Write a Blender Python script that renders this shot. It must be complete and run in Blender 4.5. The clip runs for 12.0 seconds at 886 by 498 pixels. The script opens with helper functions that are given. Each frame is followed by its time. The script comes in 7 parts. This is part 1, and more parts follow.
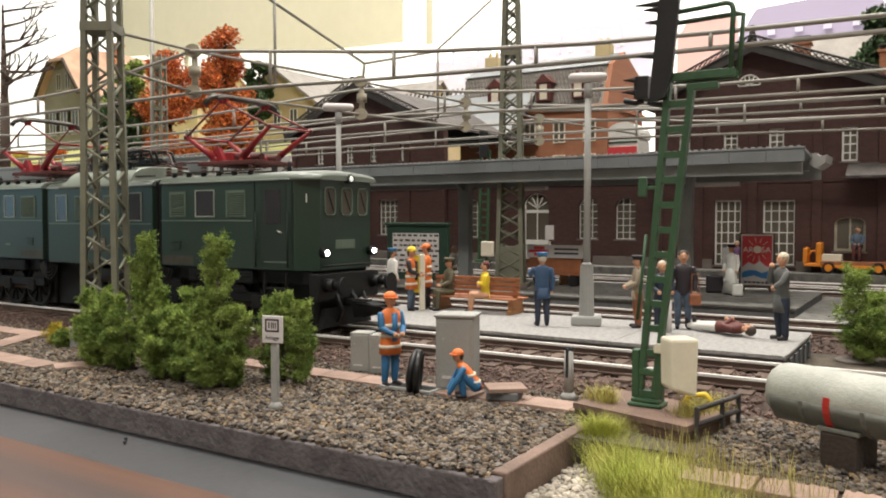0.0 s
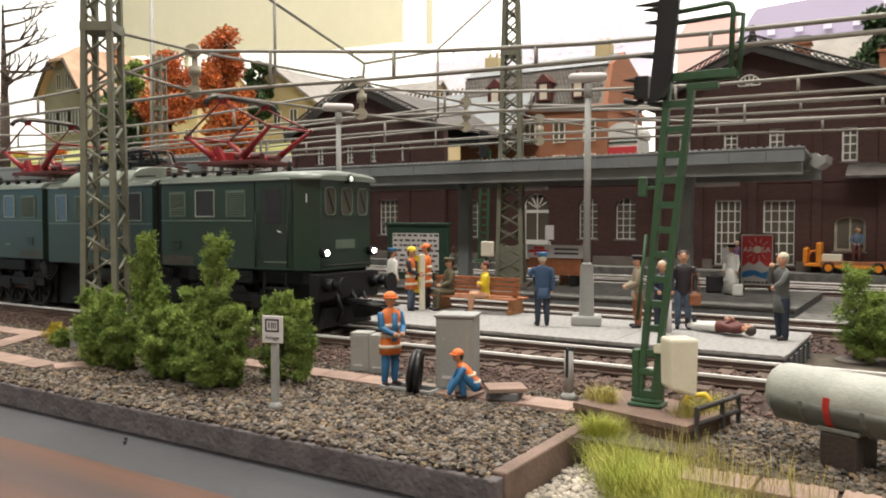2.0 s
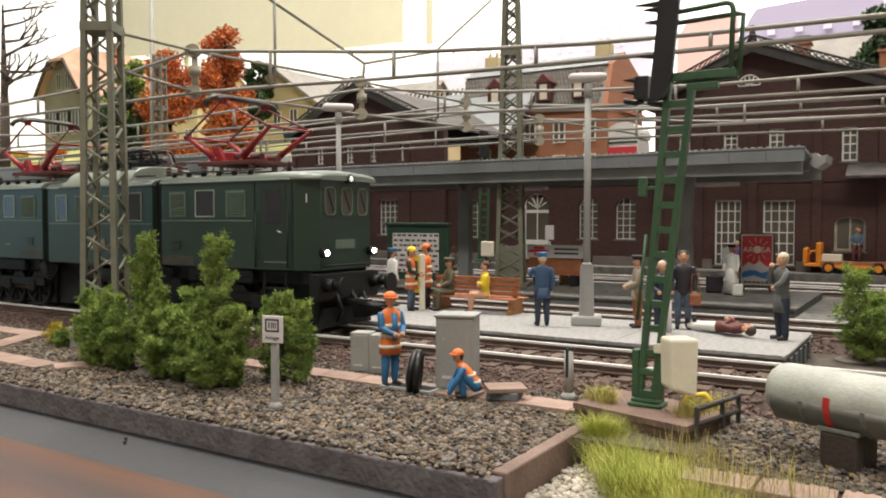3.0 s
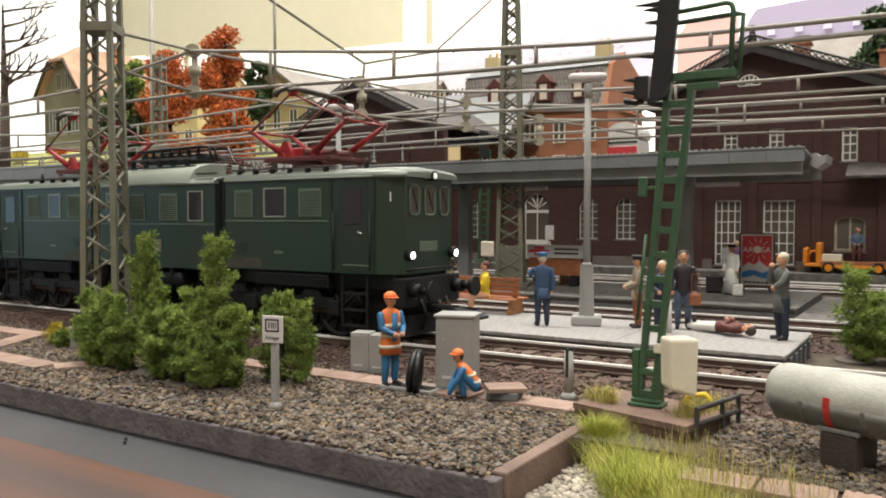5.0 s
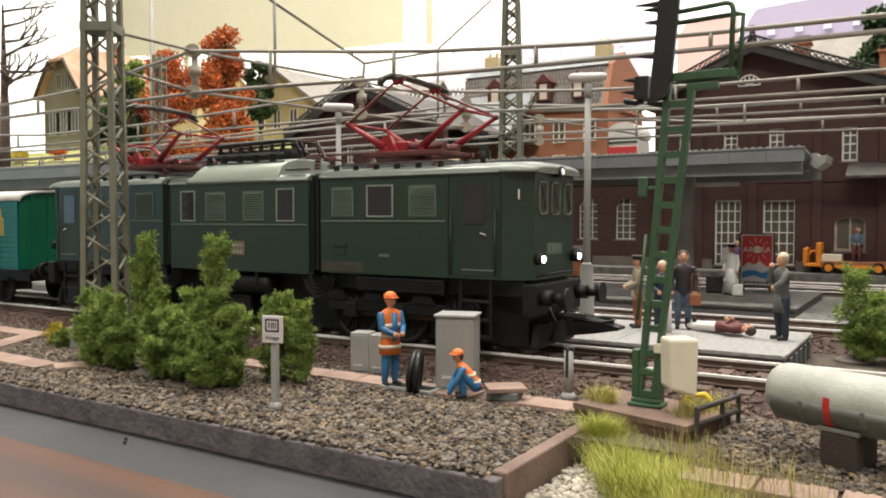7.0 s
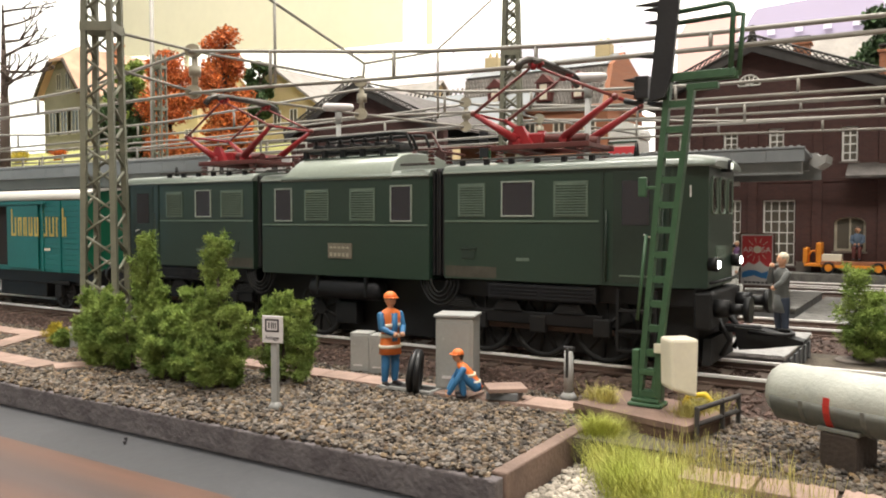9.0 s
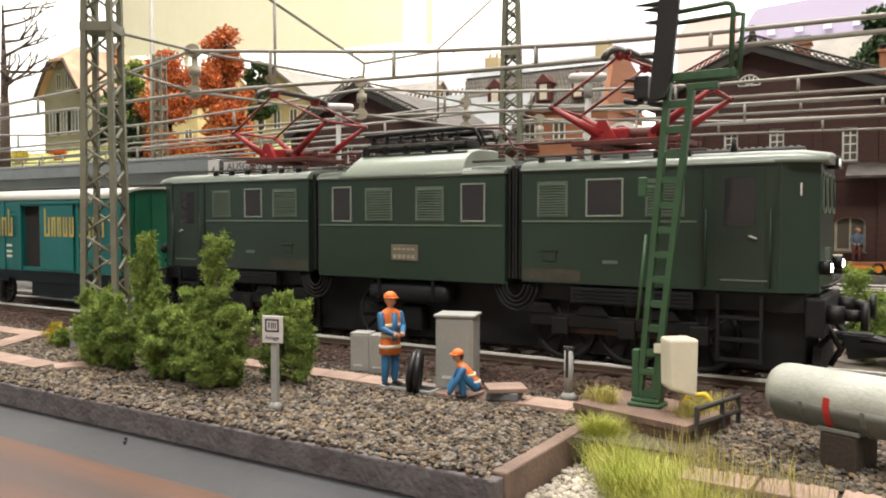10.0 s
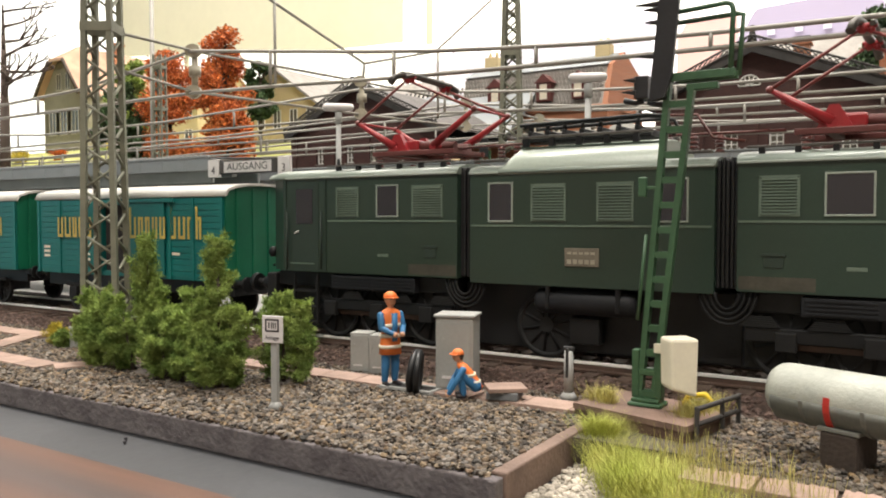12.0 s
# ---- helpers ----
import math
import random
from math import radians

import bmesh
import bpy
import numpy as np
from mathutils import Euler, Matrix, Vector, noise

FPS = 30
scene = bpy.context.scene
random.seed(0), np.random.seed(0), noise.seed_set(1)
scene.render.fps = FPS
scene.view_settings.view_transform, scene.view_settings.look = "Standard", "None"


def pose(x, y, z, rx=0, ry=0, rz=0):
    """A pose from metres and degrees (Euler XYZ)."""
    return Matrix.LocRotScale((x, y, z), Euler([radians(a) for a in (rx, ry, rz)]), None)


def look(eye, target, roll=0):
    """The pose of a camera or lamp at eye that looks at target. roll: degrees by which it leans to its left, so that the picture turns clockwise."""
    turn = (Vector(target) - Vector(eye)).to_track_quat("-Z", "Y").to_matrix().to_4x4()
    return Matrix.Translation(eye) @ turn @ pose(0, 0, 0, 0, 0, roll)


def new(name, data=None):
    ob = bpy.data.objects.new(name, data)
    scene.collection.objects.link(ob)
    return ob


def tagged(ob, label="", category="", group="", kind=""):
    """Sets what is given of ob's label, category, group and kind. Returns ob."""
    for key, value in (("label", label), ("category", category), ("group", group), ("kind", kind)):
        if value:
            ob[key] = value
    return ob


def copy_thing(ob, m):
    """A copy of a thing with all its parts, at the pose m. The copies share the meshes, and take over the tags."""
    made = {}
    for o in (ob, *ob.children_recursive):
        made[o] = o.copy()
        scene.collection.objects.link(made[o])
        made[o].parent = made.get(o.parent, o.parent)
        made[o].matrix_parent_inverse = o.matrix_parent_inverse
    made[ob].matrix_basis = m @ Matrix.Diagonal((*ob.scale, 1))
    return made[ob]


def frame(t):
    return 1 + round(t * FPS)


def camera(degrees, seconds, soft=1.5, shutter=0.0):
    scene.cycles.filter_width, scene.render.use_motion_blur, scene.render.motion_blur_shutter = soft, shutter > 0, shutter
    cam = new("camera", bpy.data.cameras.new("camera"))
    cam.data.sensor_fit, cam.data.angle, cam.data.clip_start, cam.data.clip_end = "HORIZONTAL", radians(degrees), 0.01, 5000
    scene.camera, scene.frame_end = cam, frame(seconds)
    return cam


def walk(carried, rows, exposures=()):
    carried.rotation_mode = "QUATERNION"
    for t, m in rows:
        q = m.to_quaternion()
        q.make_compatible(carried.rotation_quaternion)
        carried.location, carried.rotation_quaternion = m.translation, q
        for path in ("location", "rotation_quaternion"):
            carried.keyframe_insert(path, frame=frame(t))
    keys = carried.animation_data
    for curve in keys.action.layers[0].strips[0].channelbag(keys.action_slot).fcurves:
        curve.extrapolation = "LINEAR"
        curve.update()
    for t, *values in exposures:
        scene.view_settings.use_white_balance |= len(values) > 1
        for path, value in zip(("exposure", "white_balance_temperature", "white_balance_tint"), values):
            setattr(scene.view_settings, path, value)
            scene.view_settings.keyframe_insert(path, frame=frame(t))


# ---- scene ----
# A model railway in scale H0. Lengths below are in millimetres; MM turns them into metres.
MM = 0.001
EYE = (0.0, 0.0, 0.0342)
cam = camera(58.49, 12.0, soft=1.95)
AIM = look(EYE, (-0.5306, 0.8467, 0.0342 - 0.03783))
walk(cam, [(0, AIM), (12, AIM)], [(0, 0.0), (5.0, 0.0), (6.0, 0.02), (7.0, 0.09), (9.0, 0.31), (12, 0.33)])

# ---------------------------------------------------------------- light: a lit room
world = bpy.data.worlds.new("world")
scene.world = world
world.use_nodes = True
world.node_tree.nodes["Background"].inputs[0].default_value = (1.0, 0.96, 0.9, 1)
world.node_tree.nodes["Background"].inputs[1].default_value = 0.12


def lamp_panel(x, y, z, sx, sy, watts, target=None):
    data = bpy.data.lights.new("ceiling_light", "AREA")
    data.shape, data.size, data.size_y, data.energy = "RECTANGLE", sx, sy, watts
    data.color = (1.0, 0.95, 0.87)
    ob = new("ceiling_light", data)
    ob.matrix_world = look((x, y, z), target or (x, y, z - 1))
    return ob


lamp_panel(-0.3, 0.42, 1.45, 1.6, 0.3, 39)
lamp_panel(0.3, -0.75, 1.4, 1.6, 0.3, 25)
lamp_panel(-1.5, 1.2, 1.4, 0.5, 1.2, 11)

# ---------------------------------------------------------------- materials


def mat(name, col, rough=0.6, metal=0.0, var=0.25, scale=200.0, bump=0.15, fine=1500.0, col2=None, island=0.0, spec=0.5, obj=0.0):
    """A surface with colour drift at two scales and fine relief. Scales are per metre."""
    m = bpy.data.materials.new(name)
    m.use_nodes = True
    nt = m.node_tree
    b = nt.nodes["Principled BSDF"]
    b.inputs["Roughness"].default_value, b.inputs["Metallic"].default_value = rough, metal
    b.inputs["Specular IOR Level"].default_value = spec
    tc = nt.nodes.new("ShaderNodeTexCoord")
    big, small = nt.nodes.new("ShaderNodeTexNoise"), nt.nodes.new("ShaderNodeTexNoise")
    big.inputs["Scale"].default_value, small.inputs["Scale"].default_value = scale, fine
    big.inputs["Detail"].default_value, small.inputs["Detail"].default_value = 4, 3
    nt.links.new(tc.outputs["Object"], big.inputs["Vector"])
    nt.links.new(tc.outputs["Object"], small.inputs["Vector"])
    ramp = nt.nodes.new("ShaderNodeValToRGB")
    c2 = col2 or tuple(c * (1 - var) for c in col)
    ramp.color_ramp.elements[0].color, ramp.color_ramp.elements[1].color = (*c2, 1), (*col, 1)
    ramp.color_ramp.elements[0].position, ramp.color_ramp.elements[1].position = 0.35, 0.62
    nt.links.new(big.outputs["Fac"], ramp.inputs["Fac"])
    last = ramp.outputs["Color"]
    hsv = nt.nodes.new("ShaderNodeHueSaturation")
    mul = nt.nodes.new("ShaderNodeMapRange")
    mul.inputs["To Min"].default_value, mul.inputs["To Max"].default_value = 1 - var * 0.7, 1 + var * 0.7
    nt.links.new(small.outputs["Fac"], mul.inputs["Value"])
    nt.links.new(last, hsv.inputs["Color"])
    nt.links.new(mul.outputs["Result"], hsv.inputs["Value"])
    last = hsv.outputs["Color"]
    for amount, node, out in ((island, "ShaderNodeNewGeometry", "Random Per Island"), (obj, "ShaderNodeObjectInfo", "Random")):
        if amount:
            g = nt.nodes.new(node)
            h2, mr = nt.nodes.new("ShaderNodeHueSaturation"), nt.nodes.new("ShaderNodeMapRange")
            mr.inputs["To Min"].default_value, mr.inputs["To Max"].default_value = 1 - amount, 1 + amount
            nt.links.new(g.outputs[out], mr.inputs["Value"])
            nt.links.new(mr.outputs["Result"], h2.inputs["Value"])
            nt.links.new(last, h2.inputs["Color"])
            if amount > 0.7:
                wide, part_of, sat = nt.nodes.new("ShaderNodeMath"), nt.nodes.new("ShaderNodeMath"), nt.nodes.new("ShaderNodeMapRange")
                wide.operation, part_of.operation = "MULTIPLY", "FRACT"
                wide.inputs[1].default_value = 17.3
                sat.inputs["To Min"].default_value, sat.inputs["To Max"].default_value = 0.4, 1.25
                nt.links.new(g.outputs[out], wide.inputs[0])
                nt.links.new(wide.outputs[0], part_of.inputs[0])
                nt.links.new(part_of.outputs[0], sat.inputs["Value"])
                nt.links.new(sat.outputs["Result"], h2.inputs["Saturation"])
            last = h2.outputs["Color"]
    nt.links.new(last, b.inputs["Base Color"])
    if bump:
        bp = nt.nodes.new("ShaderNodeBump")
        bp.inputs["Strength"].default_value, bp.inputs["Distance"].default_value = bump, 0.0004
        nt.links.new(small.outputs["Fac"], bp.inputs["Height"])
        nt.links.new(bp.outputs["Normal"], b.inputs["Normal"])
    return m


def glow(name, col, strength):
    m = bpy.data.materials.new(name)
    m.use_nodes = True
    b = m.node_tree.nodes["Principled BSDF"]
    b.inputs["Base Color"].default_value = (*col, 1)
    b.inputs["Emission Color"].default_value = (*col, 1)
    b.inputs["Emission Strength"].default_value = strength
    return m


def glass(name, col=(0.5, 0.55, 0.55), rough=0.06):
    m = bpy.data.materials.new(name)
    m.use_nodes = True
    b = m.node_tree.nodes["Principled BSDF"]
    b.inputs["Base Color"].default_value = (*col, 1)
    b.inputs["Roughness"].default_value, b.inputs["Transmission Weight"].default_value = rough, 0.35
    b.inputs["IOR"].default_value = 1.45
    return m


def brick_mat(name, c1, c2, mortar, w, h, flip=False):
    m = mat(name, c1, 0.8, var=0.3, scale=60, fine=900)
    nt = m.node_tree
    tex, tc, mp = nt.nodes.new("ShaderNodeTexBrick"), nt.nodes.new("ShaderNodeTexCoord"), nt.nodes.new("ShaderNodeMapping")
    mp.inputs["Rotation"].default_value = (radians(90), 0, radians(90) if flip else 0)
    nt.links.new(tc.outputs["Object"], mp.inputs["Vector"])
    nt.links.new(mp.outputs["Vector"], tex.inputs["Vector"])
    tex.inputs["Scale"].default_value, tex.inputs["Brick Width"].default_value, tex.inputs["Row Height"].default_value = 1, w, h
    tex.inputs["Mortar Size"].default_value = h * 0.09
    for k, c in (("Color1", c1), ("Color2", c2), ("Mortar", mortar)):
        tex.inputs[k].default_value = (*c, 1)
    hsv = next(n for n in nt.nodes if n.bl_idname == "ShaderNodeHueSaturation")
    nt.links.new(tex.outputs["Color"], hsv.inputs["Color"])
    return m


M = {
    "loco": mat("loco_green", (0.022, 0.047, 0.033), 0.34, var=0.2, scale=16, fine=2500, bump=0.05, col2=(0.026, 0.041, 0.028)),
    "loco_dark": mat("loco_door_green", (0.025, 0.042, 0.030), 0.5, var=0.25, scale=40, bump=0.05),
    "hood": mat("loco_hood", (0.31, 0.35, 0.30), 0.3, var=0.15, scale=40, fine=1500, bump=0.05),
    "roof": mat("loco_roof", (0.17, 0.20, 0.17), 0.3, var=0.2, scale=40, fine=1500, bump=0.05),
    "trim": mat("loco_trim", (0.13, 0.18, 0.135), 0.45, var=0.15),
    "plate": mat("plate_brown", (0.19, 0.165, 0.125), 0.5, var=0.25, scale=300),
    "dustgreen": mat("dusty_green", (0.07, 0.064, 0.047), 0.55, var=0.4, scale=150),
    "louvre": mat("louvre_green", (0.13, 0.175, 0.135), 0.4, var=0.15),
    "black": mat("chassis_black", (0.006, 0.006, 0.007), 0.55, var=0.4, scale=120, spec=0.4),
    # pale tone paints the ceiling light's highlight along the roof edge
    "gutter": mat("gutter_edge_highlight", (0.36, 0.40, 0.36), 0.25, var=0.1, bump=0.02),
    "walk": mat("roof_walk_grey", (0.075, 0.066, 0.058), 0.6, var=0.35, scale=150),
    "slatebox": mat("battery_slate", (0.014, 0.0145, 0.017), 0.6, var=0.3, scale=120, spec=0.3),
    "dust": mat("dusty_black", (0.011, 0.0105, 0.0105), 0.7, var=0.4, scale=150, spec=0.4),
    "rubber": mat("rubber", (0.011, 0.011, 0.012), 0.5, var=0.3),
    "red": mat("pantograph_red", (0.31, 0.017, 0.022), 0.38, var=0.2, bump=0.05),
    "armred": mat("arm_red", (0.22, 0.045, 0.04), 0.4, var=0.35, bump=0.05),
    "bowmetal": mat("bow_metal", (0.12, 0.11, 0.10), 0.45, 0.6, var=0.3),
    "brown_ins": mat("insulator_brown", (0.10, 0.025, 0.02), 0.3, var=0.2),
    # near-white, hardly metallic base stands in for reflections on the steel
    "railtop": mat("rail_steel_gleam", (0.90, 0.88, 0.85), 0.4, 0.2, var=0.2, scale=80),
    "railside": mat("rail_rust", (0.085, 0.05, 0.036), 0.7, var=0.35, scale=150),
    "sleeper": mat("sleeper", (0.13, 0.088, 0.068), 0.8, var=0.4, scale=150, obj=0.2),
    "bed": mat("track_bed", (0.10, 0.065, 0.052), 0.9, var=0.45, scale=500, fine=1300, bump=0.9),
    "bedstone": mat("bed_stone", (0.16, 0.105, 0.087), 0.85, var=0.3, scale=300, island=0.45),
    "gravel": mat("gravel_stone", (0.15, 0.11, 0.07), 0.8, var=0.35, scale=350, island=0.85, col2=(0.075, 0.053, 0.038)),
    "whitestone": mat("pale_gravel", (0.45, 0.40, 0.33), 0.8, var=0.3, scale=350, island=0.45),
    "soil": mat("soil", (0.075, 0.052, 0.036), 0.95, var=0.5, scale=300, fine=1200, bump=0.9),
    "ground": mat("layout_ground", (0.11, 0.09, 0.068), 0.95, var=0.5, scale=200, fine=900, bump=0.9),
    "edging": mat("edging_concrete", (0.15, 0.131, 0.132), 0.85, var=0.45, scale=230, fine=1100, bump=1.0, col2=(0.095, 0.08, 0.083)),
    "edge_side": mat("edging_timber", (0.22, 0.15, 0.12), 0.85, var=0.3, scale=120, bump=0.4),
    "greypaint": mat("grey_paint", (0.043, 0.044, 0.049), 0.6, var=0.25, scale=60, fine=500, bump=0.2),
    "wood": mat("table_wood", (0.10, 0.044, 0.026), 0.42, var=0.4, scale=70, fine=420, bump=0.15, col2=(0.05, 0.032, 0.029)),
    "planks": mat("walkway_plank", (0.34, 0.235, 0.19), 0.85, var=0.25, scale=160, bump=0.35, obj=0.14),
    "platform": mat("platform_top", (0.37, 0.36, 0.35), 0.9, var=0.28, scale=900, fine=2200, bump=0.9),
    "platface": mat("platform_face", (0.165, 0.17, 0.175), 0.85, var=0.35, scale=160, bump=0.3),
    "plat2": mat("old_platform", (0.155, 0.15, 0.138), 0.9, var=0.45, scale=240, bump=0.8),
    "concrete": mat("grey_plastic", (0.36, 0.36, 0.345), 0.6, var=0.12, scale=90, bump=0.1),
    "cabinet": mat("cabinet_grey", (0.34, 0.34, 0.32), 0.6, var=0.14, scale=90, bump=0.1),
    "cream": mat("cream_plastic", (0.80, 0.74, 0.60), 0.45, var=0.1, scale=100, bump=0.05),
    "sigreen": mat("signal_green", (0.048, 0.112, 0.055), 0.45, var=0.25, scale=100, bump=0.08),
    "sigblack": mat("signal_black", (0.02, 0.02, 0.022), 0.45, var=0.2),
    "mast": mat("mast_grey_green", (0.205, 0.205, 0.15), 0.6, var=0.25, scale=120),
    "wire": mat("wire_grey", (0.33, 0.31, 0.275), 0.5, var=0.2, scale=60, bump=0.05),
    "insul": mat("insulator_grey", (0.42, 0.38, 0.29), 0.4, var=0.25),
    "bench": mat("bench_wood", (0.36, 0.13, 0.055), 0.55, var=0.25, scale=150),
    "benchend": mat("bench_end", (0.42, 0.20, 0.085), 0.6, var=0.2),
    "basetop": mat("signal_base_top", (0.21, 0.135, 0.105), 0.8, var=0.3, scale=150, bump=0.35),
    "brownbase": mat("signal_base_brown", (0.125, 0.072, 0.055), 0.7, var=0.3, scale=100, bump=0.3),
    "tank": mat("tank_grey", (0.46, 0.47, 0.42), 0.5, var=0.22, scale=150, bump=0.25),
    "saddle": mat("saddle_brown", (0.05, 0.036, 0.028), 0.8, var=0.4, scale=120, bump=0.4),
    # dark tone holding the tank's underside shade; straps and cradles share it
    "tankdark": mat("tank_dark_grey", (0.165, 0.165, 0.145), 0.6, var=0.35, scale=100),
    "redpaint": mat("red_paint", (0.50, 0.03, 0.02), 0.5, var=0.15),
    "white": mat("white_paint", (0.78, 0.77, 0.73), 0.55, var=0.08, bump=0.05),
    "signwhite": mat("sign_white", (0.66, 0.63, 0.62), 0.5, var=0.08, bump=0.03),
    "ink": mat("ink", (0.025, 0.02, 0.025), 0.5, var=0.1, bump=0),
    "grass": mat("grass", (0.50, 0.49, 0.15), 0.8, var=0.3, scale=90, island=0.35, col2=(0.36, 0.40, 0.08), spec=0.2),
    "drygrass": mat("dry_grass", (0.45, 0.40, 0.12), 0.75, var=0.3, scale=90, island=0.35),
    "leaf": mat("bush_leaf", (0.30, 0.385, 0.105), 0.9, var=0.35, scale=160, island=0.25, col2=(0.13, 0.20, 0.05), spec=0.1),
    "leafdark": mat("dark_leaf", (0.055, 0.105, 0.035), 0.7, var=0.35, scale=100, island=0.5),
    "leafred": mat("autumn_leaf", (0.60, 0.175, 0.035), 0.8, var=0.4, scale=60, island=0.5, col2=(0.42, 0.10, 0.025)),
    "flower": mat("yellow_flower", (0.62, 0.50, 0.06), 0.7, var=0.3, island=0.4),
    "bark": mat("bark", (0.085, 0.06, 0.045), 0.85, var=0.35, scale=100, bump=0.5),
    "brick": brick_mat("station_brick", (0.076, 0.030, 0.025), (0.056, 0.022, 0.019), (0.062, 0.041, 0.036), 0.0029, 0.0010),
    "brickside": brick_mat("station_brick_side", (0.125, 0.040, 0.032), (0.10, 0.031, 0.026), (0.09, 0.05, 0.042), 0.0029, 0.0010, True),
    "stonebase": mat("plinth_stone", (0.20, 0.17, 0.15), 0.85, var=0.25, scale=120, bump=0.4),
    "slate": mat("slate", (0.10, 0.088, 0.082), 0.75, var=0.35, scale=130, fine=700, bump=0.6, obj=0.1),
    "barge": mat("carved_barge", (0.055, 0.05, 0.047), 0.7, var=0.3),
    "canopy": mat("canopy_sheet", (0.225, 0.24, 0.25), 0.55, var=0.18, scale=50, bump=0.15),
    "canopyin": mat("canopy_steel", (0.25, 0.26, 0.255), 0.6, var=0.2, scale=60),
    "yellowwall": mat("yellow_plaster", (0.60, 0.48, 0.27), 0.85, var=0.12, scale=60, fine=400),
    "orangeroof": mat("orange_tile", (0.52, 0.33, 0.23), 0.8, var=0.2, scale=60, fine=600, bump=0.5),
    "olivewall": mat("olive_plaster", (0.27, 0.25, 0.18), 0.85, var=0.12, scale=60),
    "orangebrick": brick_mat("orange_brick", (0.42, 0.16, 0.075), (0.36, 0.13, 0.065), (0.36, 0.22, 0.15), 0.0029, 0.0010),
    "mansard": mat("mansard_slate", (0.30, 0.275, 0.25), 0.75, var=0.2, scale=90, fine=500, bump=0.5, obj=0.12),
    # backdrop and prints are no lamps; their emission stands in for bright light
    "backdrop": glow("backdrop_white_glow", (1.0, 0.985, 0.97), 0.85),
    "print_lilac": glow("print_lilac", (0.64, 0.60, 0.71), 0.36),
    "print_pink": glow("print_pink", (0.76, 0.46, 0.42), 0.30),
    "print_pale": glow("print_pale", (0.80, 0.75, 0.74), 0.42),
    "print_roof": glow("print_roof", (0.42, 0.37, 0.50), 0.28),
    "panel": mat("cream_curtain", (0.72, 0.68, 0.54), 0.9, var=0.06, scale=4, fine=60),
    "roomwall": mat("room_wall", (0.56, 0.52, 0.46), 0.9, var=0.05, scale=2, fine=50, bump=0.05),
    "van": mat("van_teal", (0.004, 0.155, 0.14), 0.45, var=0.22, scale=40, bump=0.06),
    "vanend": mat("van_end_green", (0.004, 0.13, 0.065), 0.45, var=0.22, scale=40, bump=0.06),
    "vanroof": mat("van_roof", (0.55, 0.54, 0.50), 0.4, var=0.15, scale=40),
    "vanletter": mat("van_yellow", (0.60, 0.45, 0.10), 0.5, var=0.25, scale=200),
    "skin": mat("skin_paint", (0.62, 0.33, 0.20), 0.6, var=0.1, bump=0.03),
    "hivis": mat("orange_paint", (0.80, 0.20, 0.045), 0.55, var=0.1, bump=0.05),
    "hiband": mat("pale_band", (0.80, 0.72, 0.58), 0.5, var=0.08, bump=0.03),
    "blue": mat("blue_paint", (0.035, 0.16, 0.34), 0.55, var=0.15, bump=0.05),
    "navy": mat("navy_paint", (0.022, 0.032, 0.055), 0.6, var=0.2, bump=0.05),
    "uniform": mat("uniform_blue", (0.045, 0.095, 0.19), 0.6, var=0.2, bump=0.05),
    "olive": mat("olive_paint", (0.12, 0.105, 0.065), 0.7, var=0.2, bump=0.05),
    "yellow": mat("yellow_paint", (0.80, 0.58, 0.03), 0.5, var=0.12, bump=0.05),
    "greycloth": mat("grey_paint_cloth", (0.12, 0.125, 0.12), 0.7, var=0.2, bump=0.05),
    "tan": mat("tan_paint", (0.32, 0.26, 0.19), 0.7, var=0.2, bump=0.05),
    "rust": mat("rust_brown_paint", (0.30, 0.11, 0.05), 0.65, var=0.2, bump=0.05),
    "maroon": mat("maroon_paint", (0.12, 0.03, 0.025), 0.6, var=0.2, bump=0.05),
    "jean": mat("jean_paint", (0.10, 0.14, 0.20), 0.7, var=0.2, bump=0.05),
    "purple": mat("purple_paint", (0.17, 0.08, 0.19), 0.6, var=0.15, bump=0.05),
    "hair": mat("hair_paint", (0.06, 0.04, 0.03), 0.6, var=0.2, bump=0.05),
    "greyhair": mat("grey_hair_paint", (0.62, 0.55, 0.42), 0.6, var=0.15, bump=0.05),
    "cartorange": mat("cart_orange", (0.75, 0.26, 0.02), 0.45, var=0.12, bump=0.05),
    "boardgreen": mat("board_green", (0.02, 0.055, 0.035), 0.5, var=0.2),
    "postered": mat("poster_red", (0.62, 0.05, 0.06), 0.5, var=0.08, bump=0.02),
    "posterblue": mat("poster_blue", (0.04, 0.20, 0.48), 0.5, var=0.1, bump=0.02),
    "lampglow": glow("lamp_glow", (1.0, 0.97, 0.90), 9.0),
    "lampdim": glow("lamp_dim", (0.9, 0.95, 0.85), 0.6),
    "glass": glass("window_glass", (0.17, 0.15, 0.12), 0.1),
    "paneviolet": glass("cab_glass", (0.055, 0.05, 0.058), 0.06),
    "frontglass": glass("front_glass", (0.15, 0.135, 0.115), 0.1),
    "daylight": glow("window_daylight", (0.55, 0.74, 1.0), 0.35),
    # near-black colour that paints the shade inside openings
    "dark": mat("interior_shade", (0.02, 0.017, 0.016), 0.9, var=0.2),
    "lawn": mat("lawn", (0.40, 0.40, 0.13), 0.9, var=0.3, scale=30, fine=300, bump=0.4),
}

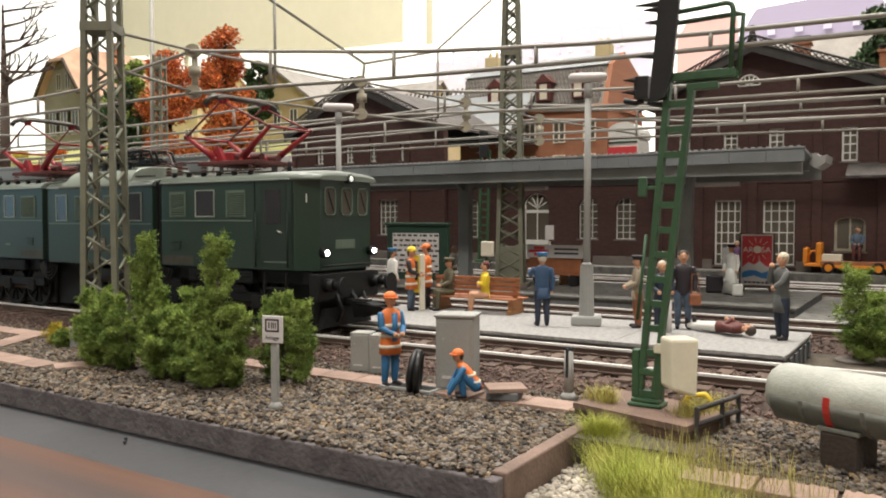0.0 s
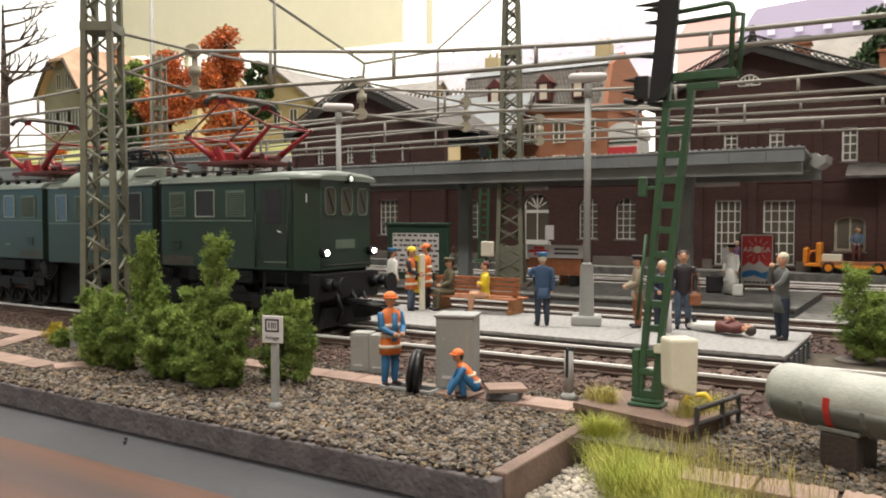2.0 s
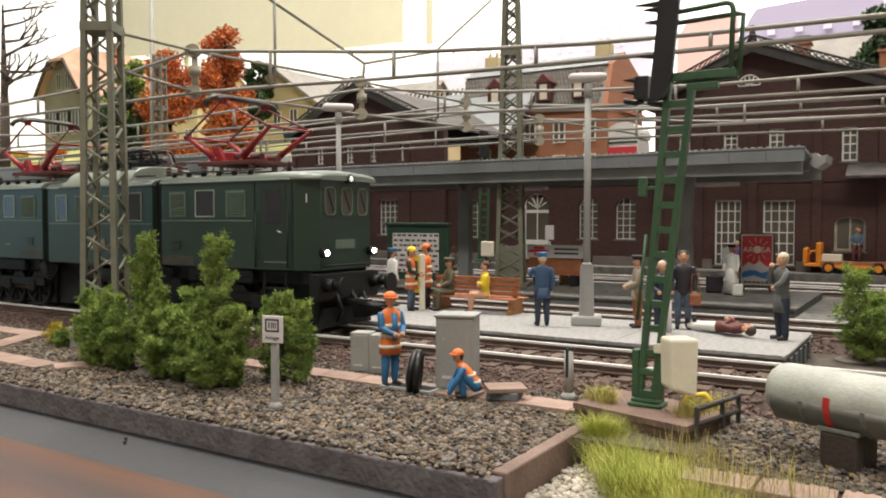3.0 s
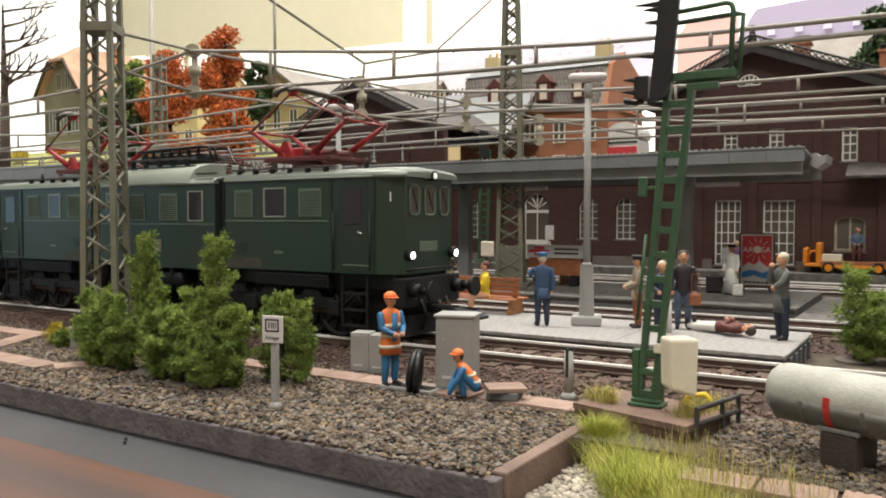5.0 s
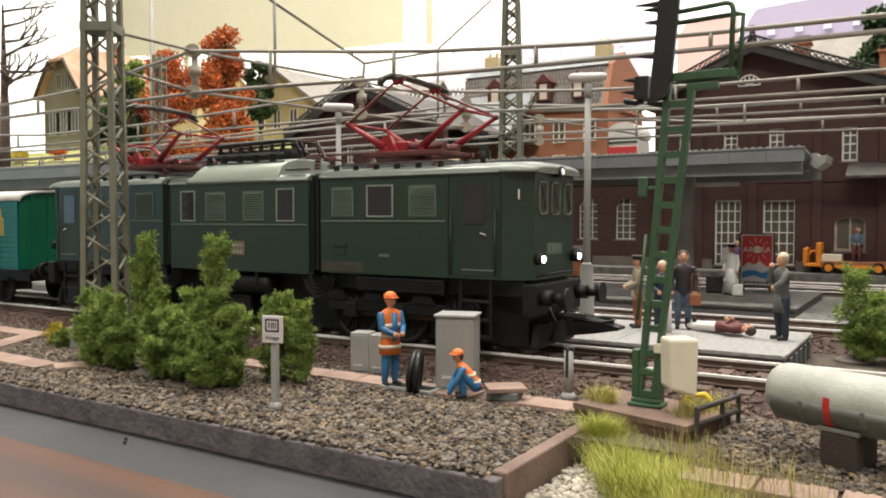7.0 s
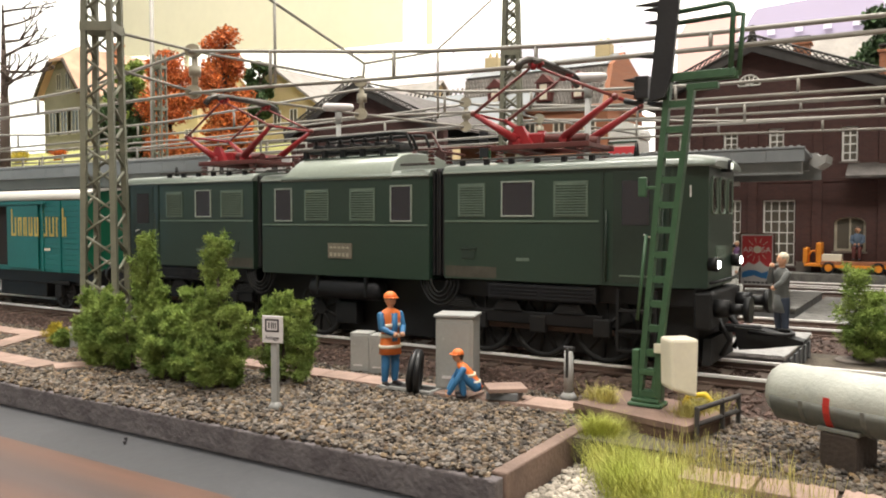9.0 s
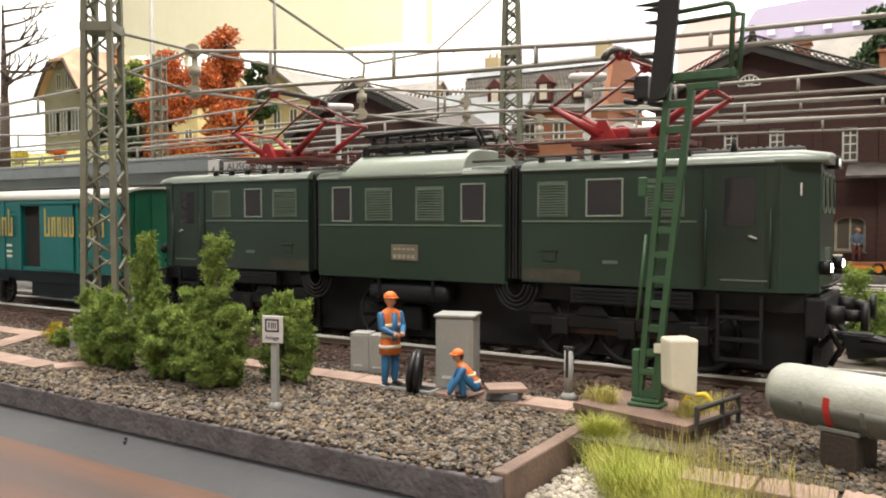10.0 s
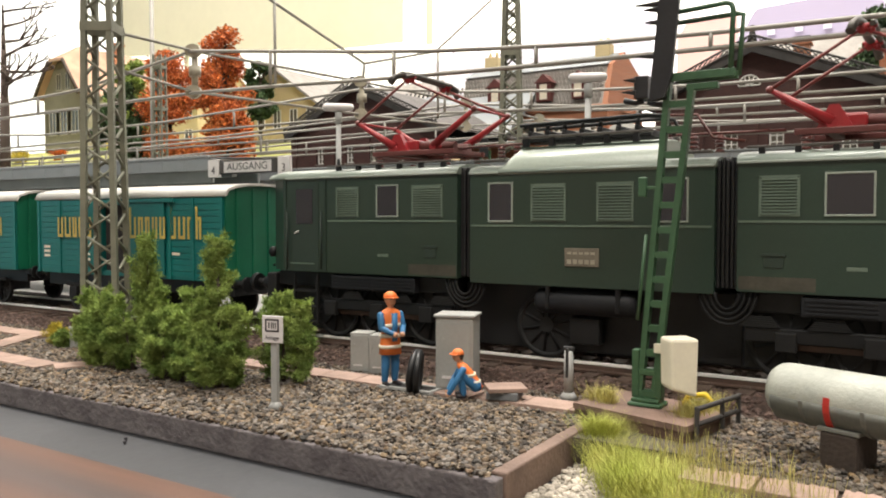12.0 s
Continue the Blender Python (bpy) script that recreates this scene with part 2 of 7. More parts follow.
# wood grain runs along the table's edge
for node in list(M["wood"].node_tree.nodes):
    if node.bl_idname == "ShaderNodeTexNoise":
        tree_ = M["wood"].node_tree
        grain = tree_.nodes.new("ShaderNodeMapping")
        grain.inputs["Scale"].default_value = (0.06, 1.0, 1.0)
        grain.inputs["Rotation"].default_value = (0, 0, radians(8))
        tree_.links.new(node.inputs["Vector"].links[0].from_socket, grain.inputs["Vector"])
        tree_.links.new(grain.outputs["Vector"], node.inputs["Vector"])

# ---------------------------------------------------------------- mesh helpers (millimetres)


def bx(bm, x0, x1, y0, y1, z0, z1, bevel=0.0, mi=0, m=None):
    vs = [bm.verts.new(v) for v in ((x0, y0, z0), (x1, y0, z0), (x1, y1, z0), (x0, y1, z0), (x0, y0, z1), (x1, y0, z1), (x1, y1, z1), (x0, y1, z1))]
    fs = [bm.faces.new([vs[i] for i in q]) for q in ((3, 2, 1, 0), (4, 5, 6, 7), (0, 1, 5, 4), (1, 2, 6, 5), (2, 3, 7, 6), (3, 0, 4, 7))]
    if m is not None:
        bmesh.ops.transform(bm, matrix=m, verts=vs)
    for f in fs:
        f.material_index = mi
    if bevel:
        es = list({e for f in fs for e in f.edges})
        r = bmesh.ops.bevel(bm, geom=es, offset=bevel, segments=2, affect="EDGES", profile=0.5)
        for f in r["faces"]:
            f.material_index = mi
    return fs


def rings(bm, rows, caps=True, mi=0, smooth=True):
    """Joins rings of equal count of points into a skin."""
    rs = [[bm.verts.new(p) for p in row] for row in rows]
    n = len(rs[0])
    for a, b in zip(rs, rs[1:]):
        for i in range(n):
            f = bm.faces.new((a[i], a[(i + 1) % n], b[(i + 1) % n], b[i]))
            f.material_index, f.smooth = mi, smooth
    if caps:
        for r, flip in ((rs[0], True), (rs[-1], False)):
            f = bm.faces.new(r[::-1] if flip else r)
            f.material_index = mi


def rod(bm, a, b, r0, r1=None, n=8, mi=0, smooth=True):
    a, b = Vector(a), Vector(b)
    r1 = r0 if r1 is None else r1
    d = (b - a).normalized()
    u = d.orthogonal().normalized()
    w = d.cross(u)
    ring = lambda c, r: [c + (u * math.cos(k * 2 * math.pi / n) + w * math.sin(k * 2 * math.pi / n)) * r for k in range(n)]
    rings(bm, [ring(a, r0), ring(b, r1)], mi=mi, smooth=smooth)


def capsule(bm, a, b, r0, r1, n=8, mi=0, flat=1.0):
    """A limb with rounded ends; flat squeezes it along its own third axis."""
    a, b = Vector(a), Vector(b)
    d = (b - a).normalized()
    u = d.orthogonal().normalized() if abs(d.z) < 0.9 else Vector((1, 0, 0))
    u = (u - d * u.dot(d)).normalized()
    w = d.cross(u)
    rows = []
    for c, r, s in ((a - d * r0 * 0.7, r0 * 0.45, 0), (a - d * r0 * 0.3, r0 * 0.9, 0), (a, r0, 0), (b, r1, 1), (b + d * r1 * 0.35, r1 * 0.9, 1), (b + d * r1 * 0.75, r1 * 0.45, 1)):
        rows.append([c + u * math.cos(k * 2 * math.pi / n) * r + w * math.sin(k * 2 * math.pi / n) * r * flat for k in range(n)])
    rings(bm, rows, mi=mi)


def ball(bm, c, r, mi=0, sz=1.0, n=8, cut=-1.0):
    rows = []
    for k in range(1, n):
        t = math.pi * k / n
        z = math.cos(t)
        if z < cut:
            break
        rows.append([Vector(c) + Vector((math.sin(t) * math.cos(j * 2 * math.pi / 10) * r, math.sin(t) * math.sin(j * 2 * math.pi / 10) * r, z * r * sz)) for j in range(10)])
    rings(bm, rows[::-1], mi=mi)


def tube(bm, pts, r, n=6, mi=0):
    """One continuous bent tube through the points."""
    ps = [Vector(p) for p in pts]
    ds = [(b - a).normalized() for a, b in zip(ps, ps[1:])]
    ts = [ds[0]] + [(a + b).normalized() for a, b in zip(ds, ds[1:])] + [ds[-1]]
    u = ts[0].orthogonal().normalized()
    rows = []
    for p, t in zip(ps, ts):
        u = (u - t * u.dot(t)).normalized()
        w = t.cross(u)
        rows.append([p + (u * math.cos(k * 2 * math.pi / n) + w * math.sin(k * 2 * math.pi / n)) * r for k in range(n)])
    rings(bm, rows, mi=mi)


def prism(bm, pts, axis, a, b, mi=0, smooth=False):
    """A polygon given in two axes, drawn out along the third (0, 1 or 2) from a to b."""
    def at(p, h):
        q = list(p)
        q.insert(axis, h)
        return q
    rings(bm, [[at(p, a) for p in pts], [at(p, b) for p in pts]], mi=mi, smooth=smooth)


def part(name, bm, material, parent=None, label="", at=None, autosmooth=False):
    """Links a bmesh in millimetres as one mesh object."""
    me = bpy.data.meshes.new(name)
    bmesh.ops.recalc_face_normals(bm, faces=bm.faces)
    bmesh.ops.scale(bm, vec=(MM, MM, MM), verts=bm.verts)
    bm.to_mesh(me)
    bm.free()
    for mm_ in (material if isinstance(material, (list, tuple)) else [material]):
        me.materials.append(M[mm_])
    ob = new(name, me)
    ob.parent = parent
    if at is not None:
        ob.matrix_basis = pose(at[0] * MM, at[1] * MM, at[2] * MM, *at[3:])
    if label:
        ob["label"] = label
    return ob


def piece(name, mesh, parent, x, y, z, rz=0.0):
    ob = new(name, mesh)
    ob.parent = parent
    ob.matrix_basis = pose(x * MM, y * MM, z * MM, 0, 0, rz)
    return ob


def empty(name, x=0, y=0, z=0, rz=0, label="", category="", group="", kind=""):
    ob = new(name)
    ob.empty_display_size = 0.005
    ob.matrix_basis = pose(x * MM, y * MM, z * MM, 0, 0, rz)
    return tagged(ob, label, category, group, kind)


def B():
    return bmesh.new()


def words(name, text, size, x, y, z, rx, rz, material, parent=None, stretch=1.0):
    cu = bpy.data.curves.new(name, "FONT")
    cu.body, cu.size, cu.extrude = text, size * MM, 0.00003
    cu.align_x, cu.align_y = "CENTER", "CENTER"
    cu.materials.append(M[material])
    ob = new(name, cu)
    ob.parent = parent
    ob.matrix_basis = pose(x * MM, y * MM, z * MM, rx, 0, rz) @ Matrix.Diagonal((stretch, 1, 1, 1))
    return ob



def stones(name, material, n, place, size, parent=None, flat=0.75):
    """Many small angular stones in one mesh. place(k) gives n rows of x, y, z."""
    t = (1 + 5 ** 0.5) / 2
    v = np.array([(-1, t, 0), (1, t, 0), (-1, -t, 0), (1, -t, 0), (0, -1, t), (0, 1, t), (0, -1, -t), (0, 1, -t), (t, 0, -1), (t, 0, 1), (-t, 0, -1), (-t, 0, 1)]) / 1.9
    f = np.array([(0, 11, 5), (0, 5, 1), (0, 1, 7), (0, 7, 10), (0, 10, 11), (1, 5, 9), (5, 11, 4), (11, 10, 2), (10, 7, 6), (7, 1, 8), (3, 9, 4), (3, 4, 2), (3, 2, 6), (3, 6, 8), (3, 8, 9), (4, 9, 5), (2, 4, 11), (6, 2, 10), (8, 6, 7), (9, 8, 1)])
    rng = np.random.RandomState(n)
    p = place(rng, n)
    s = size * (0.55 + 0.75 * rng.rand(n, 1, 1)) * np.concatenate([0.75 + 0.5 * rng.rand(n, 1, 2), flat * (0.7 + 0.5 * rng.rand(n, 1, 1))], axis=2)
    a = rng.rand(n) * 6.283
    c, sn = np.cos(a), np.sin(a)
    R = np.zeros((n, 3, 3))
    R[:, 0, 0], R[:, 0, 1], R[:, 1, 0], R[:, 1, 1], R[:, 2, 2] = c, -sn, sn, c, 1
    R[:, 0, 2], R[:, 1, 2] = rng.randn(n) * 0.3, rng.randn(n) * 0.3
    jit = v[None] * (0.8 + 0.4 * rng.rand(n, 12, 1))
    V = np.einsum("nij,nkj->nki", R, jit * s) + p[:, None, :]
    Fc = (f[None] + 12 * np.arange(n)[:, None, None]).reshape(-1, 3)
    me = bpy.data.meshes.new(name)
    me.from_pydata((V.reshape(-1, 3) * MM).tolist(), [], Fc.tolist())
    me.materials.append(M[material])
    ob = new(name, me)
    ob.parent = parent
    return tagged(ob, kind="stuff")


def leaves(name, material, centres, size, parent=None, upward=0.3, long=1.0, seed=1, wide=0.42):
    """Small folded leaf clumps at the given centres (rows of x, y, z), in one mesh."""
    rng = np.random.RandomState(seed)
    c = np.asarray(centres)
    n = len(c)
    u = rng.randn(n, 3)
    u[:, 2] += upward * 2
    u /= np.linalg.norm(u, axis=1)[:, None]
    w = np.cross(u, rng.randn(n, 3))
    w /= np.linalg.norm(w, axis=1)[:, None]
    k = np.cross(u, w)
    s = size * (0.6 + 0.8 * rng.rand(n, 1))
    V = np.stack([c, c + (u * 0.5 * long + w * wide + k * 0.12) * s, c + u * s * long, c + (u * 0.5 * long - w * wide + k * 0.12) * s], axis=1)
    i = 4 * np.arange(n)[:, None]
    F = np.concatenate([np.concatenate([i, i + 1, i + 2], 1), np.concatenate([i, i + 2, i + 3], 1)])
    me = bpy.data.meshes.new(name)
    me.from_pydata((V.reshape(-1, 3) * MM).tolist(), [], F.tolist())
    me.materials.append(M[material])
    ob = new(name, me)
    ob.parent = parent
    return ob

# ---------------------------------------------------------------- the room round the layout
RX0, RX1, RY0, RY1, RZ0, RZ1 = -3200, 2200, -2200, 2600, -1000, 1600


def room():
    wy0, wy1, wz0, wz1 = -2100, -480, -250, 1000
    west = [(RX0 - 60, RX0, RY0, wy0, RZ0, RZ1), (RX0 - 60, RX0, wy1, RY1, RZ0, RZ1), (RX0 - 60, RX0, wy0, wy1, RZ0, wz0), (RX0 - 60, RX0, wy0, wy1, wz1, RZ1)]
    for name, qs in (("wall_north", [(RX0, RX1, RY1, RY1 + 60, RZ0, RZ1)]), ("wall_south", [(RX0, RX1, RY0 - 60, RY0, RZ0, RZ1)]),
                     ("wall_west", west), ("wall_east", [(RX1, RX1 + 60, RY0, RY1, RZ0, RZ1)])):
        b = B()
        for q in qs:
            bx(b, *q)
        tagged(part(name, b, "roomwall"), "plain white room wall", "wall", kind="structure")
    b = B(); bx(b, RX0, RX1, RY0, RY1, RZ1 + 2, RZ1 + 60)
    tagged(part("ceiling", b, "roomwall"), "plain white room ceiling", "ceiling", kind="structure")
    b = B(); bx(b, RX0, RX1, RY0, RY1, RZ0 - 60, RZ0 - 2)
    tagged(part("floor", b, "wood"), "brown room floor", "floor", kind="structure")
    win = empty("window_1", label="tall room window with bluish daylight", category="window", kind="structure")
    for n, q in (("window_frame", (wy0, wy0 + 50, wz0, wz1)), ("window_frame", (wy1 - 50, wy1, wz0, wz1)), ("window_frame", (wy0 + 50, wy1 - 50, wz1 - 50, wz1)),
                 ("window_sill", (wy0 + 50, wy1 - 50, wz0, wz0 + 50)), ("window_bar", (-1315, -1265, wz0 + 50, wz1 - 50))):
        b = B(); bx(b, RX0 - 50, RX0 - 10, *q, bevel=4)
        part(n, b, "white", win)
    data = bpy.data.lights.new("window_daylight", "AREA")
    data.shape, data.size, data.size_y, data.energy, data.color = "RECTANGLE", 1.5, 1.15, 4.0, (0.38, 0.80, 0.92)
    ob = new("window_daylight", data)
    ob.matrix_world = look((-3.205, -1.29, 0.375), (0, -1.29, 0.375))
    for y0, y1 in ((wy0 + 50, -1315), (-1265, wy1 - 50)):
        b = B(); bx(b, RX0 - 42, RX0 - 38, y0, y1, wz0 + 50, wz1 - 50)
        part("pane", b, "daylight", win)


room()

# the backdrop behind the layout, with a faded printed town; added emission brightens both
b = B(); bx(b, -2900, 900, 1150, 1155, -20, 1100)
backdrop = tagged(part("backdrop", b, "backdrop"), "white sky backdrop board, brightened by added glow", "backdrop", kind="structure")


def printed_town():
    y = 1146
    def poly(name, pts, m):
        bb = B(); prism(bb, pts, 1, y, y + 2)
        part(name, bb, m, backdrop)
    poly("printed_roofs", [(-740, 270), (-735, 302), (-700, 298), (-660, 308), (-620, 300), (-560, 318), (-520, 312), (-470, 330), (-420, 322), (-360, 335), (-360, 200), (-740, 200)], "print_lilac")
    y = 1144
    rr = random.Random(4)
    for k in range(26):
        x, z = -728 + 14 * k, 262 + 12 * (k % 3) + rr.uniform(-4, 8)
        poly("printed_light", [(x, z), (x, z + 7), (x + 5, z + 7), (x + 5, z)], "print_pale")
    for k in range(7):
        x = -700 + 48 * k
        poly("printed_chimney", [(x, 290), (x, 318), (x + 6, 318), (x + 6, 290)], "print_lilac")
    poly("printed_tree", [(-560, 180), (-575, 225), (-552, 262), (-520, 275), (-490, 255), (-478, 215), (-490, 180)], "print_pale")
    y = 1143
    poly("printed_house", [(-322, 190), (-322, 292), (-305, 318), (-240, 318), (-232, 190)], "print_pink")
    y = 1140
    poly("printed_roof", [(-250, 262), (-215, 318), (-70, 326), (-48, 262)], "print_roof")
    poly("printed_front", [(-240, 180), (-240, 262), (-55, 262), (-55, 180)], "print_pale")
    y = 1136
    for k in range(6):
        poly("printed_window", [(-228 + 28 * k, 225), (-228 + 28 * k, 245), (-216 + 28 * k, 245), (-216 + 28 * k, 225)], "print_lilac")
    y = 1136
    for k in range(4):
        poly("printed_dormer", [(-200 + 34 * k, 280), (-200 + 34 * k, 292), (-190 + 34 * k, 292), (-190 + 34 * k, 280)], "print_lilac")
    y = 1143
    poly("printed_facade", [(-470, 150), (-470, 250), (-440, 285), (-400, 250), (-400, 150)], "print_pale")
    poly("printed_hill", [(-1010, 268), (-985, 284), (-930, 285), (-905, 268)], "print_pale")


printed_town()

# hanging cream curtain on the backdrop
b = B()
prism(b, [(-1560, 520), (-1560, 395), (-1200, 372), (-1000, 345), (-785, 338), (-785, 520)], 1, 1120, 1126)
part("curtain", b, "panel", None)
tagged(bpy.data.objects["curtain"], "cream cloth panel hanging before the backdrop", "curtain")
for x in (-735, -1340):
    b = B(); bx(b, x - 6, x + 6, 1128, 1132, 330, 900)
    tagged(part("curtain_strip", b, "panel"), "narrow cream strip before the backdrop", "curtain")

# ---------------------------------------------------------------- ground of the layout
b = B(); bx(b, -2850, 900, 115, 1140, -40, 0.0)
bx(b, -2850, -49.5, 92.6, 115, -40, -0.02)
tagged(part("ground", b, "ground"), "brown earth base of the layout", "ground", kind="structure")
# lower ground in front, grey strip and wooden table edge
b = B(); bx(b, -2850, 900, 77.0, 116, -42, -4.7)
tagged(part("lower_ground", b, "greypaint"), "grey painted strip along the layout edge", "ground", kind="structure")
b = B(); bx(b, -2850, 900, -700, 77.0, -60, -4.704)
tagged(part("table", b, "wood"), "brown wooden table edge before the layout", "table", kind="structure")
for x, y in ((-120.5, 87.2), (-118.6, 85.6)):
    b = B(); rod(b, (0, 0, -0.5), (0, 0, 0.5), 0.22, n=8); rod(b, (0, 0, 0.4), (0, 0, 0.55), 0.4, n=8)
    tagged(part("nail", b, "ink", at=(x, y, -4.7)), "small dark nail in the layout edge", "nail", "nails in the edge")
# raised edging along the gravel bed
edging = empty("edging", label="grey-brown concrete edging of the gravel bed", category="edging", kind="structure")
b = B(); bx(b, -700, -48.4, 90.2, 92.5, -4.69, -0.05, bevel=0.3)
part("front_edging", b, "edging", edging)
b = B(); bx(b, -50.4, -48.0, 92.6, 123.2, -4.69, 0.45, bevel=0.3)
part("side_edging", b, "edge_side", edging)


def scatter_box(x0, x1, y0, y1, z0, z1, near=1.0):
    def place(rng, n):
        return np.stack([x0 + (x1 - x0) * rng.rand(n) ** near, y0 + (y1 - y0) * rng.rand(n), z0 + (z1 - z0) * rng.rand(n)], 1)
    return place


tagged(stones("gravel", "gravel", 30000, scatter_box(-330, -50.4, 90.6, 126.8, -0.1, 0.6, 0.7), 0.47), "coarse brown and buff gravel bed", "gravel")
tagged(stones("pale_gravel", "whitestone", 10000, scatter_box(-47.6, 10, 74, 119, -4.6, -4.0), 0.5), "pale loose gravel", "gravel")
tagged(stones("cable_gravel", "gravel", 6500, scatter_box(-330, -20, 133.5, 141, 0.0, 0.5, 0.8), 0.44), "fine brown gravel beside the track", "gravel")
tagged(stones("side_gravel", "gravel", 6500, scatter_box(-29, 45, 113, 141, -0.1, 0.4), 0.45), "brown gravel beside the signal", "gravel")

# walkway of pinkish slabs, along the track
walkway = empty("walkway", label="pinkish timber-like slab walkway beside the track", category="walkway", kind="structure")
b = B(); bx(b, 0.12, 9.3, 0, 6.6, -0.3, 0.95, bevel=0.12)
slab_mesh = part("slab", b, "planks", walkway, at=(-121.2, 127.6, 0)).data
for k in range(1, 8):
    piece("slab", slab_mesh, walkway, -121.2 + 9.4 * k + (1.2 if k > 4 else 0), 127.6 + random.uniform(-0.12, 0.12), -0.15 if k in (3, 4) else random.uniform(-0.1, 0.05), random.uniform(-0.6, 0.6))
for x, y, rz in ((-133, 128.0, 0), (-142.5, 127.6, 1), (-181, 101.0, -2), (-190.5, 101.4, -2), (-200, 101.8, -2), (-209.5, 102.1, -2), (-219, 102.4, -2), (-228.5, 102.8, -2), (-238, 103, -2),
                 (-166.5, 102.5, 62), (-162.2, 110.8, 62), (-207, 113, 122), (-212, 121, 122), (-217, 129, 122), (-236, 128, 0), (-245.5, 128, 0), (-255, 128, 0), (-226.6, 128, 0)):
    piece("slab", slab_mesh, walkway, x, y, 0.05, rz)
for k in range(5):
    piece("slab", slab_mesh, walkway, -29.0 + 9.7 * k, 104.8 + random.uniform(-0.2, 0.2), -1.1, random.uniform(-1, 1))
tagged(stones("bank_gravel", "ground", 2600, scatter_box(-28, 40, 111, 114.5, -0.9, -0.1), 0.5), "loose earth bank", "soil")
b = B(); prism(b, [(96, -4.6), (100, -2.6), (104, -0.9), (113, -0.6), (117, 0.0), (117, -4.6)], 0, -30, 60)
tagged(part("bank", b, "soil"), "brown earth bank", "ground", kind="structure")

# ---------------------------------------------------------------- tracks
TRACKS = (("track_1", 162.0, 18.6), ("track_2", 240.5, 18.2), ("track_3", 362.0, 17.5), ("track_4", 391.0, 17.5))


def track(name, yc, gauge, stones_n):
    t = empty(name, 0, yc, 0, label="model railway track with brown sleepers and steel rails", category="track", kind="structure")
    b = B(); prism(b, [(-20.5, 0.02), (-15.5, 2.35), (15.5, 2.35), (20.5, 0.02)], 0, -1500, 400)
    part("ballast_bed", b, "bed", t, "dark red-brown moulded ballast")
    for s in (-1, 1):
        g = s * gauge / 2
        b = B()
        prism(b, [(g - 1.0, 3.0), (g - 1.0, 3.25), (g - 0.25, 3.5), (g - 0.25, 4.4), (g + 0.25, 4.4), (g + 0.25, 3.5), (g + 1.0, 3.25), (g + 1.0, 3.0)], 0, -1500, 400)
        r = part("rail", b, "railside", t)
        b = B(); bx(b, -1500, 400, g - 0.42, g + 0.42, 4.38, 5.0, bevel=0.12)
        part("rail_head", b, "railtop", r, "polished steel rail head, gleam put into its near-white colour")
    b = B(); bx(b, -1.5, 1.5, -14.6, 14.6, 2.2, 3.05, bevel=0.15)
    for s in (-1, 1):
        for d in (-1.15, 1.15):
            bx(b, -0.85, 0.85, s * gauge / 2 + d - 0.42, s * gauge / 2 + d + 0.42, 3.04, 3.6, bevel=0.18)
    bx(b, -0.5, 0.5, -0.5, 0.5, 3.0, 3.9, bevel=0.15)
    me = part("sleeper", b, "sleeper", t, at=(30, 0, 0)).data
    for k in range(1, 62 if yc < 300 else 48):
        piece("sleeper", me, t, 30 - 7.4 * k, 0, 0)
    if stones_n:
        def place(rng, n):
            x = 20 - 330 * rng.rand(n) ** 1.15
            y = -20.3 + 40.6 * rng.rand(n)
            z = np.where(np.abs(y) < 15.5, 2.3, 2.35 * (20.5 - np.abs(y)) / 5.0) + 0.1
            return np.stack([x, y, z], 1)
        tagged(stones("ballast", "bedstone", stones_n, place, 0.52, t), "dark red-brown ballast stones")
    return t


for (nm, yc, ga), sn in zip(TRACKS, (22000, 8000, 0, 0)):
    track(nm, yc, ga, sn)

# ---------------------------------------------------------------- platforms


def platform(name, x0, x1, y0, y1, ztop, top, label, n):
    p = empty(name, label=label, category="platform", kind="structure")
    b = B(); bx(b, x0 + 0.4, x1 - 0.4, y0 + 0.5, y1 - 0.5, 0.01, ztop - 0.9)
    part("platform_wall", b, "platface", p)
    w = (x1 - x0) / n
    b = B(); bx(b, 0.05, w - 0.05, 0, y1 - y0, -0.88, 0, bevel=0.3)
    me = part("slab", b, top, p, at=(x0, y0, ztop)).data
    for k in range(1, n):
        piece("slab", me, p, x0 + w * k, y0, ztop)
    for k in range(n * 2):
        b = B(); bx(b, x0 + w * k / 2 + 0.06, x0 + w * (k + 1) / 2 - 0.06, y0 - 0.35, y0 + 2.6, ztop - 0.75, ztop + 0.18, bevel=0.15)
        part("edge_stone", b, top, p)
    return p


plat_one = platform("platform_1", -560, -26.5, 176.4, 217.5, 5.6, "platform", "narrow light grey concrete platform between two tracks", 14)
for k in range(5):
    b = B(); bx(b, -26.6, -26.2, 182 + 7 * k, 185 + 7 * k, 0.2, 4.4, bevel=0.1)
    part("rib", b, "platface", plat_one)
platform("platform_2", -620, -38.0, 272.0, 343.0, 5.6, "plat2", "old dark grey platform under a canopy", 16)
b = B(); bx(b, -37.5, 260, 262, 343, 0.02, 3.6, bevel=0.4)
tagged(part("crossing", b, "plat2"), "dark grey level crossing deck over the tracks", "crossing", kind="structure")
b = B(); bx(b, -800, 260, 408, 560, 0.02, 8.6, bevel=0.4)
tagged(part("forecourt", b, "plat2"), "grey paved station forecourt", "pavement", kind="structure")

# ---------------------------------------------------------------- foreground things


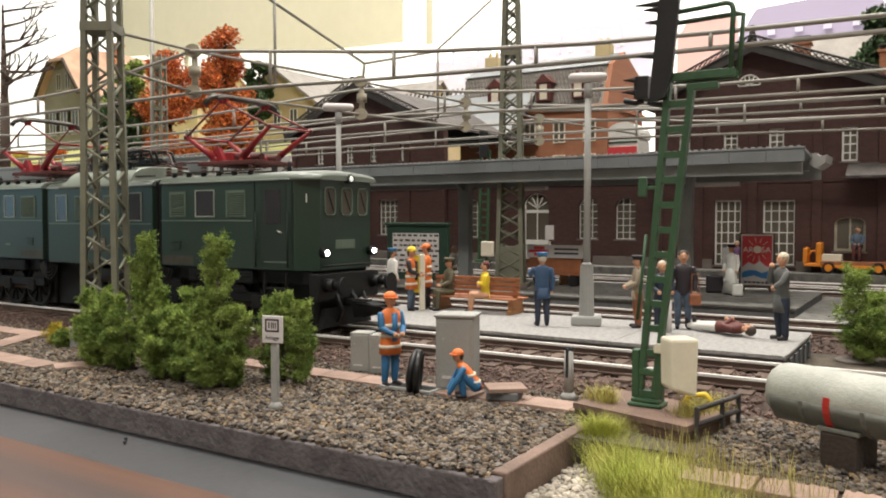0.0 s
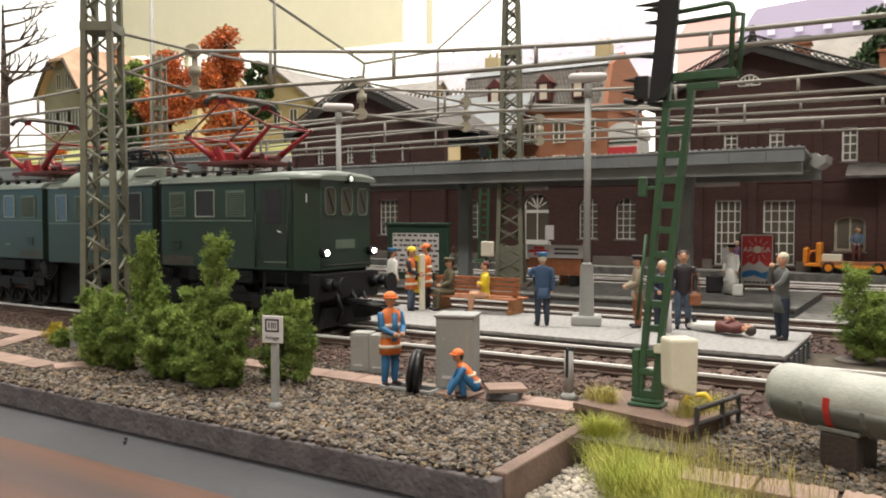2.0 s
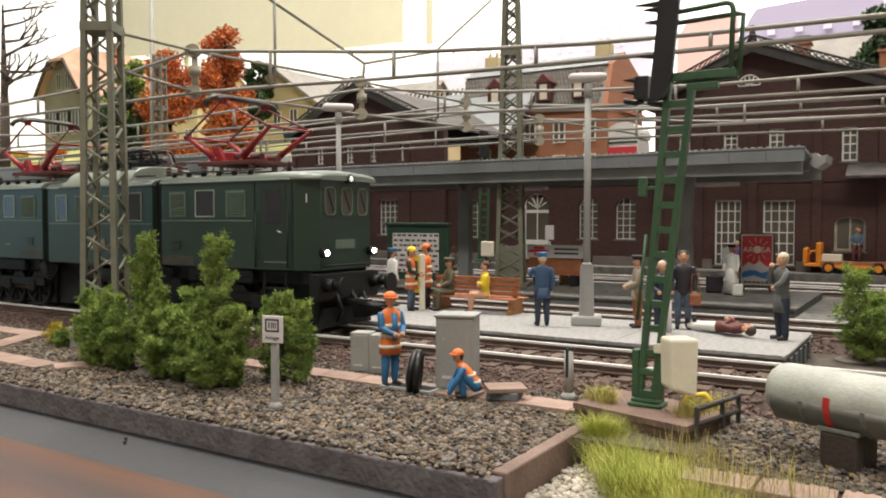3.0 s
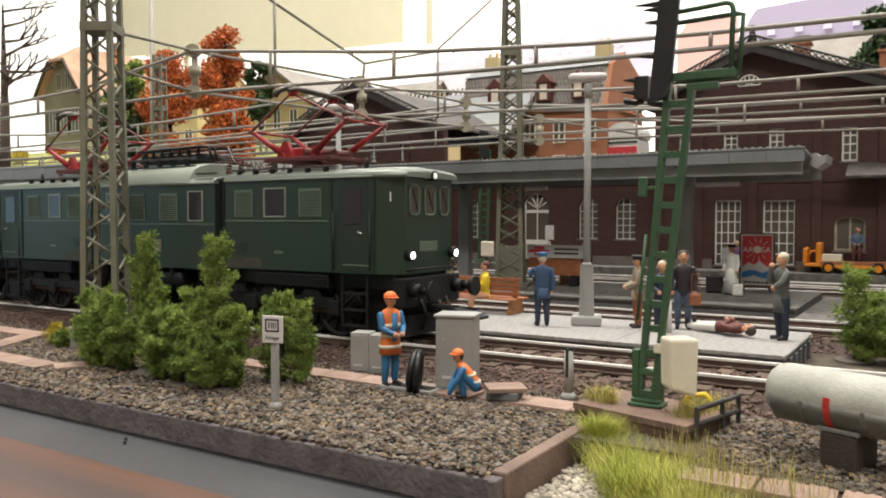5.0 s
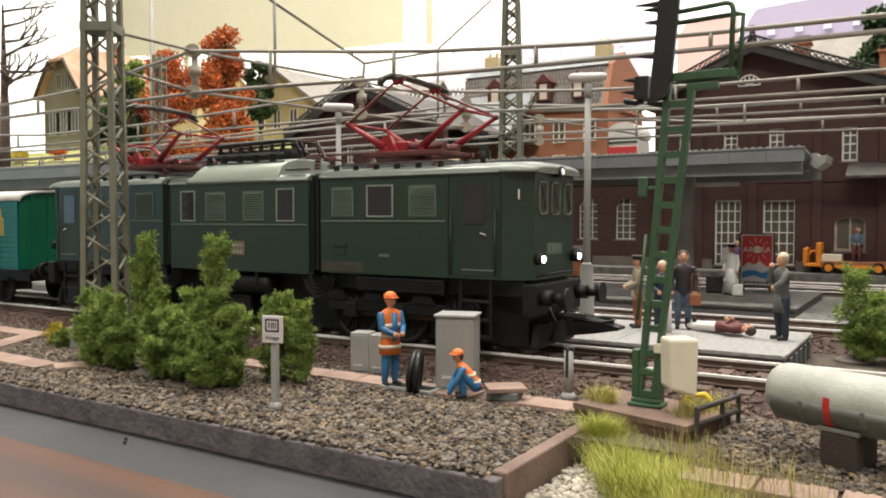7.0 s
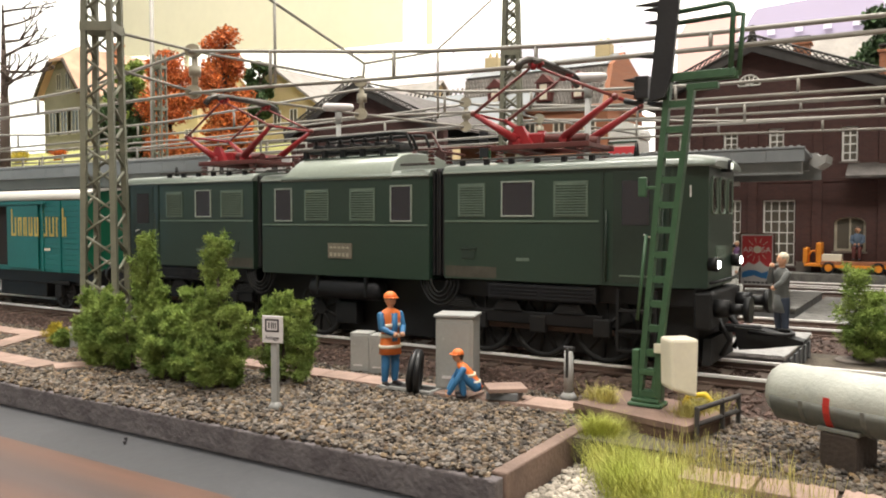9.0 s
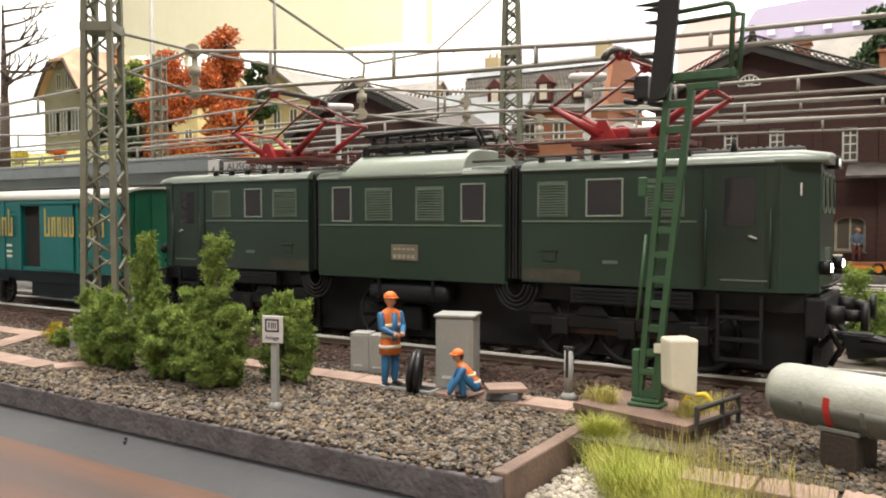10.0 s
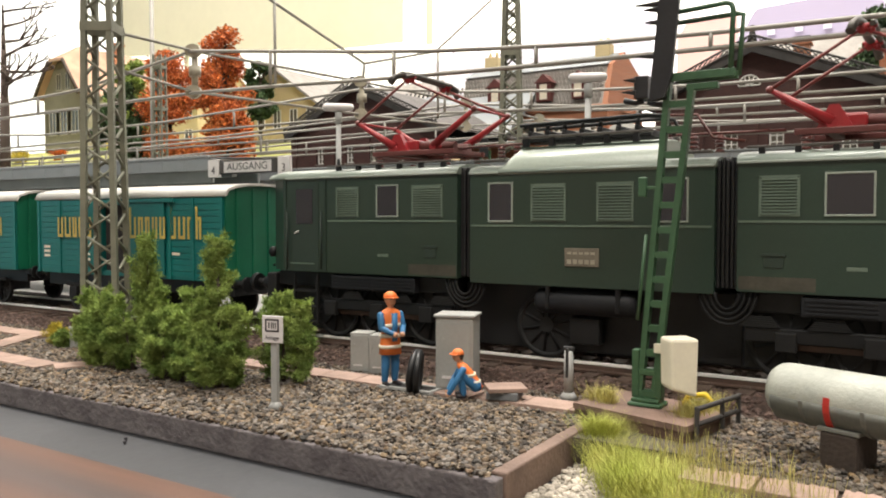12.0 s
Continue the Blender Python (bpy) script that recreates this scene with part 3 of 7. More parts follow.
def bush(x, y, h, r, n, name="bush", material="leaf", label="", spires=None, z=0.0, size=1.0, seed=1):
    """A shrub: stems, twigs and a crown of small leaf clumps round several uneven spires."""
    t = empty(name, x, y, z, label=label or "dense light green model shrub on the gravel", category="bush", group="shrubs beside the track")
    rng = np.random.RandomState(seed)
    sp = spires or [(0, 0, 1.0, 1.0)]
    b = B()
    pts = []
    for sx, sy, sh, sr in sp:
        top = h * sh
        rod(b, (sx * 0.6, sy * 0.6, 0), (sx, sy, top * 0.9), 0.55, 0.12, n=5)
        twigs = int((95 if sh > 0.85 and len(sp) > 2 else 60) * max(0.6, sh))
        per = int(3.2 * n / len(sp) / twigs)
        ph = rng.rand(4) * 6.283
        for i in range(twigs):
            f = 0.1 + 0.88 * rng.rand()
            zz = top * f
            a = rng.rand() * 6.283
            swell = 1.0 + 0.22 * math.sin(2 * a + ph[0] + zz * 0.35) + 0.16 * math.sin(ph[1] + zz * 0.9)
            rad = r * sr * swell * (0.15 + 0.85 * min(1.0, zz / (0.36 * h * min(1.0, sh + 0.2)))) * (1.0 - 0.6 * f ** 2) * (0.5 + 0.48 * rng.rand())
            p0 = np.array([sx, sy, zz * 0.9])
            p1 = np.array([sx + math.cos(a) * rad, sy + math.sin(a) * rad, min(zz + rad * (0.1 + 0.35 * rng.rand()), top * (0.97 + 0.06 * rng.rand()))])
            if i % 3 == 0:
                rod(b, tuple(p0), tuple(p0 + (p1 - p0) * 0.9), 0.16, 0.05, n=4)
            u = (0.25 + 0.75 * rng.rand(per, 1) ** 0.7)
            spray = r * 0.115 * (1.25 - 0.75 * u)
            pts.append(p0 + (p1 - p0) * u + rng.randn(per, 3) * spray * 0.62)
    part("stem", b, "bark", t)
    pts = np.concatenate(pts)
    pts[:, 2] = np.maximum(pts[:, 2], 0.3)
    tagged(leaves("crown", material, pts, size * (0.37 if z < 50 else 0.52), t, seed=seed, long=2.4, upward=0.15, wide=0.3 if z < 50 else 0.42), kind="stuff")
    b = B(); ball(b, (0, 0, 0.2), r * 0.55, sz=0.16)
    part("root_pad", b, "stonebase", t)
    return t


bush(-121, 109, 33, 8.0, 22000, spires=[(0, 0, 0.95, 0.64), (2.5, 1, 0.5, 0.8), (-4, 0, 0.48, 0.8), (0, -2, 0.3, 1.0)], seed=2, size=0.95, label="bushy light green model shrub on the gravel")
bush(-147, 112.5, 35, 8.5, 22000, spires=[(0, 0, 0.93, 0.62), (2, 1, 0.55, 0.7), (9, -3, 0.42, 0.9), (-6, -2, 0.4, 0.9)], seed=3, size=0.95, label="tall light green model shrub with a slender top")
bush(-137, 116, 30, 7.5, 10000, spires=[(0, 0, 0.66, 0.7), (6, 2, 0.76, 0.55), (-5, 0, 0.5, 0.8)], seed=4, size=0.95)
bush(-167, 114, 22, 9, 13000, spires=[(0, 0, 0.82, 0.75), (8, -2, 0.78, 0.7), (-6, 2, 0.6, 0.7), (3, -3, 0.45, 0.8)], seed=5, size=0.95)
bush(-114, 120, 19.5, 6.5, 8000, spires=[(0, 0, 1.0, 0.8), (-4, 1, 0.9, 0.8), (4, 1, 0.9, 0.6)], seed=6, size=0.95, label="rounded light green model shrub beside a sign")
bush(-131, 108.5, 15, 6.5, 8000, spires=[(0, 0, 1.0, 0.9), (-8, 0, 0.95, 0.9)], seed=7, size=0.95)
bush(-16.5, 213, 23, 8.5, 9000, spires=[(0, 0, 1.0, 0.75), (5, 3, 0.72, 0.9), (14, 0, 1.1, 0.9), (3, -3, 0.55, 1.0)], seed=8, size=0.95, label="green model shrub at the platform end")
bush(-4, 206, 18, 9, 6000, spires=[(0, 0, 1.0, 1.0), (6, 2, 0.9, 1.0)], seed=9, size=0.95, label="low green model shrub at the platform end")
bush(-201.8, 124.7, 6.0, 3.6, 900, material="flower", label="yellow flowering clump on the gravel", seed=10, size=0.9)
bush(-194.8, 122.5, 5.0, 3.6, 900, label="low green weed clump on the gravel", seed=11, size=0.9)
b = B(); bx(b, -1.2, 1.2, -1, 1, 0, 5.4, bevel=0.25); bx(b, -1.4, 1.4, -1.2, 1.2, 5.4, 6.0, bevel=0.2)
tagged(part("marker_post", b, "cabinet", at=(-192.0, 124.2, 0)), "small grey marker post by the shrubs", "post")


def grass_patch(name, n, place, length, material, label, lean=0.65):
    rng = np.random.RandomState(n)
    p = place(rng, n)
    a = rng.rand(n) * 6.283
    ln = length * (0.45 + 0.75 * rng.rand(n))
    tip = np.stack([np.cos(a) * ln * lean * rng.rand(n) * 2, np.sin(a) * ln * lean * rng.rand(n) * 2, ln], 1)
    side = np.stack([-np.sin(a), np.cos(a), np.zeros(n)], 1) * 0.05
    V = np.stack([p - side, p + side, p + tip * 0.55 + side * 0.7 + tip * [0, 0, 0.12], p + tip * 0.55 - side * 0.7 + tip * [0, 0, 0.12], p + tip], 1)
    i = 5 * np.arange(n)[:, None]
    F = np.concatenate([np.concatenate([i + q for q in t], 1) for t in ((0, 1, 2), (0, 2, 3), (3, 2, 4))])
    me = bpy.data.meshes.new(name)
    me.from_pydata((V.reshape(-1, 3) * MM).tolist(), [], F.tolist())
    me.materials.append(M[material])
    return tagged(new(name, me), label, "grass", kind="stuff")


def clumps(cs):
    cs = np.array(cs)
    def place(rng, n):
        k = rng.randint(0, len(cs), n)
        q = rng.randn(n, 2) * cs[k, 3:4]
        return np.stack([cs[k, 0] + q[:, 0], cs[k, 1] + q[:, 1], cs[k, 2]], 1)
    return place


grass_patch("grass", 15000, clumps([(-45, 121, -3.5, 1.5), (-40, 117.5, -4.4, 1.2), (-42.5, 115.5, -4, 1.5), (-38, 112.5, -4, 2.0), (-37, 108.5, -4.3, 1.8), (-31.5, 108, -4, 2.2), (-32, 102.5, -4.4, 2.0), (-28, 104, -4, 2.4), (-45, 120, -2, 1.2), (-25, 99, -4.4, 2.2), (-34.5, 105, -4.4, 1.6)]), 4.6, "grass", "yellow-green tufts of model grass")
grass_patch("dry_grass", 900, clumps([(-25, 108, -2.5, 3.5), (-18, 106, -3.0, 3.5), (-29, 112, -2, 2.5), (-22, 100, -4, 3.5), (-13, 101, -3.5, 3.5)]), 6.5, "drygrass", "sparse dry yellow grass blades", 0.25)
grass_patch("tuft", 1100, clumps([(-50, 131, 2.6, 1.3), (-47.5, 129.5, 2.6, 0.8), (-33, 131, 2.6, 1.2), (-31, 134.5, 2.6, 1.2), (-33.5, 127, 2.6, 0.9)]), 2.7, "drygrass", "dry grass tufts on the signal base")


def sign_db():
    s = empty("notice_sign", -99.2, 102.3, 0, 12, "white enamel notice sign on a grey post", "sign")
    b = B(); bx(b, -0.62, 0.62, -0.5, 0.5, 0.6, 13.0, bevel=0.15)
    part("post", b, "concrete", s)
    b = B(); prism(b, [(-1.2, -1.0), (1.2, -1.0), (1.2, 1.0), (-1.2, 1.0)], 2, 0, 0.5); rings(b, [[(-1.2, -1.0, 0.5), (1.2, -1.0, 0.5), (1.2, 1.0, 0.5), (-1.2, 1.0, 0.5)], [(-0.6, -0.5, 1.8), (0.6, -0.5, 1.8), (0.6, 0.5, 1.8), (-0.6, 0.5, 1.8)]])
    part("foot", b, "concrete", s)
    b = B(); bx(b, -2.05, 2.05, -0.95, -0.5, 12.4, 17.2, bevel=0.12)
    p = part("plate", b, "signwhite", s)
    b = B()
    for q in ((-1.25, 1.25, 16.35, 16.65), (-1.25, 1.25, 14.35, 14.65), (-1.4, -1.1, 14.4, 16.6), (1.1, 1.4, 14.4, 16.6)):
        bx(b, q[0], q[1], -1.0, -0.94, q[2], q[3])
    for q in ((-0.75, -0.5), (-0.2, 0.0), (0.15, 0.38), (0.6, 0.8)):
        bx(b, q[0], q[1], -1.0, -0.94, 14.95, 16.05)
    part("emblem", b, "ink", p, "dark plain emblem bars")
    t = words("lettering", "Anlage", 1.05, 0, -0.97, 13.3, 90, 0, "ink", p)
    return s


sign_db()


def cabinet(x, y, w, d, h, rz, label, lid=True, name="switch_cabinet"):
    c = empty(name, x, y, 0, rz, label, "cabinet", "lineside cabinets")
    b = B(); bx(b, -w / 2, w / 2, -d / 2, d / 2, 0, h, bevel=0.2)
    body = part("body", b, "cabinet", c)
    if lid:
        b = B(); bx(b, -w / 2 - 0.35, w / 2 + 0.35, -d / 2 - 0.35, d / 2 + 0.35, h + 0.01, h + 0.65, bevel=0.22)
        part("lid", b, "concrete", c)
    b = B(); bx(b, -w * 0.42, w * 0.42, -d / 2 - 0.14, -d / 2 + 0.02, h * 0.08, h * 0.94, bevel=0.1)
    dr = part("door", b, "cabinet", c)
    b = B(); rod(b, (-w * 0.3, -d / 2 - 0.4, h * 0.72), (-w * 0.3, -d / 2 - 0.1, h * 0.72), 0.22, n=8)
    part("lock", b, "concrete", dr)
    b = B(); bx(b, -w * 0.32, w * 0.12, -d / 2 - 0.3, -d / 2 - 0.1, h * 0.2, h * 0.235)
    part("handle", b, "signwhite", dr)
    return c


cabinet(-80.7, 134.4, 7.6, 6.4, 14.9, 18, "tall grey lineside switch cabinet with a lid")
cabinet(-108.2, 139.2, 4.6, 4.2, 9.2, 18, "small grey lineside cabinet with rounded top", False)
cabinet(-103.2, 139.4, 4.4, 4.2, 9.0, 18, "small grey lineside cabinet with rounded top", False)


def manhole():
    s = empty("concrete_slabs", -67.4, 129.8, 0.9, 14, "stack of two concrete cover slabs beside the walkway", "slab")
    b = B(); bx(b, -3.4, 2.6, -2.4, 2.4, 0, 1.5, bevel=0.25)
    part("lower_slab", b, "platface", s)
    b = B(); bx(b, -3.6, 3.6, -3.0, 3.0, 0, 0.8, bevel=0.12)
    part("upper_slab", b, "planks", s, at=(-0.3, 0.3, 1.55, 0, 0, 24))
    h = empty("cable_trench", -88.0, 128.6, 0.3, 0, "open cable trench with pale grey rim in the walkway", "trench")
    b = B()
    for q in ((-6, 6, -2.6, -1.9), (-6, 6, 1.9, 2.6)):
        bx(b, *q, 0.2, 0.85, bevel=0.1)
    for q in ((-6, -5.4, -1.9, 1.9), (5.4, 6, -1.9, 1.9)):
        bx(b, *q, 0.2, 0.85, bevel=0.1)
    part("rim", b, "concrete", h)
    # thin dark plate at rim height paints the shade of the open trench
    b = B(); bx(b, -5.4, 5.4, -1.9, 1.9, 0.55, 0.7)
    part("pit", b, "dark", h)


manhole()


def tyre(x, y, z, rz, lean):
    b = B()
    R, r, n = 3.7, 0.68, 32
    loop = [[(math.cos(2 * math.pi * k / n) * (R + r * math.cos(2 * math.pi * q / 8)), r * math.sin(2 * math.pi * q / 8), math.sin(2 * math.pi * k / n) * (R + r * math.cos(2 * math.pi * q / 8))) for q in range(8)] for k in range(n + 1)]
    rings(b, loop, caps=False)
    bmesh.ops.remove_doubles(b, verts=b.verts, dist=0.001)
    return tagged(part("cable_coil", b, "rubber", at=(x, y, z, lean, 0, rz)), "coil of thick black cable held upright", "cable coil", "cable coils")


tyre(-86.6, 127.4, 4.5, 112, 8)
tyre(-85.4, 127.2, 4.5, 118, 4)


def post_marker():
    s = empty("marker_light", -58.2, 137.2, 0.6, 0, "small silver lineside marker post on a round foot", "post")
    b = B(); rod(b, (0, 0, 0), (0, 0, 1.2), 1.9, 1.0, n=12)
    part("foot", b, "concrete", s)
    b = B(); rod(b, (0, 0, 1.2), (0, 0, 9.0), 0.95, 0.85, n=12)
    part("tube", b, "concrete", s)
    b = B(); bx(b, -0.3, 0.3, -1.0, 0.3, 4.0, 9.6, bevel=0.2); bx(b, -1.1, 1.1, -0.4, 0.4, 9.0, 9.8, bevel=0.2)
    part("cap", b, "sigblack", s)


post_marker()


def light_signal():
    base = empty("signal_base", -40.5, 131.2, 0, 0, "dark brown boxed signal base with a low rail", "base")
    b = B(); prism(b, [(-12.0, -4.8), (8.4, -10.6), (12.0, 3.6), (-8.5, 9.0)], 2, -4.5, 1.7)
    part("box", b, "brownbase", base)
    b = B(); prism(b, [(-12.2, -5.0), (8.6, -10.9), (12.3, 3.8), (-8.7, 9.2)], 2, 1.71, 2.7)
    part("top_slab", b, "basetop", base)
    for x, y in ((9.6, -8.4), (11.6, -0.6), (13.0, 4.8)):
        b = B(); bx(b, x - 0.35, x + 0.35, y - 0.35, y + 0.35, -0.5, 5.4, bevel=0.1)
        part("rail_post", b, "barge", base)
    for z in (2.6, 5.0):
        b = B(); tube(b, [(9.6, -8.4, z), (11.6, -0.6, z), (13.0, 4.8, z)], 0.4, n=6)
        part("hand_rail", b, "barge", base)
    s = empty("light_signal", -41.2, 131.0, 2.72, 0, "green lattice light signal with black head and cream box", "signal")
    b = B(); bx(b, -2.9, 2.9, -2.2, 2.2, 0, 0.7, bevel=0.3); bx(b, -2.4, 2.4, -1.8, 1.8, 0.7, 1.4, bevel=0.25)
    bx(b, -2.5, -1.3, -1.0, 1.0, 1.4, 9.4, bevel=0.12); bx(b, 1.4, 2.6, -1.0, 1.0, 1.4, 9.4, bevel=0.12); bx(b, -1.3, 1.4, -0.9, 0.9, 1.4, 2.6, bevel=0.1); bx(b, -1.3, 1.4, -0.9, 0.9, 5.2, 6.2, bevel=0.1)
    part("foot", b, "sigreen", s)
    # two leaning channels with battens
    for lo, hi, top in ((-1.2, 3.0, 54.0), (1.2, 6.8, 52.8)):
        b = B(); prism(b, [(lo - 0.45, 2.6), (lo + 0.45, 2.6), (hi + 0.5, top), (hi - 0.5, top)], 1, -0.75, 0.75)
        part("stile", b, "sigreen", s)
    for k in range(11):
        z = 9.0 + 4.13 * k
        f = (z - 2.6) / 51.0
        b = B(); bx(b, -1.2 + 4.2 * f + 0.46, 1.2 + 5.7 * f - 0.46, -0.55, 0.55, z - 0.55, z + 0.55)
        part("batten", b, "sigreen", s)
    b = B(); bx(b, 2.6, 13.6, -1.0, -0.1, 53.9, 55.3, bevel=0.15); bx(b, 4.6, 13.9, 0.1, 1.0, 53.7, 54.9, bevel=0.15); bx(b, 6.0, 11.0, -0.7, 0.7, 52.3, 53.4, bevel=0.15)
    part("bracket", b, "sigreen", s)
    b = B(); tube(b, [(12.9, -0.6, 54.2), (13.2, -0.6, 64.4), (12.9, -0.6, 65.2), (12.2, -0.6, 65.5), (3.4, -0.6, 65.0)], 0.42, n=8)
    part("guard_rail", b, "sigreen", s)
    b = B(); tube(b, [(13.9, 0.6, 54.2), (14.5, 0.6, 63.6), (13.6, 0.6, 63.9), (3.4, 0.6, 63.6)], 0.42, n=8)
    part("guard_rail", b, "sigreen", s)
    b = B(); prism(b, [(0.3, 50.8), (2.9, 51.4), (4.0, 55.0), (5.9, 75.0), (2.5, 75.0)], 1, -2.0, -1.1)
    h = part("head", b, "sigblack", s, "black signal head seen from behind")
    b = B(); rod(b, (2.2, -1.2, 54.6), (2.6, -0.7, 55.4), 1.0, 0.8, n=10); rod(b, (0.9, -1.2, 51.6), (2.9, -0.7, 51.9), 0.8, n=8)
    part("clamp", b, "sigblack", h)
    for z, x0, l in ((52.6, -2.0, 2.6), (54.6, -2.0, 2.2), (58.3, 1.2, 3.3), (63.7, 1.6, 2.2), (65.8, 1.8, 2.8), (66.7, 1.8, 4.2)):
        b = B(); rings(b, [[(x0, -2.0, z - 0.5), (x0, -0.6, z - 0.5), (x0, -0.6, z + 0.3), (x0, -2.0, z + 0.3)], [(x0 - l, -1.5, z + 0.1), (x0 - l, -1.0, z + 0.1), (x0 - l, -1.0, z + 0.22), (x0 - l, -1.5, z + 0.22)]])
        part("hood", b, "sigblack", h)
    b = B(); bx(b, -2.4, 0.0, -1.6, 0.8, 51.5, 55.2, bevel=0.15)
    part("repeater_lamp", b, "sigblack", s, "black repeater lamp box")
    b = B(); tube(b, [(-1.2, 0, 51.4), (-2.6, 0.2, 51.0), (-4.6, 0.2, 51.6)], 0.5, n=6); rod(b, (-0.4, 0, 51.0), (2.6, 0, 50.2), 0.55, n=6)
    part("lamp_arm", b, "sigblack", s)
    b = B(); rod(b, (-1.6, -1.0, 14.5), (-0.2, -1.0, 28.9), 0.3, n=8)
    part("cable_pipe", b, "sigreen", s)
    b = B(); bx(b, -0.5, 1.7, -0.3, 0.3, 36.4, 37.0, bevel=0.1); bx(b, -1.9, -0.5, -0.45, 0.45, 35.2, 38.5, bevel=0.2)
    part("bracket_plate", b, "sigreen", s)
    b = B(); bx(b, -2.4, 2.4, -2.2, 2.2, 0, 8.8, bevel=0.5)
    for v in b.verts:
        if v.co.z < 4:
            v.co.z -= 0.28 * v.co.x
            v.co.x *= 0.93
    bmesh.ops.transform(b, matrix=pose(6.0, -3.0, 3.6, 0, 0, 40), verts=b.verts)
    bx(b, 1.4, 4.2, -1.6, -0.8, 9.2, 10.8, bevel=0.15)
    part("control_box", b, "cream", s, "cream plastic control box")
    t = empty("yellow_clamp", -33.5, 133.2, 2.72, 10, "small yellow hand tool lying on the signal base", "tool")
    b = B(); tube(b, [(-2, 0, 0.6), (-1.4, 0, 2.0), (1.2, 0, 2.4), (2.6, 0, 0.9)], 0.5, n=8); ball(b, (-1.6, -0.4, 0.75), 0.8)
    part("body", b, "yellow", t)


light_signal()


def gas_tank():
    t = empty("gas_tank", -20.6, 125.6, 0, -21, "pale grey cylindrical tank with a red band on dark saddles", "tank")
    ax = 9.1
    prof = [(0, 0.4), (0.15, 2.0), (0.7, 3.2), (1.6, 3.85), (2.6, 4.05), (56, 4.05), (57, 3.6), (57.6, 2)]
    b = B()
    rings(b, [[(x, r * math.cos(k * math.pi / 12), ax + r * math.sin(k * math.pi / 12)) for k in range(24)] for x, r in prof])
    part("shell", b, "tank", t)
    # belly plate: the shade under the tank is mostly painted by its dark colour
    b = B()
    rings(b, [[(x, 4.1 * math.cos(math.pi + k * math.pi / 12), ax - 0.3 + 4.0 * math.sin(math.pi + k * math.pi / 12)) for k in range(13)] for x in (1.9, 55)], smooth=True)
    part("belly_plate", b, "tankdark", t, "dark lower plate with underside shade put into its colour")
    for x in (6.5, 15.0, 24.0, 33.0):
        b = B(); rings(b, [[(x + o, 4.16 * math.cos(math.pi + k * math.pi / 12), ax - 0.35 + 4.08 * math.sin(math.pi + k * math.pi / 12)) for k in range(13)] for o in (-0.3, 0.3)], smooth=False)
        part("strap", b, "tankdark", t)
    b = B(); rings(b, [[(10.2 + o, 4.28 * math.cos(k * math.pi / 12), ax - 0.3 + 4.28 * math.sin(k * math.pi / 12)) for k in range(11, 20)] + [(10.2 + o, -1.6, ax - 3.2), (10.2 + o, -3.2, ax)] for o in (-0.42, 0.42)], smooth=False)
    part("red_band", b, "redpaint", t)
    for x in (11.4, 30):
        b = B(); bx(b, x - 2.5, x + 2.5, -3.2, 3.2, -5.0, 5.0, bevel=0.3)
        sd = part("saddle", b, "saddle", t)
        b = B(); bx(b, x - 2.9, x + 2.9, -3.3, 3.3, 5.02, 5.7, bevel=0.2)
        part("cradle", b, "tankdark", sd, "pale grey cradle plate")


gas_tank()

# ---------------------------------------------------------------- the train
LOCO_X = [(0.0, -217.4), (3.2, -217.4), (3.5, -216.0), (4.0, -208.1), (4.8, -194.9), (5.0, -191.5), (5.5, -183.3), (6.0, -174.7), (6.5, -166.6), (7.0, -158.2),
          (8.8, -126.1), (9.0, -122.5), (9.5, -114.1), (10.0, -103.5), (10.5, -93.7), (11.0, -83.1), (11.5, -72.1), (12.0, -60.5)]
TRACK_Y = 162.0


def arc_section(hw, z0, ze, zt, n=8, inset=0.0):
    """Cross section of a car body: sides, eaves and a curved roof, as y, z."""
    pts = [(-hw, z0), (-hw, ze)]
    for k in range(1, n):
        a = math.pi * k / n
        pts.append((-(hw - inset) * math.cos(a), ze + (zt - ze) * math.sin(a) ** 0.75))
    return pts + [(hw, ze), (hw, z0)]


def hood_section(hw, zt):
    """Cross section of the raised hood: upright foot, round shoulder, nearly flat top."""
    side = [(-hw, 43.6), (-hw, 44.0), (-hw + 0.25, 44.9), (-hw + 0.9, 44.0 + (zt - 44.0) * 0.42), (-hw + 2.1, 44.0 + (zt - 44.0) * 0.66), (-hw + 4.2, 44.0 + (zt - 44.0) * 0.85), (-hw + 7.5, 44.0 + (zt - 44.0) * 0.96)]
    return side + [(0, zt)] + [(-y, z) for y, z in side[::-1]]


def plan_body(b, x0, x1, z0, z1, nose0, nose1, hw=13.5):
    """A body block whose ends may have cut corners (nose = length, depth)."""
    pts = []
    pts += [(x0, -hw + nose0[1]), (x0 + nose0[0], -hw)] if nose0 else [(x0, -hw)]
    pts += [(x1 - nose1[0], -hw), (x1, -hw + nose1[1]), (x1, hw - nose1[1]), (x1 - nose1[0], hw)] if nose1 else [(x1, -hw), (x1, hw)]
    pts += [(x0 + nose0[0], hw), (x0, hw - nose0[1])] if nose0 else [(x0, hw)]
    prism(b, pts, 2, z0, z1)


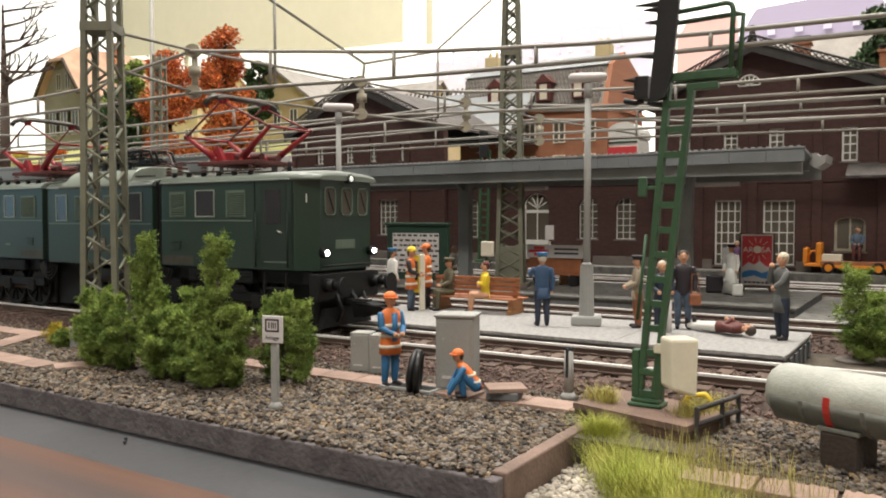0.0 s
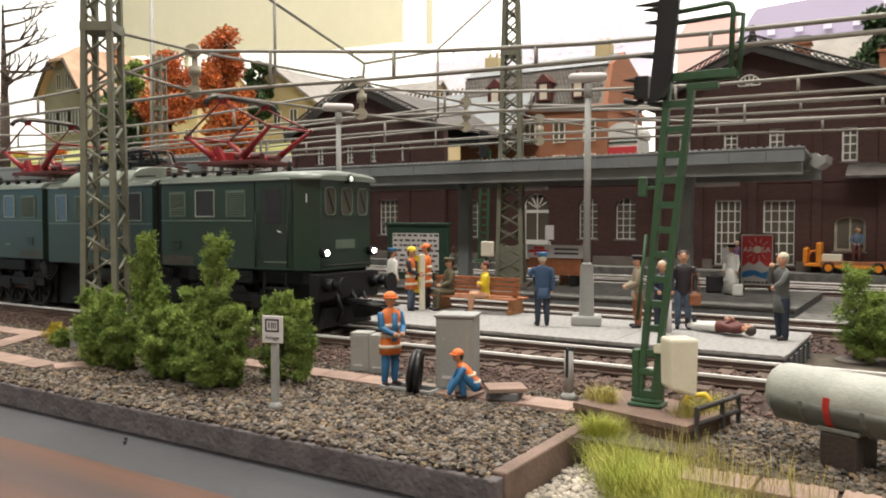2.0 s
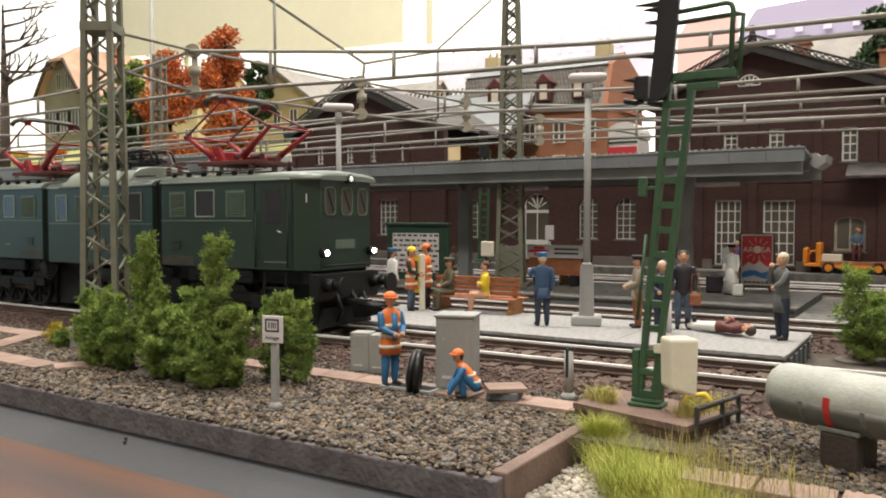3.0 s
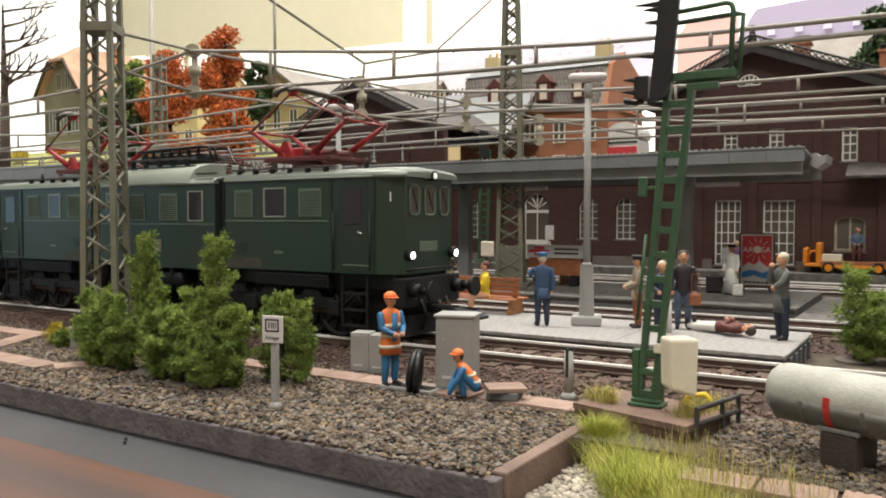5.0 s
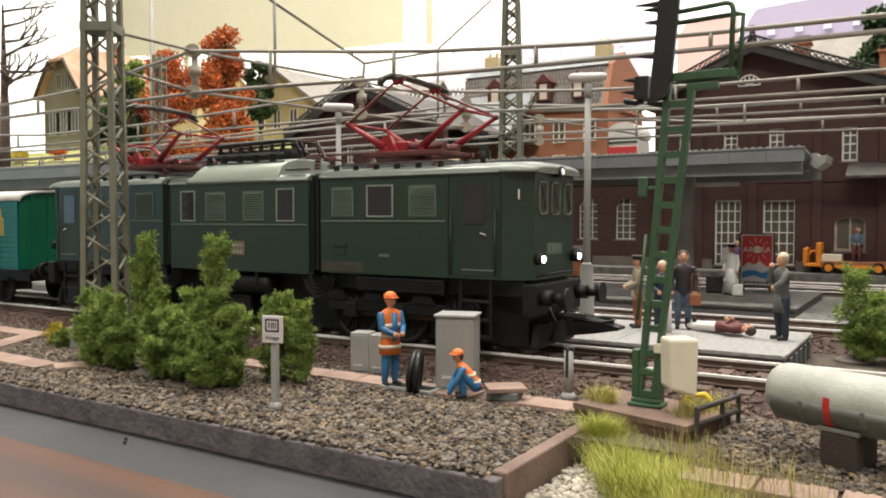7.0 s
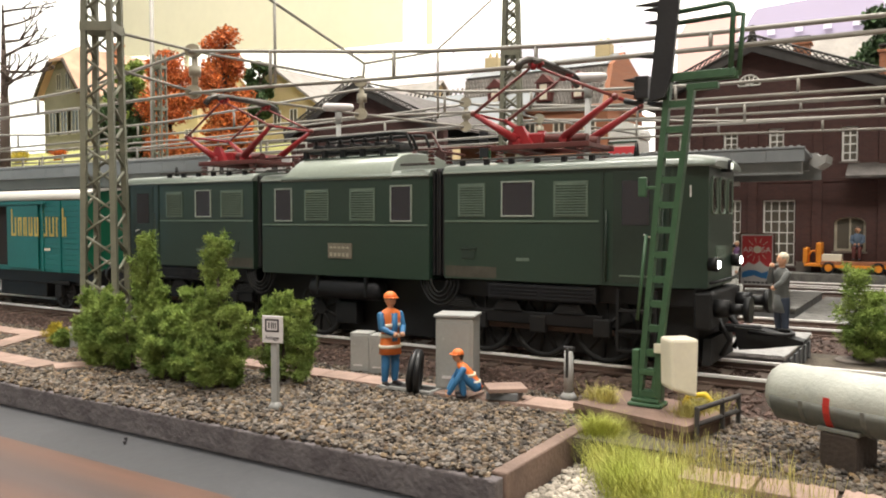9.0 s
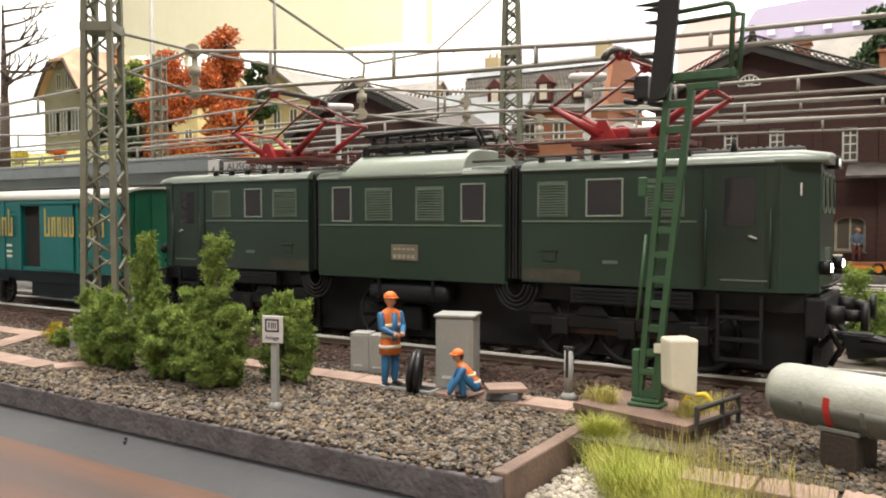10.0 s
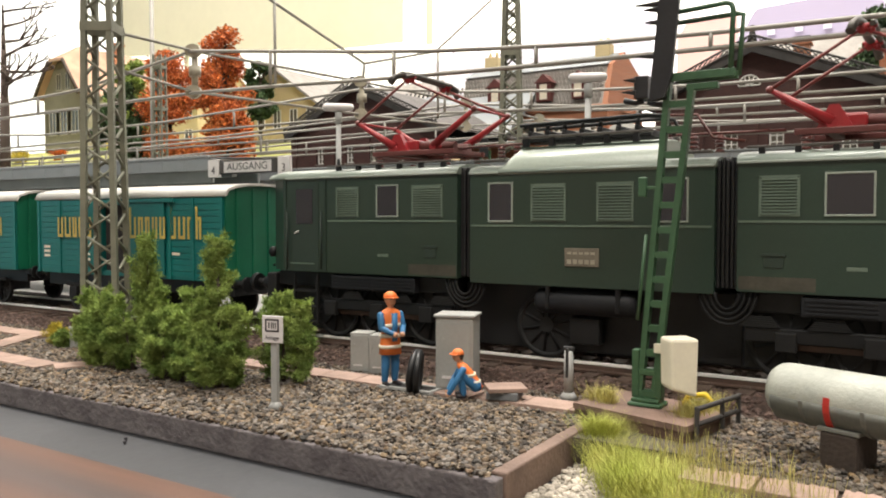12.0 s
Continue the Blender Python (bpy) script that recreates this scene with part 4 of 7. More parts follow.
def louvre(parent, x0, x1, z0, z1, y=-13.5, slats=12):
    b = B()
    for q in ((x0 - 0.3, x1 + 0.3, z1 - 0.3, z1 + 0.25), (x0 - 0.3, x1 + 0.3, z0 - 0.25, z0 + 0.1), (x0 - 0.3, x0 + 0.15, z0, z1), (x1 - 0.15, x1 + 0.3, z0, z1)):
        bx(b, q[0], q[1], y - 0.22, y + 0.05, q[2], q[3])
    lv = part("louvre", b, "louvre", parent)
    b = B(); bx(b, x0 + 0.15, x1 - 0.15, y - 0.04, y + 0.02, z0 + 0.1, z1 - 0.3)
    part("backing", b, "loco_dark", lv)
    for k in range(slats):
        z = z0 + 0.25 + (z1 - z0 - 0.7) * k / (slats - 1)
        b = B(); prism(b, [(y - 0.02, z + 0.25), (y - 0.42, z - 0.12), (y - 0.36, z - 0.2), (y - 0.02, z + 0.05)], 0, x0 + 0.16, x1 - 0.16)
        part("slat", b, "louvre", lv)


def side_window(parent, x0, x1, z0, z1, y=-13.5):
    b = B()
    for q in ((x0 - 0.35, x1 + 0.35, z1, z1 + 0.35), (x0 - 0.35, x1 + 0.35, z0 - 0.35, z0), (x0 - 0.35, x0, z0, z1), (x1, x1 + 0.35, z0, z1)):
        bx(b, q[0], q[1], y - 0.28, y + 0.05, q[2], q[3], bevel=0.08)
    w = part("window", b, "hood", parent)
    b = B(); bx(b, x0, x1, y - 0.1, y - 0.02, z0, z1)
    part("pane", b, "paneviolet", w)


def wheel_mesh(r):
    b = B()
    prism(b, [(r * math.cos(k * math.pi / 14), r * math.sin(k * math.pi / 14)) for k in range(28)], 1, -0.4, 0.4)
    rod(b, (0, -0.9, 0), (0, 0.9, 0), r * 0.24, n=12)
    for k in range(10):
        a = k * math.pi / 5
        rod(b, (0, -0.55, 0), (r * 0.8 * math.cos(a), -0.55, r * 0.8 * math.sin(a)), 0.32, n=4)
    hoop = [[(rr * math.cos(k * math.pi / 16), y, rr * math.sin(k * math.pi / 16)) for rr, y in ((r * 0.84, -0.6), (r * 0.98, -0.75), (r * 1.0, -0.3), (r * 0.84, -0.3))] for k in range(33)]
    rings(b, hoop, caps=False)
    bmesh.ops.remove_doubles(b, verts=b.verts, dist=0.001)
    return b


WHEELS = []


def pantograph(loco, xc):
    p = part("pantograph", panto_base(), "maroon", loco, "raised red scissor pantograph", at=(xc, 0, 0))
    for s in (-1, 1):
        kx, kz = (15.6, 57.6) if s < 0 else (17.2, 58.8)
        for sy in (-8.0, 8.0):
            b = B(); rod(b, (s * 5.5, sy * 0.8, 51.4), (s * kx, sy, kz), 1.05, 0.5, n=8)
            part("lower_arm", b, "red", p)
            b = B(); rod(b, (s * kx, sy, kz), (-1.0, sy, 66.8), 0.36, 0.3, n=6); ball(b, (s * kx, sy, kz), 0.75)
            part("upper_arm", b, "armred", p, "thin worn red upper arm")
        b = B(); rod(b, (s * kx, -8, kz), (s * kx, 8, kz), 0.36, n=6)
        part("cross_tube", b, "red", p)
    b = B(); tube(b, [(-2.4, -12.6, 65.6), (-2.0, -11.6, 67.0), (-1.4, -9.6, 67.9), (-1.0, -6.0, 68.1), (-1.0, 4.0, 68.0), (-0.6, 8.0, 67.6), (0.2, 11.0, 66.6), (0.6, 12.6, 65.2)], 0.78, n=8)
    part("contact_bow", b, "bowmetal", p, "dark worn contact bow")
    b = B(); tube(b, [(0.8, -11.0, 66.9), (1.0, -8.0, 67.7), (1.0, 8.0, 67.6), (1.6, 11.0, 66.6)], 0.5, n=6)
    part("contact_bow", b, "bowmetal", p, "dark worn contact bow")
    for sy in (-8, 8):
        b = B(); rod(b, (-2.0, sy, 67.2), (1.4, sy, 67.2), 0.5, n=6); ball(b, (-0.9, sy, 66.8), 0.95); ball(b, (0.5, sy, 66.4), 0.6)
        part("bow_pivot", b, "red", p)
    b = B(); bx(b, -11.5, 11.5, 6.4, 7.6, 49.2, 50.4, bevel=0.2)
    part("base_rail", b, "maroon", p)
    for x in (-10.4, 10.4):
        b = B(); bx(b, x - 0.6, x + 0.6, -6.35, 6.35, 49.3, 50.3, bevel=0.15)
        part("cross_bar", b, "maroon", p)
    for x in (-5.5, 5.5):
        b = B(); rod(b, (x, -7.2, 51.0), (x, 7.2, 51.0), 0.9, n=8)
        part("pivot_shaft", b, "red", p)
        b = B(); bx(b, x - 1.0, x + 1.0, -6.35, 6.35, 49.35, 50.25, bevel=0.15)
        part("cross_bar", b, "maroon", p)
    for y in (-3.2, 3.2):
        b = B(); rod(b, (-4.5, y, 51.9), (9.5, y, 51.2), 1.15, n=10)
        part("drive_cylinder", b, "maroon", p)
    b = B(); bx(b, -6.5, 0, -5, 5, 50.3, 53.0, bevel=0.5)
    part("drive_box", b, "red", p)
    for sy in (-6.4, 4.8):
        b = B(); rings(b, [[(-8, sy, 50.3), (-2, sy, 50.3), (-2, sy + 1.6, 50.3), (-8, sy + 1.6, 50.3)], [(-6, sy + 0.2, 54.5), (-4.4, sy + 0.2, 54.5), (-4.4, sy + 1.4, 54.5), (-6, sy + 1.4, 54.5)]], smooth=False)
        part("bearing_stand", b, "red", p)
    for x in (-9.5, 9.5):
        for sy in (-7, 7):
            b = B()
            for k in range(3):
                rod(b, (x, sy, 46.6 + k * 0.9), (x, sy, 47.2 + k * 0.9), 1.0, 0.75, n=10)
            part("insulator", b, "brown_ins", p)


def panto_base():
    b = B()
    bx(b, -11.5, 11.5, -7.6, -6.4, 49.2, 50.4, bevel=0.2)
    return b


def end_section(loco, s):
    """One end car of the locomotive; s = 1 leads, -1 trails."""
    X = lambda a, c: (a, c) if s > 0 else (-c, -a)
    a0 = 29.8 if s > 0 else 28.9
    x0, x1 = X(a0, 86.0)
    z0, ze = 21.2, 44.3
    b = B()
    plan_body(b, x0, x1, z0, ze, None if s > 0 else (5.8, 3.2), (5.8, 3.2) if s > 0 else None)
    body = part("end_body", b, "loco", loco, "dark green end section")
    # curved roof that follows the cut nose
    b = B()
    rows = []
    for x, k, zz in ((a0 - 0.2, 1.0, 46.9), (60, 1.0, 46.9), (76, 1.0, 47.0), (82.5, 0.98, 46.9), (86.9, 0.84, 46.2), (87.3, 0.8, 45.4)):
        sec = arc_section(13.9 * k, ze - 0.25, ze + 0.25, zz)
        rows.append([(x * s, y, z) for y, z in sec])
    rings(b, rows)
    roof = part("end_roof", b, "roof", body, "satin grey-green curved roof")
    # the gutter's pale colour carries the bright highlight line of the roof edge
    b = B(); bx(b, *X(a0, 79), -14.05, -13.6, ze - 0.2, ze + 0.25, bevel=0.08)
    part("gutter", b, "gutter", body)
    b = B(); bx(b, *X(a0 + 0.1, 65.6), -13.72, -13.45, 33.55, 33.95)
    part("belt_trim", b, "trim", body)
    ws = [(33.7, 39.8), (56.3, 63.1)] if s > 0 else [(32.9, 40.6), (56.4, 62.7)]
    for a, c in ws:
        louvre(body, *X(a, c), 34.9, 41.6)
    a, c = (44.3, 51.3) if s > 0 else (45.0, 50.6)
    side_window(body, *X(a, c), 35.0, 41.8)
    for a in (66.4, 79.4):
        b = B(); bx(b, *X(a - 0.25, a + 0.25), -13.75, -13.4, 21.4, 43.9)
        part("door_post", b, "loco_dark", body)
    b = B(); bx(b, *X(68.6, 77.6), -13.62, -13.4, 21.8, 43.4, bevel=0.08)
    door = part("cab_door", b, "loco_dark", body)
    b = B(); bx(b, *X(70.4, 75.8), -13.72, -13.6, 33.0, 41.6, bevel=0.04)
    part("door_pane", b, "paneviolet", door)
    b = B(); rod(b, (74.8 * s, -13.9, 31.2), (76.2 * s, -13.9, 30.7), 0.2, n=6)
    part("door_handle", b, "railtop", door)
    for a in (67.4, 78.5):
        b = B(); rod(b, (a * s, -14.1, 22.0), (a * s, -14.1, 36.0), 0.22, n=6)
        part("grab_rail", b, "loco_dark", body)
    # front face
    xf = 86.0 * s
    e = 0.12 * s
    for y0, y1 in ((-8.6, -4.6), (-2.2, 2.2), (4.6, 8.6)):
        b = B()
        ring = [(y0 + 0.9, 35.2), (y1 - 0.9, 35.2), (y1 - 0.2, 35.6), (y1, 36.3), (y1, 41.0), (y1 - 0.2, 41.8), (y1 - 0.9, 42.2), (y0 + 0.9, 42.2), (y0 + 0.2, 41.8), (y0, 41.0), (y0, 36.3), (y0 + 0.2, 35.6), (y0 + 0.9, 35.2)]
        tube(b, [(xf + 1.2 * e, p, q) for p, q in ring], 0.24, n=6)
        w = part("front_window", b, "trim", body)
        b = B(); bx(b, *sorted((xf + 0.3 * e, xf + e)), y0 + 0.1, y1 - 0.1, 35.4, 42.0)
        part("pane", b, "frontglass", w)
        b = B(); rod(b, (xf + 2.6 * e, (y0 + y1) / 2 - 0.9, 41.2), (xf + 2.6 * e, y1 - 0.8, 36.4), 0.12, n=5)
        part("wiper", b, "black", w)
    for y, z, r in ((-9.7, 25.7, 1.25), (9.7, 25.7, 1.25), (0, 44.6, 1.15)):
        b = B(); rod(b, (xf, y, z), (xf + 1.8 * s, y, z), r * 1.0, r * 1.1, n=16)
        h = part("headlamp", b, "black", loco)
        b = B(); rod(b, (xf + 1.75 * s, y, z), (xf + 2.05 * s, y, z), r * 0.68, r * 0.5, n=16)
        part("lens", b, ("lampglow" if z < 30 else "lampdim") if s > 0 else "paneviolet", h)
    b = B(); bx(b, *sorted((xf, xf + 1.5 * e)), -4.4, 3.4, 26.5, 28.9)
    part("front_plate", b, "trim", body)
    b = B()
    for k in range(5):
        bx(b, *sorted((xf + 1.4 * e, xf + 2 * e)), -3.7 + 1.4 * k, -2.9 + 1.4 * k, 27.0, 28.4)
    part("plate_bars", b, "louvre", body)
    b = B(); tube(b, [(xf + 4 * e, -10.5, 22.2), (xf + 12 * e, -8, 22.4), (xf + 12 * e, 8, 22.4), (xf + 4 * e, 10.5, 22.2)], 0.3, n=6)
    part("front_rail", b, "black", loco)
    b = B(); bx(b, *sorted((xf - 2 * s, xf + 1.2 * s)), -12.5, 12.5, 13.5, 20.4, bevel=0.4)
    part("buffer_beam", b, "dust", loco)
    for y in (-9.5, 9.5):
        b = B(); rod(b, (xf + s, y, 17.5), (xf + 4.0 * s, y, 17.5), 1.75, 1.6, n=12); rod(b, (xf + 4.0 * s, y, 17.5), (xf + 6.6 * s, y, 17.5), 1.1, 1.0, n=12)
        bf = part("buffer", b, "black", loco)
        b = B(); rod(b, (xf + 6.6 * s, y, 17.5), (xf + 7.7 * s, y, 17.5), 2.3, 2.5, n=16)
        part("buffer_head", b, "black", bf)
    b = B(); bx(b, *sorted((xf, xf + 8 * s)), -1.2, 1.2, 12.0, 13.6, bevel=0.4)
    reach = 15.5 if s > 0 else 11
    prism(b, [(xf + 3 * s, 13.2), (xf + 8 * s, 13.0), (xf + reach * s, 11.3), (xf + reach * s, 10.7), (xf + 8.5 * s, 9.4), (xf + 4 * s, 8.8)], 1, -2.0, 2.0)
    tube(b, [(xf + 6 * s, -3.4, 12.6), (xf + (reach - 3) * s, -3.6, 12.4), (xf + (reach - 2) * s, 0, 12.4), (xf + (reach - 3) * s, 3.6, 12.4), (xf + 6 * s, 3.4, 12.6)], 0.4, n=6)
    tube(b, [(xf + 1 * s, 0, 16), (xf + 4 * s, 0, 12.5), (xf + 5 * s, 0, 9.0)], 0.6, n=6)
    part("coupling", b, "black", loco, "black hook coupling")
    for y in (-5.5, 5.5):
        b = B(); tube(b, [(xf + 1 * s, y, 15), (xf + 3 * s, y, 11), (xf + 1.5 * s, y, 8.0)], 0.55, n=6)
        part("brake_hose", b, "black", loco)
    b = B(); prism(b, [(-10, 6.6), (10, 6.6), (9, 11.5), (-9, 11.5)], 0, *sorted((xf - 1 * s, xf + 0.5 * s)))
    part("rail_guard", b, "dust", loco)
    # roof gear
    for y in (-11.8, 11.8):
        b = B(); bx(b, *X(31, 67), y - 0.7, y + 0.7, 46.9, 47.3, bevel=0.1)
        rw = part("roof_walk", b, "walk", loco, "dark roof walkway board")
        for k in range(6):
            b = B(); bx(b, *X(33 + 6 * k, 34 + 6 * k), y - 0.5, y + 0.5, 45.2, 46.95)
            part("support", b, "black", rw)
    b = B(); rod(b, (70 * s, -4, 46.9), (70 * s, -4, 49.6), 0.7, 0.35, n=8)
    part("whistle", b, "black", loco)
    # running gear
    b = B(); bx(b, *X(30, 84), -8.6, 8.6, 6.4, 20.4, bevel=0.5); bx(b, *X(30, 84), -11.2, 11.2, 17.4, 21.1, bevel=0.3)
    part("bogie", b, "black", loco)
    for y in (-11.6,):
        b = B(); bx(b, *X(31, 66), y - 0.5, y + 0.5, 12.2, 14.8, bevel=0.2)
        part("side_frame", b, "black", loco)
        b = B(); bx(b, *X(40.5, 65), -13.1, -11.1, 17.2, 20.6, bevel=0.2)
        bb = part("battery_box", b, "slatebox", loco, "dark slate battery box with grooved front")
        for k in range(4):
            b = B(); bx(b, *X(41.2, 52.4), -13.3, -13.08, 17.6 + 0.75 * k, 18.0 + 0.75 * k, bevel=0.06)
            part("rib", b, "slatebox", bb)
            b = B(); bx(b, *X(53.2, 64.4), -13.3, -13.08, 17.6 + 0.75 * k, 18.0 + 0.75 * k, bevel=0.06)
            part("rib", b, "slatebox", bb)
        for a in (33.5, 45, 59):
            b = B()
            for k in range(5):
                bx(b, *X(a - 3.4 + 0.3 * k, a + 3.4 - 0.3 * k), -12.5, -11.9, 14.9 + 0.4 * k, 15.2 + 0.4 * k)
            part("leaf_spring", b, "dust", loco)
    for a in (38, 52, 66):
        b = B(); bx(b, *X(a - 1.8, a + 1.8), -12.7, -11.0, 10.6, 14.2, bevel=0.3)
        part("axle_box", b, "dust", loco)
    for z in (8.2, 12.0, 16.0):
        b = B(); bx(b, *X(69.5, 77), -13.4, -11.2, z, z + 0.6, bevel=0.1)
        part("step", b, "dust", loco)
    for a in (69.5, 77):
        b = B(); bx(b, *X(a - 0.3, a + 0.3), -13.3, -12.5, 8.2, 20.4)
        part("step_hanger", b, "dust", loco)
    for a in (38, 52, 66):
        for y in (-9.2, 9.2):
            w = part("wheel", wheel_mesh(7.0), "dust", loco, "black spoked driving wheel", at=(a * s, y, 12.0))
            WHEELS.append((w, a * s, y, 12.0, 7.0))
    b = B(); bx(b, *X(36, 68), -10.9, -10.4, 10.9, 12.0, bevel=0.15)
    part("coupling_rod", b, "railside", loco)
    b = B(); bx(b, *X(34.0, 38.0), -13.85, -13.45, 27.6, 28.1, bevel=0.08); bx(b, *X(34.4, 37.6), -13.7, -13.45, 25.6, 27.4, bevel=0.08)
    part("vent_hood", b, "loco_dark", body)
    b = B(); bx(b, *X(47.5, 50.6), -13.62, -13.45, 25.4, 26.1, bevel=0.05)
    part("builder_plate", b, "louvre", body)
    b = B(); bx(b, *X(70.0, 78.0), -13.8, -13.45, 23.0, 23.35, bevel=0.05)
    part("door_sill", b, "trim", body)
    b = B(); bx(b, *X(a0 + 0.3, a0 + 13.0), -13.53, -13.48, 21.6, 24.0)
    part("dust_panel", b, "dustgreen", body, "dusty brown patch on the lower panel")
    pantograph(loco, 49.6 if s > 0 else -45.0)


def locomotive():
    loco = empty("locomotive", LOCO_X[0][1], TRACK_Y, 0, 0, "dark green three-part electric locomotive with red pantographs on the near track", "locomotive")
    for s in (1, -1):
        end_section(loco, s)
    for s in (-1, 1):
        for xa, xb in ((-25.6, -18.6), (15.6, 25.8)):
            b = B(); bx(b, xa, xb, *sorted((s * 13.6, s * 14.0)), 43.8, 44.25, bevel=0.08)
            part("gutter", b, "gutter", loco)
    # middle section with raised roof
    b = B(); plan_body(b, -25.6, 25.8, 20.5, 44.0, None, None)
    body = part("middle_body", b, "loco", loco, "dark green middle section")
    b = B(); rings(b, [[(x, y, z) for y, z in arc_section(13.9, 43.75, 44.25, 46.2)] for x in (-25.8, 26.0)])
    part("middle_roof", b, "roof", body)
    b = B()
    rings(b, [[(x, y, z) for y, z in hood_section(13.6 - d, zt)] for x, d, zt in ((-18.8, 0.06, 46.0), (-16.8, 0.02, 48.6), (-15.4, 0.0, 50.0), (14.9, 0.0, 50.2), (15.5, 0.1, 49.9))])
    part("raised_roof", b, "hood", body, "pale grey-green raised roof hood")
    b = B(); bx(b, -15.0, 14.6, -10.1, -9.8, 49.0, 49.35)
    part("hood_seam", b, "loco_dark", body)
    b = B(); bx(b, -25.3, 25.3, -13.72, -13.45, 32.6, 33.0)
    part("belt_trim", b, "trim", body)
    for a, c in ((-10.8, -3.6), (3.5, 10.4)):
        louvre(body, a, c, 34.0, 41.2)
    for a, c in ((-20.8, -15.6), (15.4, 20.8)):
        side_window(body, a, c, 33.9, 41.6)
    b = B(); bx(b, -3.5, 3.8, -13.8, -13.45, 24.7, 28.4, bevel=0.1)
    pl = part("number_plate", b, "plate", body, "brass-coloured maker's plate with plain bars")
    b = B()
    for z in (27.1, 25.2):
        for k in range(5):
            bx(b, -2.9 + 1.25 * k, -2.0 + 1.25 * k, -13.84, -13.79, z, z + (0.5 if z > 26 else 0.9))
    part("plate_bars", b, "insul", pl)
    b = B(); rings(b, [[(x, -10.6 + r * math.cos(k * math.pi / 9), 17.2 + r * math.sin(k * math.pi / 9)) for k in range(18)] for x, r in ((-11.0, 1.4), (-10.4, 2.3), (-9.6, 2.6), (9.6, 2.6), (10.4, 2.3), (11.0, 1.4))])
    at_ = part("air_tank", b, "slatebox", loco, "dark cylindrical air tank")
    for x in (-7.5, 7.5):
        b = B(); bx(b, x - 0.5, x + 0.5, -12.9, -10.0, 19.2, 20.9, bevel=0.15); bx(b, x - 0.4, x + 0.4, -13.35, -12.9, 15.6, 20.6, bevel=0.15)
        part("tank_strap", b, "black", at_)
    for y in (-9.2, 9.2):
        w = part("wheel", wheel_mesh(7.0), "dust", loco, "black spoked driving wheel", at=(-9.0, y, 12.0))
        WHEELS.append((w, -9.0, y, 12.0, 7.0))
    b = B(); bx(b, -3.5, 3.0, -11.0, -8.0, 8.6, 14.0, bevel=0.3)
    part("sand_box", b, "black", loco)
    b = B(); bx(b, -30, 30, -7.6, 7.6, 6.4, 20.4, bevel=0.4)
    part("middle_frame", b, "black", loco)
    for x in (-1, 1):
        b = B()
        for k in range(5 if x > 0 else 4):
            bx(b, *sorted((x * (25.9 + k * 0.8), x * (26.5 + k * 0.8))), -12.3 + 0.3 * (k % 2), 12.3, 21.5, 45.0 + 0.5 * (k % 2), bevel=0.2)
        part("bellows", b, "rubber", loco, "black gangway bellows")
        for k in range(4):
            rr = 5.0 - 0.95 * k
            b = B(); tube(b, [((28.0 if x > 0 else -27.4) - rr * math.cos(q * math.pi / 10), -12.4 - 0.15 * k, 20.9 - (rr + 1.0) * math.sin(q * math.pi / 10)) for q in range(11)], 0.3, n=6)
            part("jumper_cable", b, "dust", loco)
    for y in (-9, 9):
        b = B(); bx(b, -16, 13, y - 0.7, y + 0.7, 51.2, 51.7, bevel=0.1)
        rw = part("roof_walk", b, "walk", loco)
        for k in range(5):
            b = B(); bx(b, -15 + 6 * k, -13.8 + 6 * k, y - 0.5, y + 0.5, 48.0, 51.25)
            part("support", b, "black", rw)
    for y in (-12.2, 12.2):
        for xa, xb in ((-25, -17.5), (17.5, 25)):
            b = B(); bx(b, xa, xb, y - 0.7, y + 0.7, 46.4, 46.9, bevel=0.1)
            part("roof_walk", b, "walk", loco)
    b = B(); bx(b, -18, 11, -4, 4, 51.0, 52.5, bevel=0.2)
    rr = part("resistor_tray", b, "black", loco, "black roof resistor tray")
    for k in range(7):
        b = B(); bx(b, -16.4 + 4 * k, -15.4 + 4 * k, -4.4, 4.4, 52.4, 53.4, bevel=0.2); rod(b, (-15.9 + 4 * k, -3.6, 53.3), (-15.9 + 4 * k, -3.6, 54.8), 0.55, 0.4, n=8)
        part("resistor", b, "black", rr)
    for y in (-4.6, -2.6, 3.6):
        b = B(); tube(b, [(-18, y, 54.6), (10, y, 55.2), (13.5, y, 54.8), (15.2, y, 51)], 0.4, n=6)
        part("roof_cable", b, "dust" if y > -4 else "black", loco)
    b = B(); tube(b, [(8, -3.6, 55.2), (20, -3.6, 54.6), (23, -3.6, 50), (29, -3.4, 49)], 0.32, n=6)
    part("roof_bar", b, "brown_ins", loco)
    for x in (14, 19, 24, -20, -24):
        b = B()
        for k in range(4):
            rod(b, (x, -2, 47.2 + k * 0.9), (x, -2, 47.9 + k * 0.9), 1.0, 0.7, n=10)
        part("insulator", b, "brown_ins", loco)
    for s in (-1, 1):
        b = B(); rod(b, (s * 14, -2, 51), (s * 36, -2, 50.8), 0.3, n=6)
        part("roof_bar", b, "brown_ins", loco)
    # number 1 on the cut corner
    words("number", "1", 3.2, 83.1, -12.1, 39.3, 90, 28.9, "white", loco)
    return loco


locomotive_ob = locomotive()


